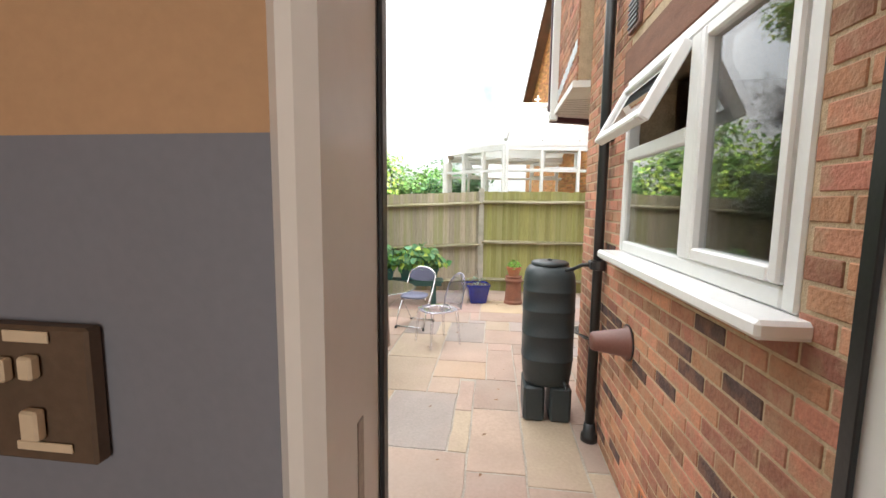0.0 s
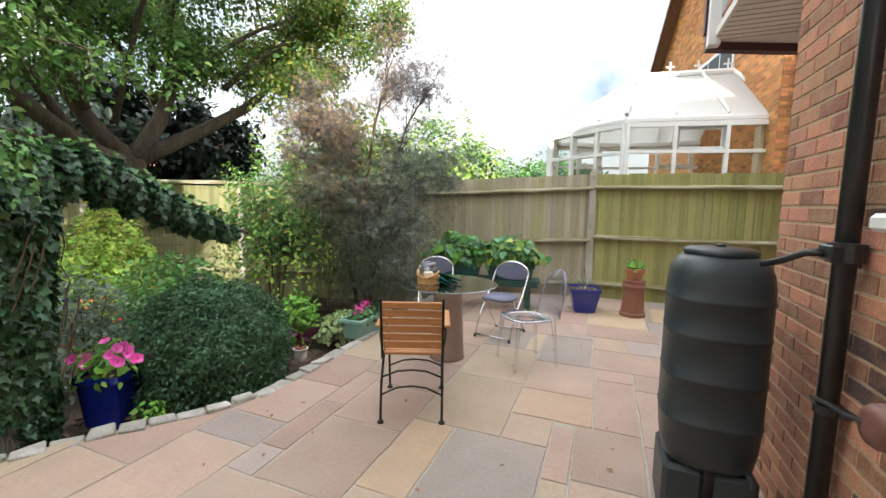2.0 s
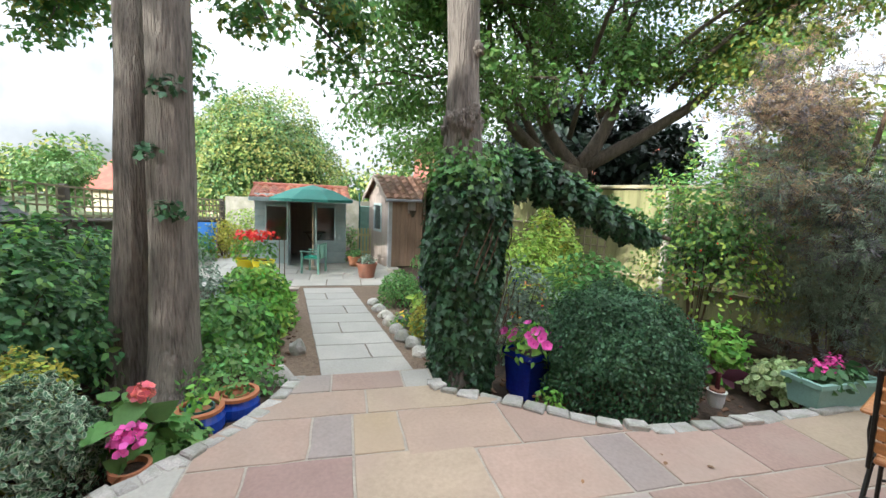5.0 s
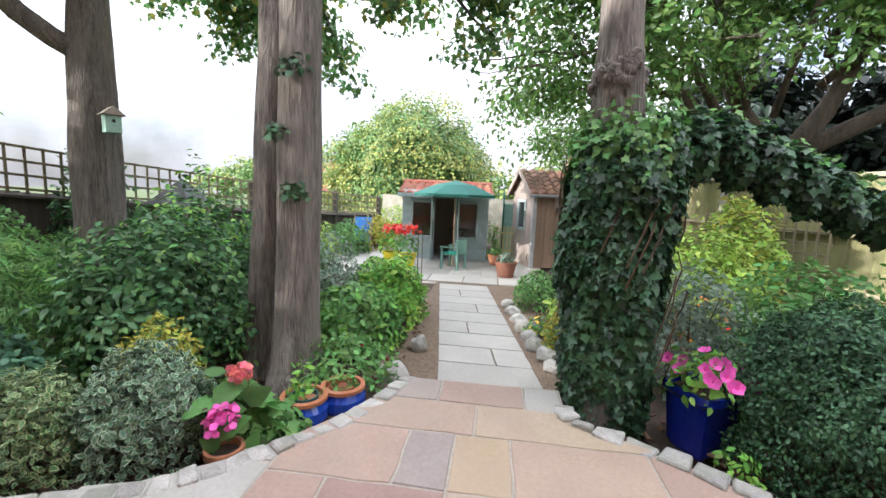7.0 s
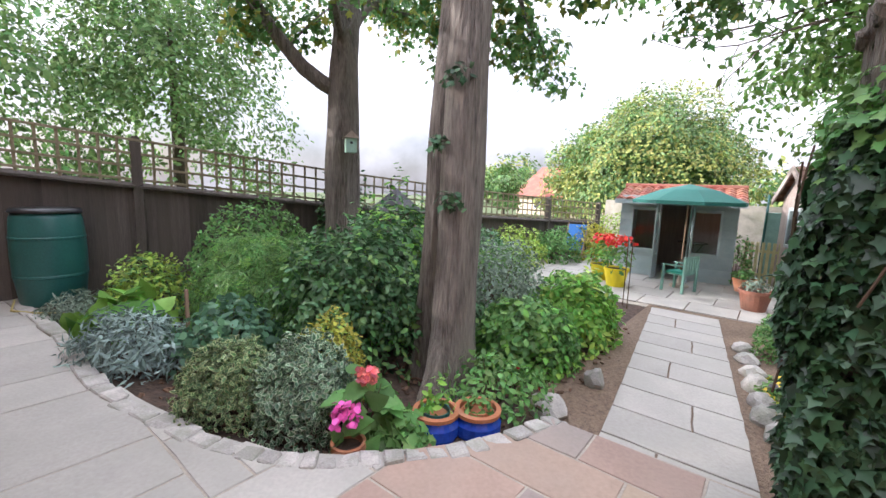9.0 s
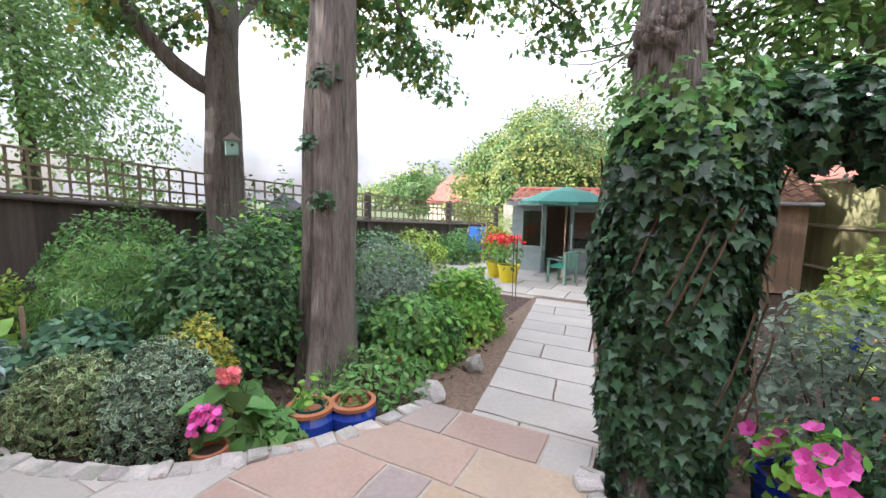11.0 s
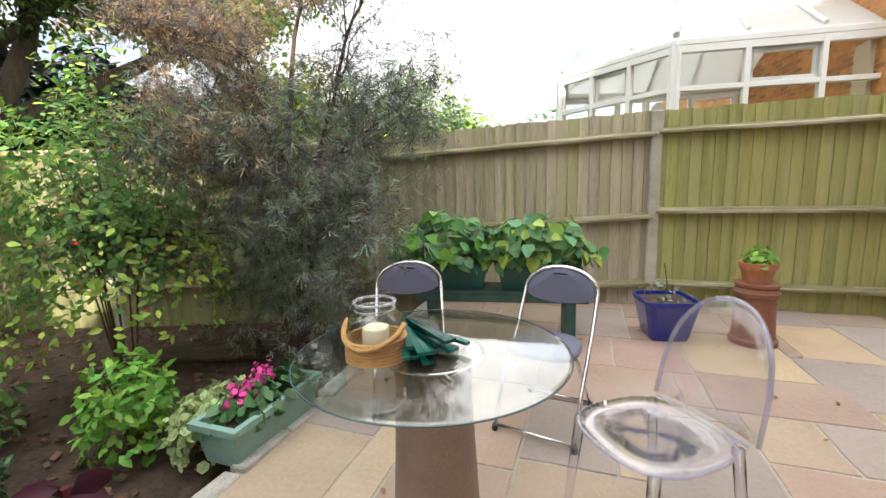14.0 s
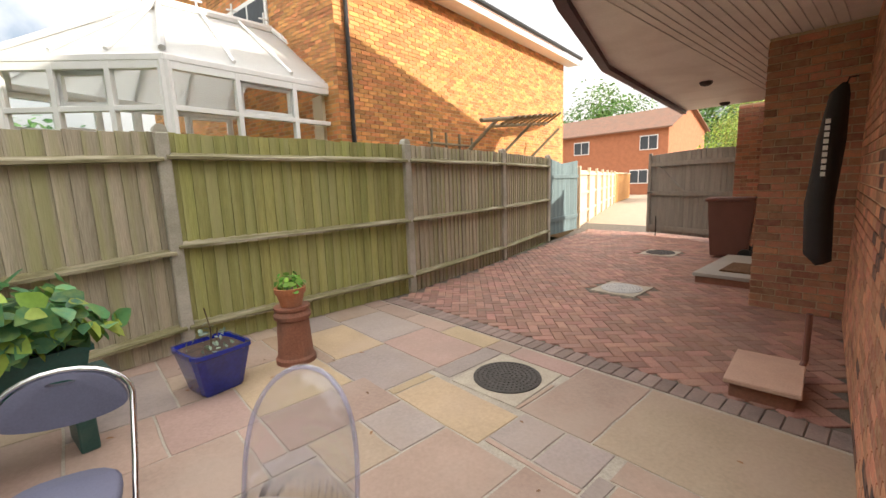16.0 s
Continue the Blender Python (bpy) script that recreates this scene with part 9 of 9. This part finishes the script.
shrub("terrace_climber", "leafy potted shrub by the summer house door", -10.9, 1.55, G + 0.03, 0.28, 0.28, 1.0, 420, 0.07, OVATE, L_MID)
canes = thing("plant_canes", "thin dark canes standing among the plants", "canes", at=pose(-7.7, 0.42, G))
for k, (x, y) in enumerate(((0, 0), (0.15, 0.1))):
    part("cane", Build().tube([(x, y, 0), (x + 0.02, y, 1.05)], 0.007, 5), TWIG, canes)
yh = shrub("yellow_hedge", "low clipped golden hedge at the garden's end", -13.3, -1.2, G, 0.35, 1.1, 1.2, 2200, 0.07, OVATE, L_LIME, lump=0.08)
structure("end_wall", B(-14.9, -2.2, -0.4, -14.75, 4.0, 1.25, 0), POST, "pale low wall closing the end of the garden", "wall")
# fallen leaves and crumbs on the paving
lit = thing("fallen_leaves", "scattered dry fallen leaves on the flagstones", "leaf litter", kind="stuff")
lp_ = np.c_[RNG.uniform(-2.3, 1.6, 46), RNG.uniform(2.5, 8.2, 46), np.full(46, 0.010)]
leaves("dry_leaves", lp_, np.tile([0, 0, 3.0], (46, 1)), 0.035, OVATE, material("dry_leaf", (0.20, 0.10, 0.04), island=0.4, bump=0), lit, droop=0.0, spread=0.1)
chips = thing("bark_chips", "scattered bark chips and clods on the soil", "bark chips", kind="stuff")
cb = Build()
cr_ = random.Random(9)
for k in range(2600):
    x, y = cr_.uniform(-6.5, -2.0), cr_.uniform(-2.8, 7.2)
    ok = not in_poly(x, y, PATIO_POLY) and not (0.95 < y < 2.3 and x < -3.4)
    dist = min(math.hypot(x - a, y - b) for a, b in KERB_L + KERB_R)
    if ok and dist > 0.14:
        z = -0.085 if dist < 0.2 else -0.1 - 0.13 * min(1, (dist - 0.15) / 0.8)
        s = cr_.uniform(0.012, 0.03)
        cb.box(-s, -s * 0.6, -0.004, s, s * 0.6, 0.008, 0.002, m=pose(x, y, z + 0.012, cr_.uniform(-25, 25), cr_.uniform(-25, 25), cr_.uniform(0, 360)))
part("chips", cb, material("bark_chip", (0.13, 0.075, 0.045), rough=0.95, var=0.3, island=0.5), chips, kind="stuff")
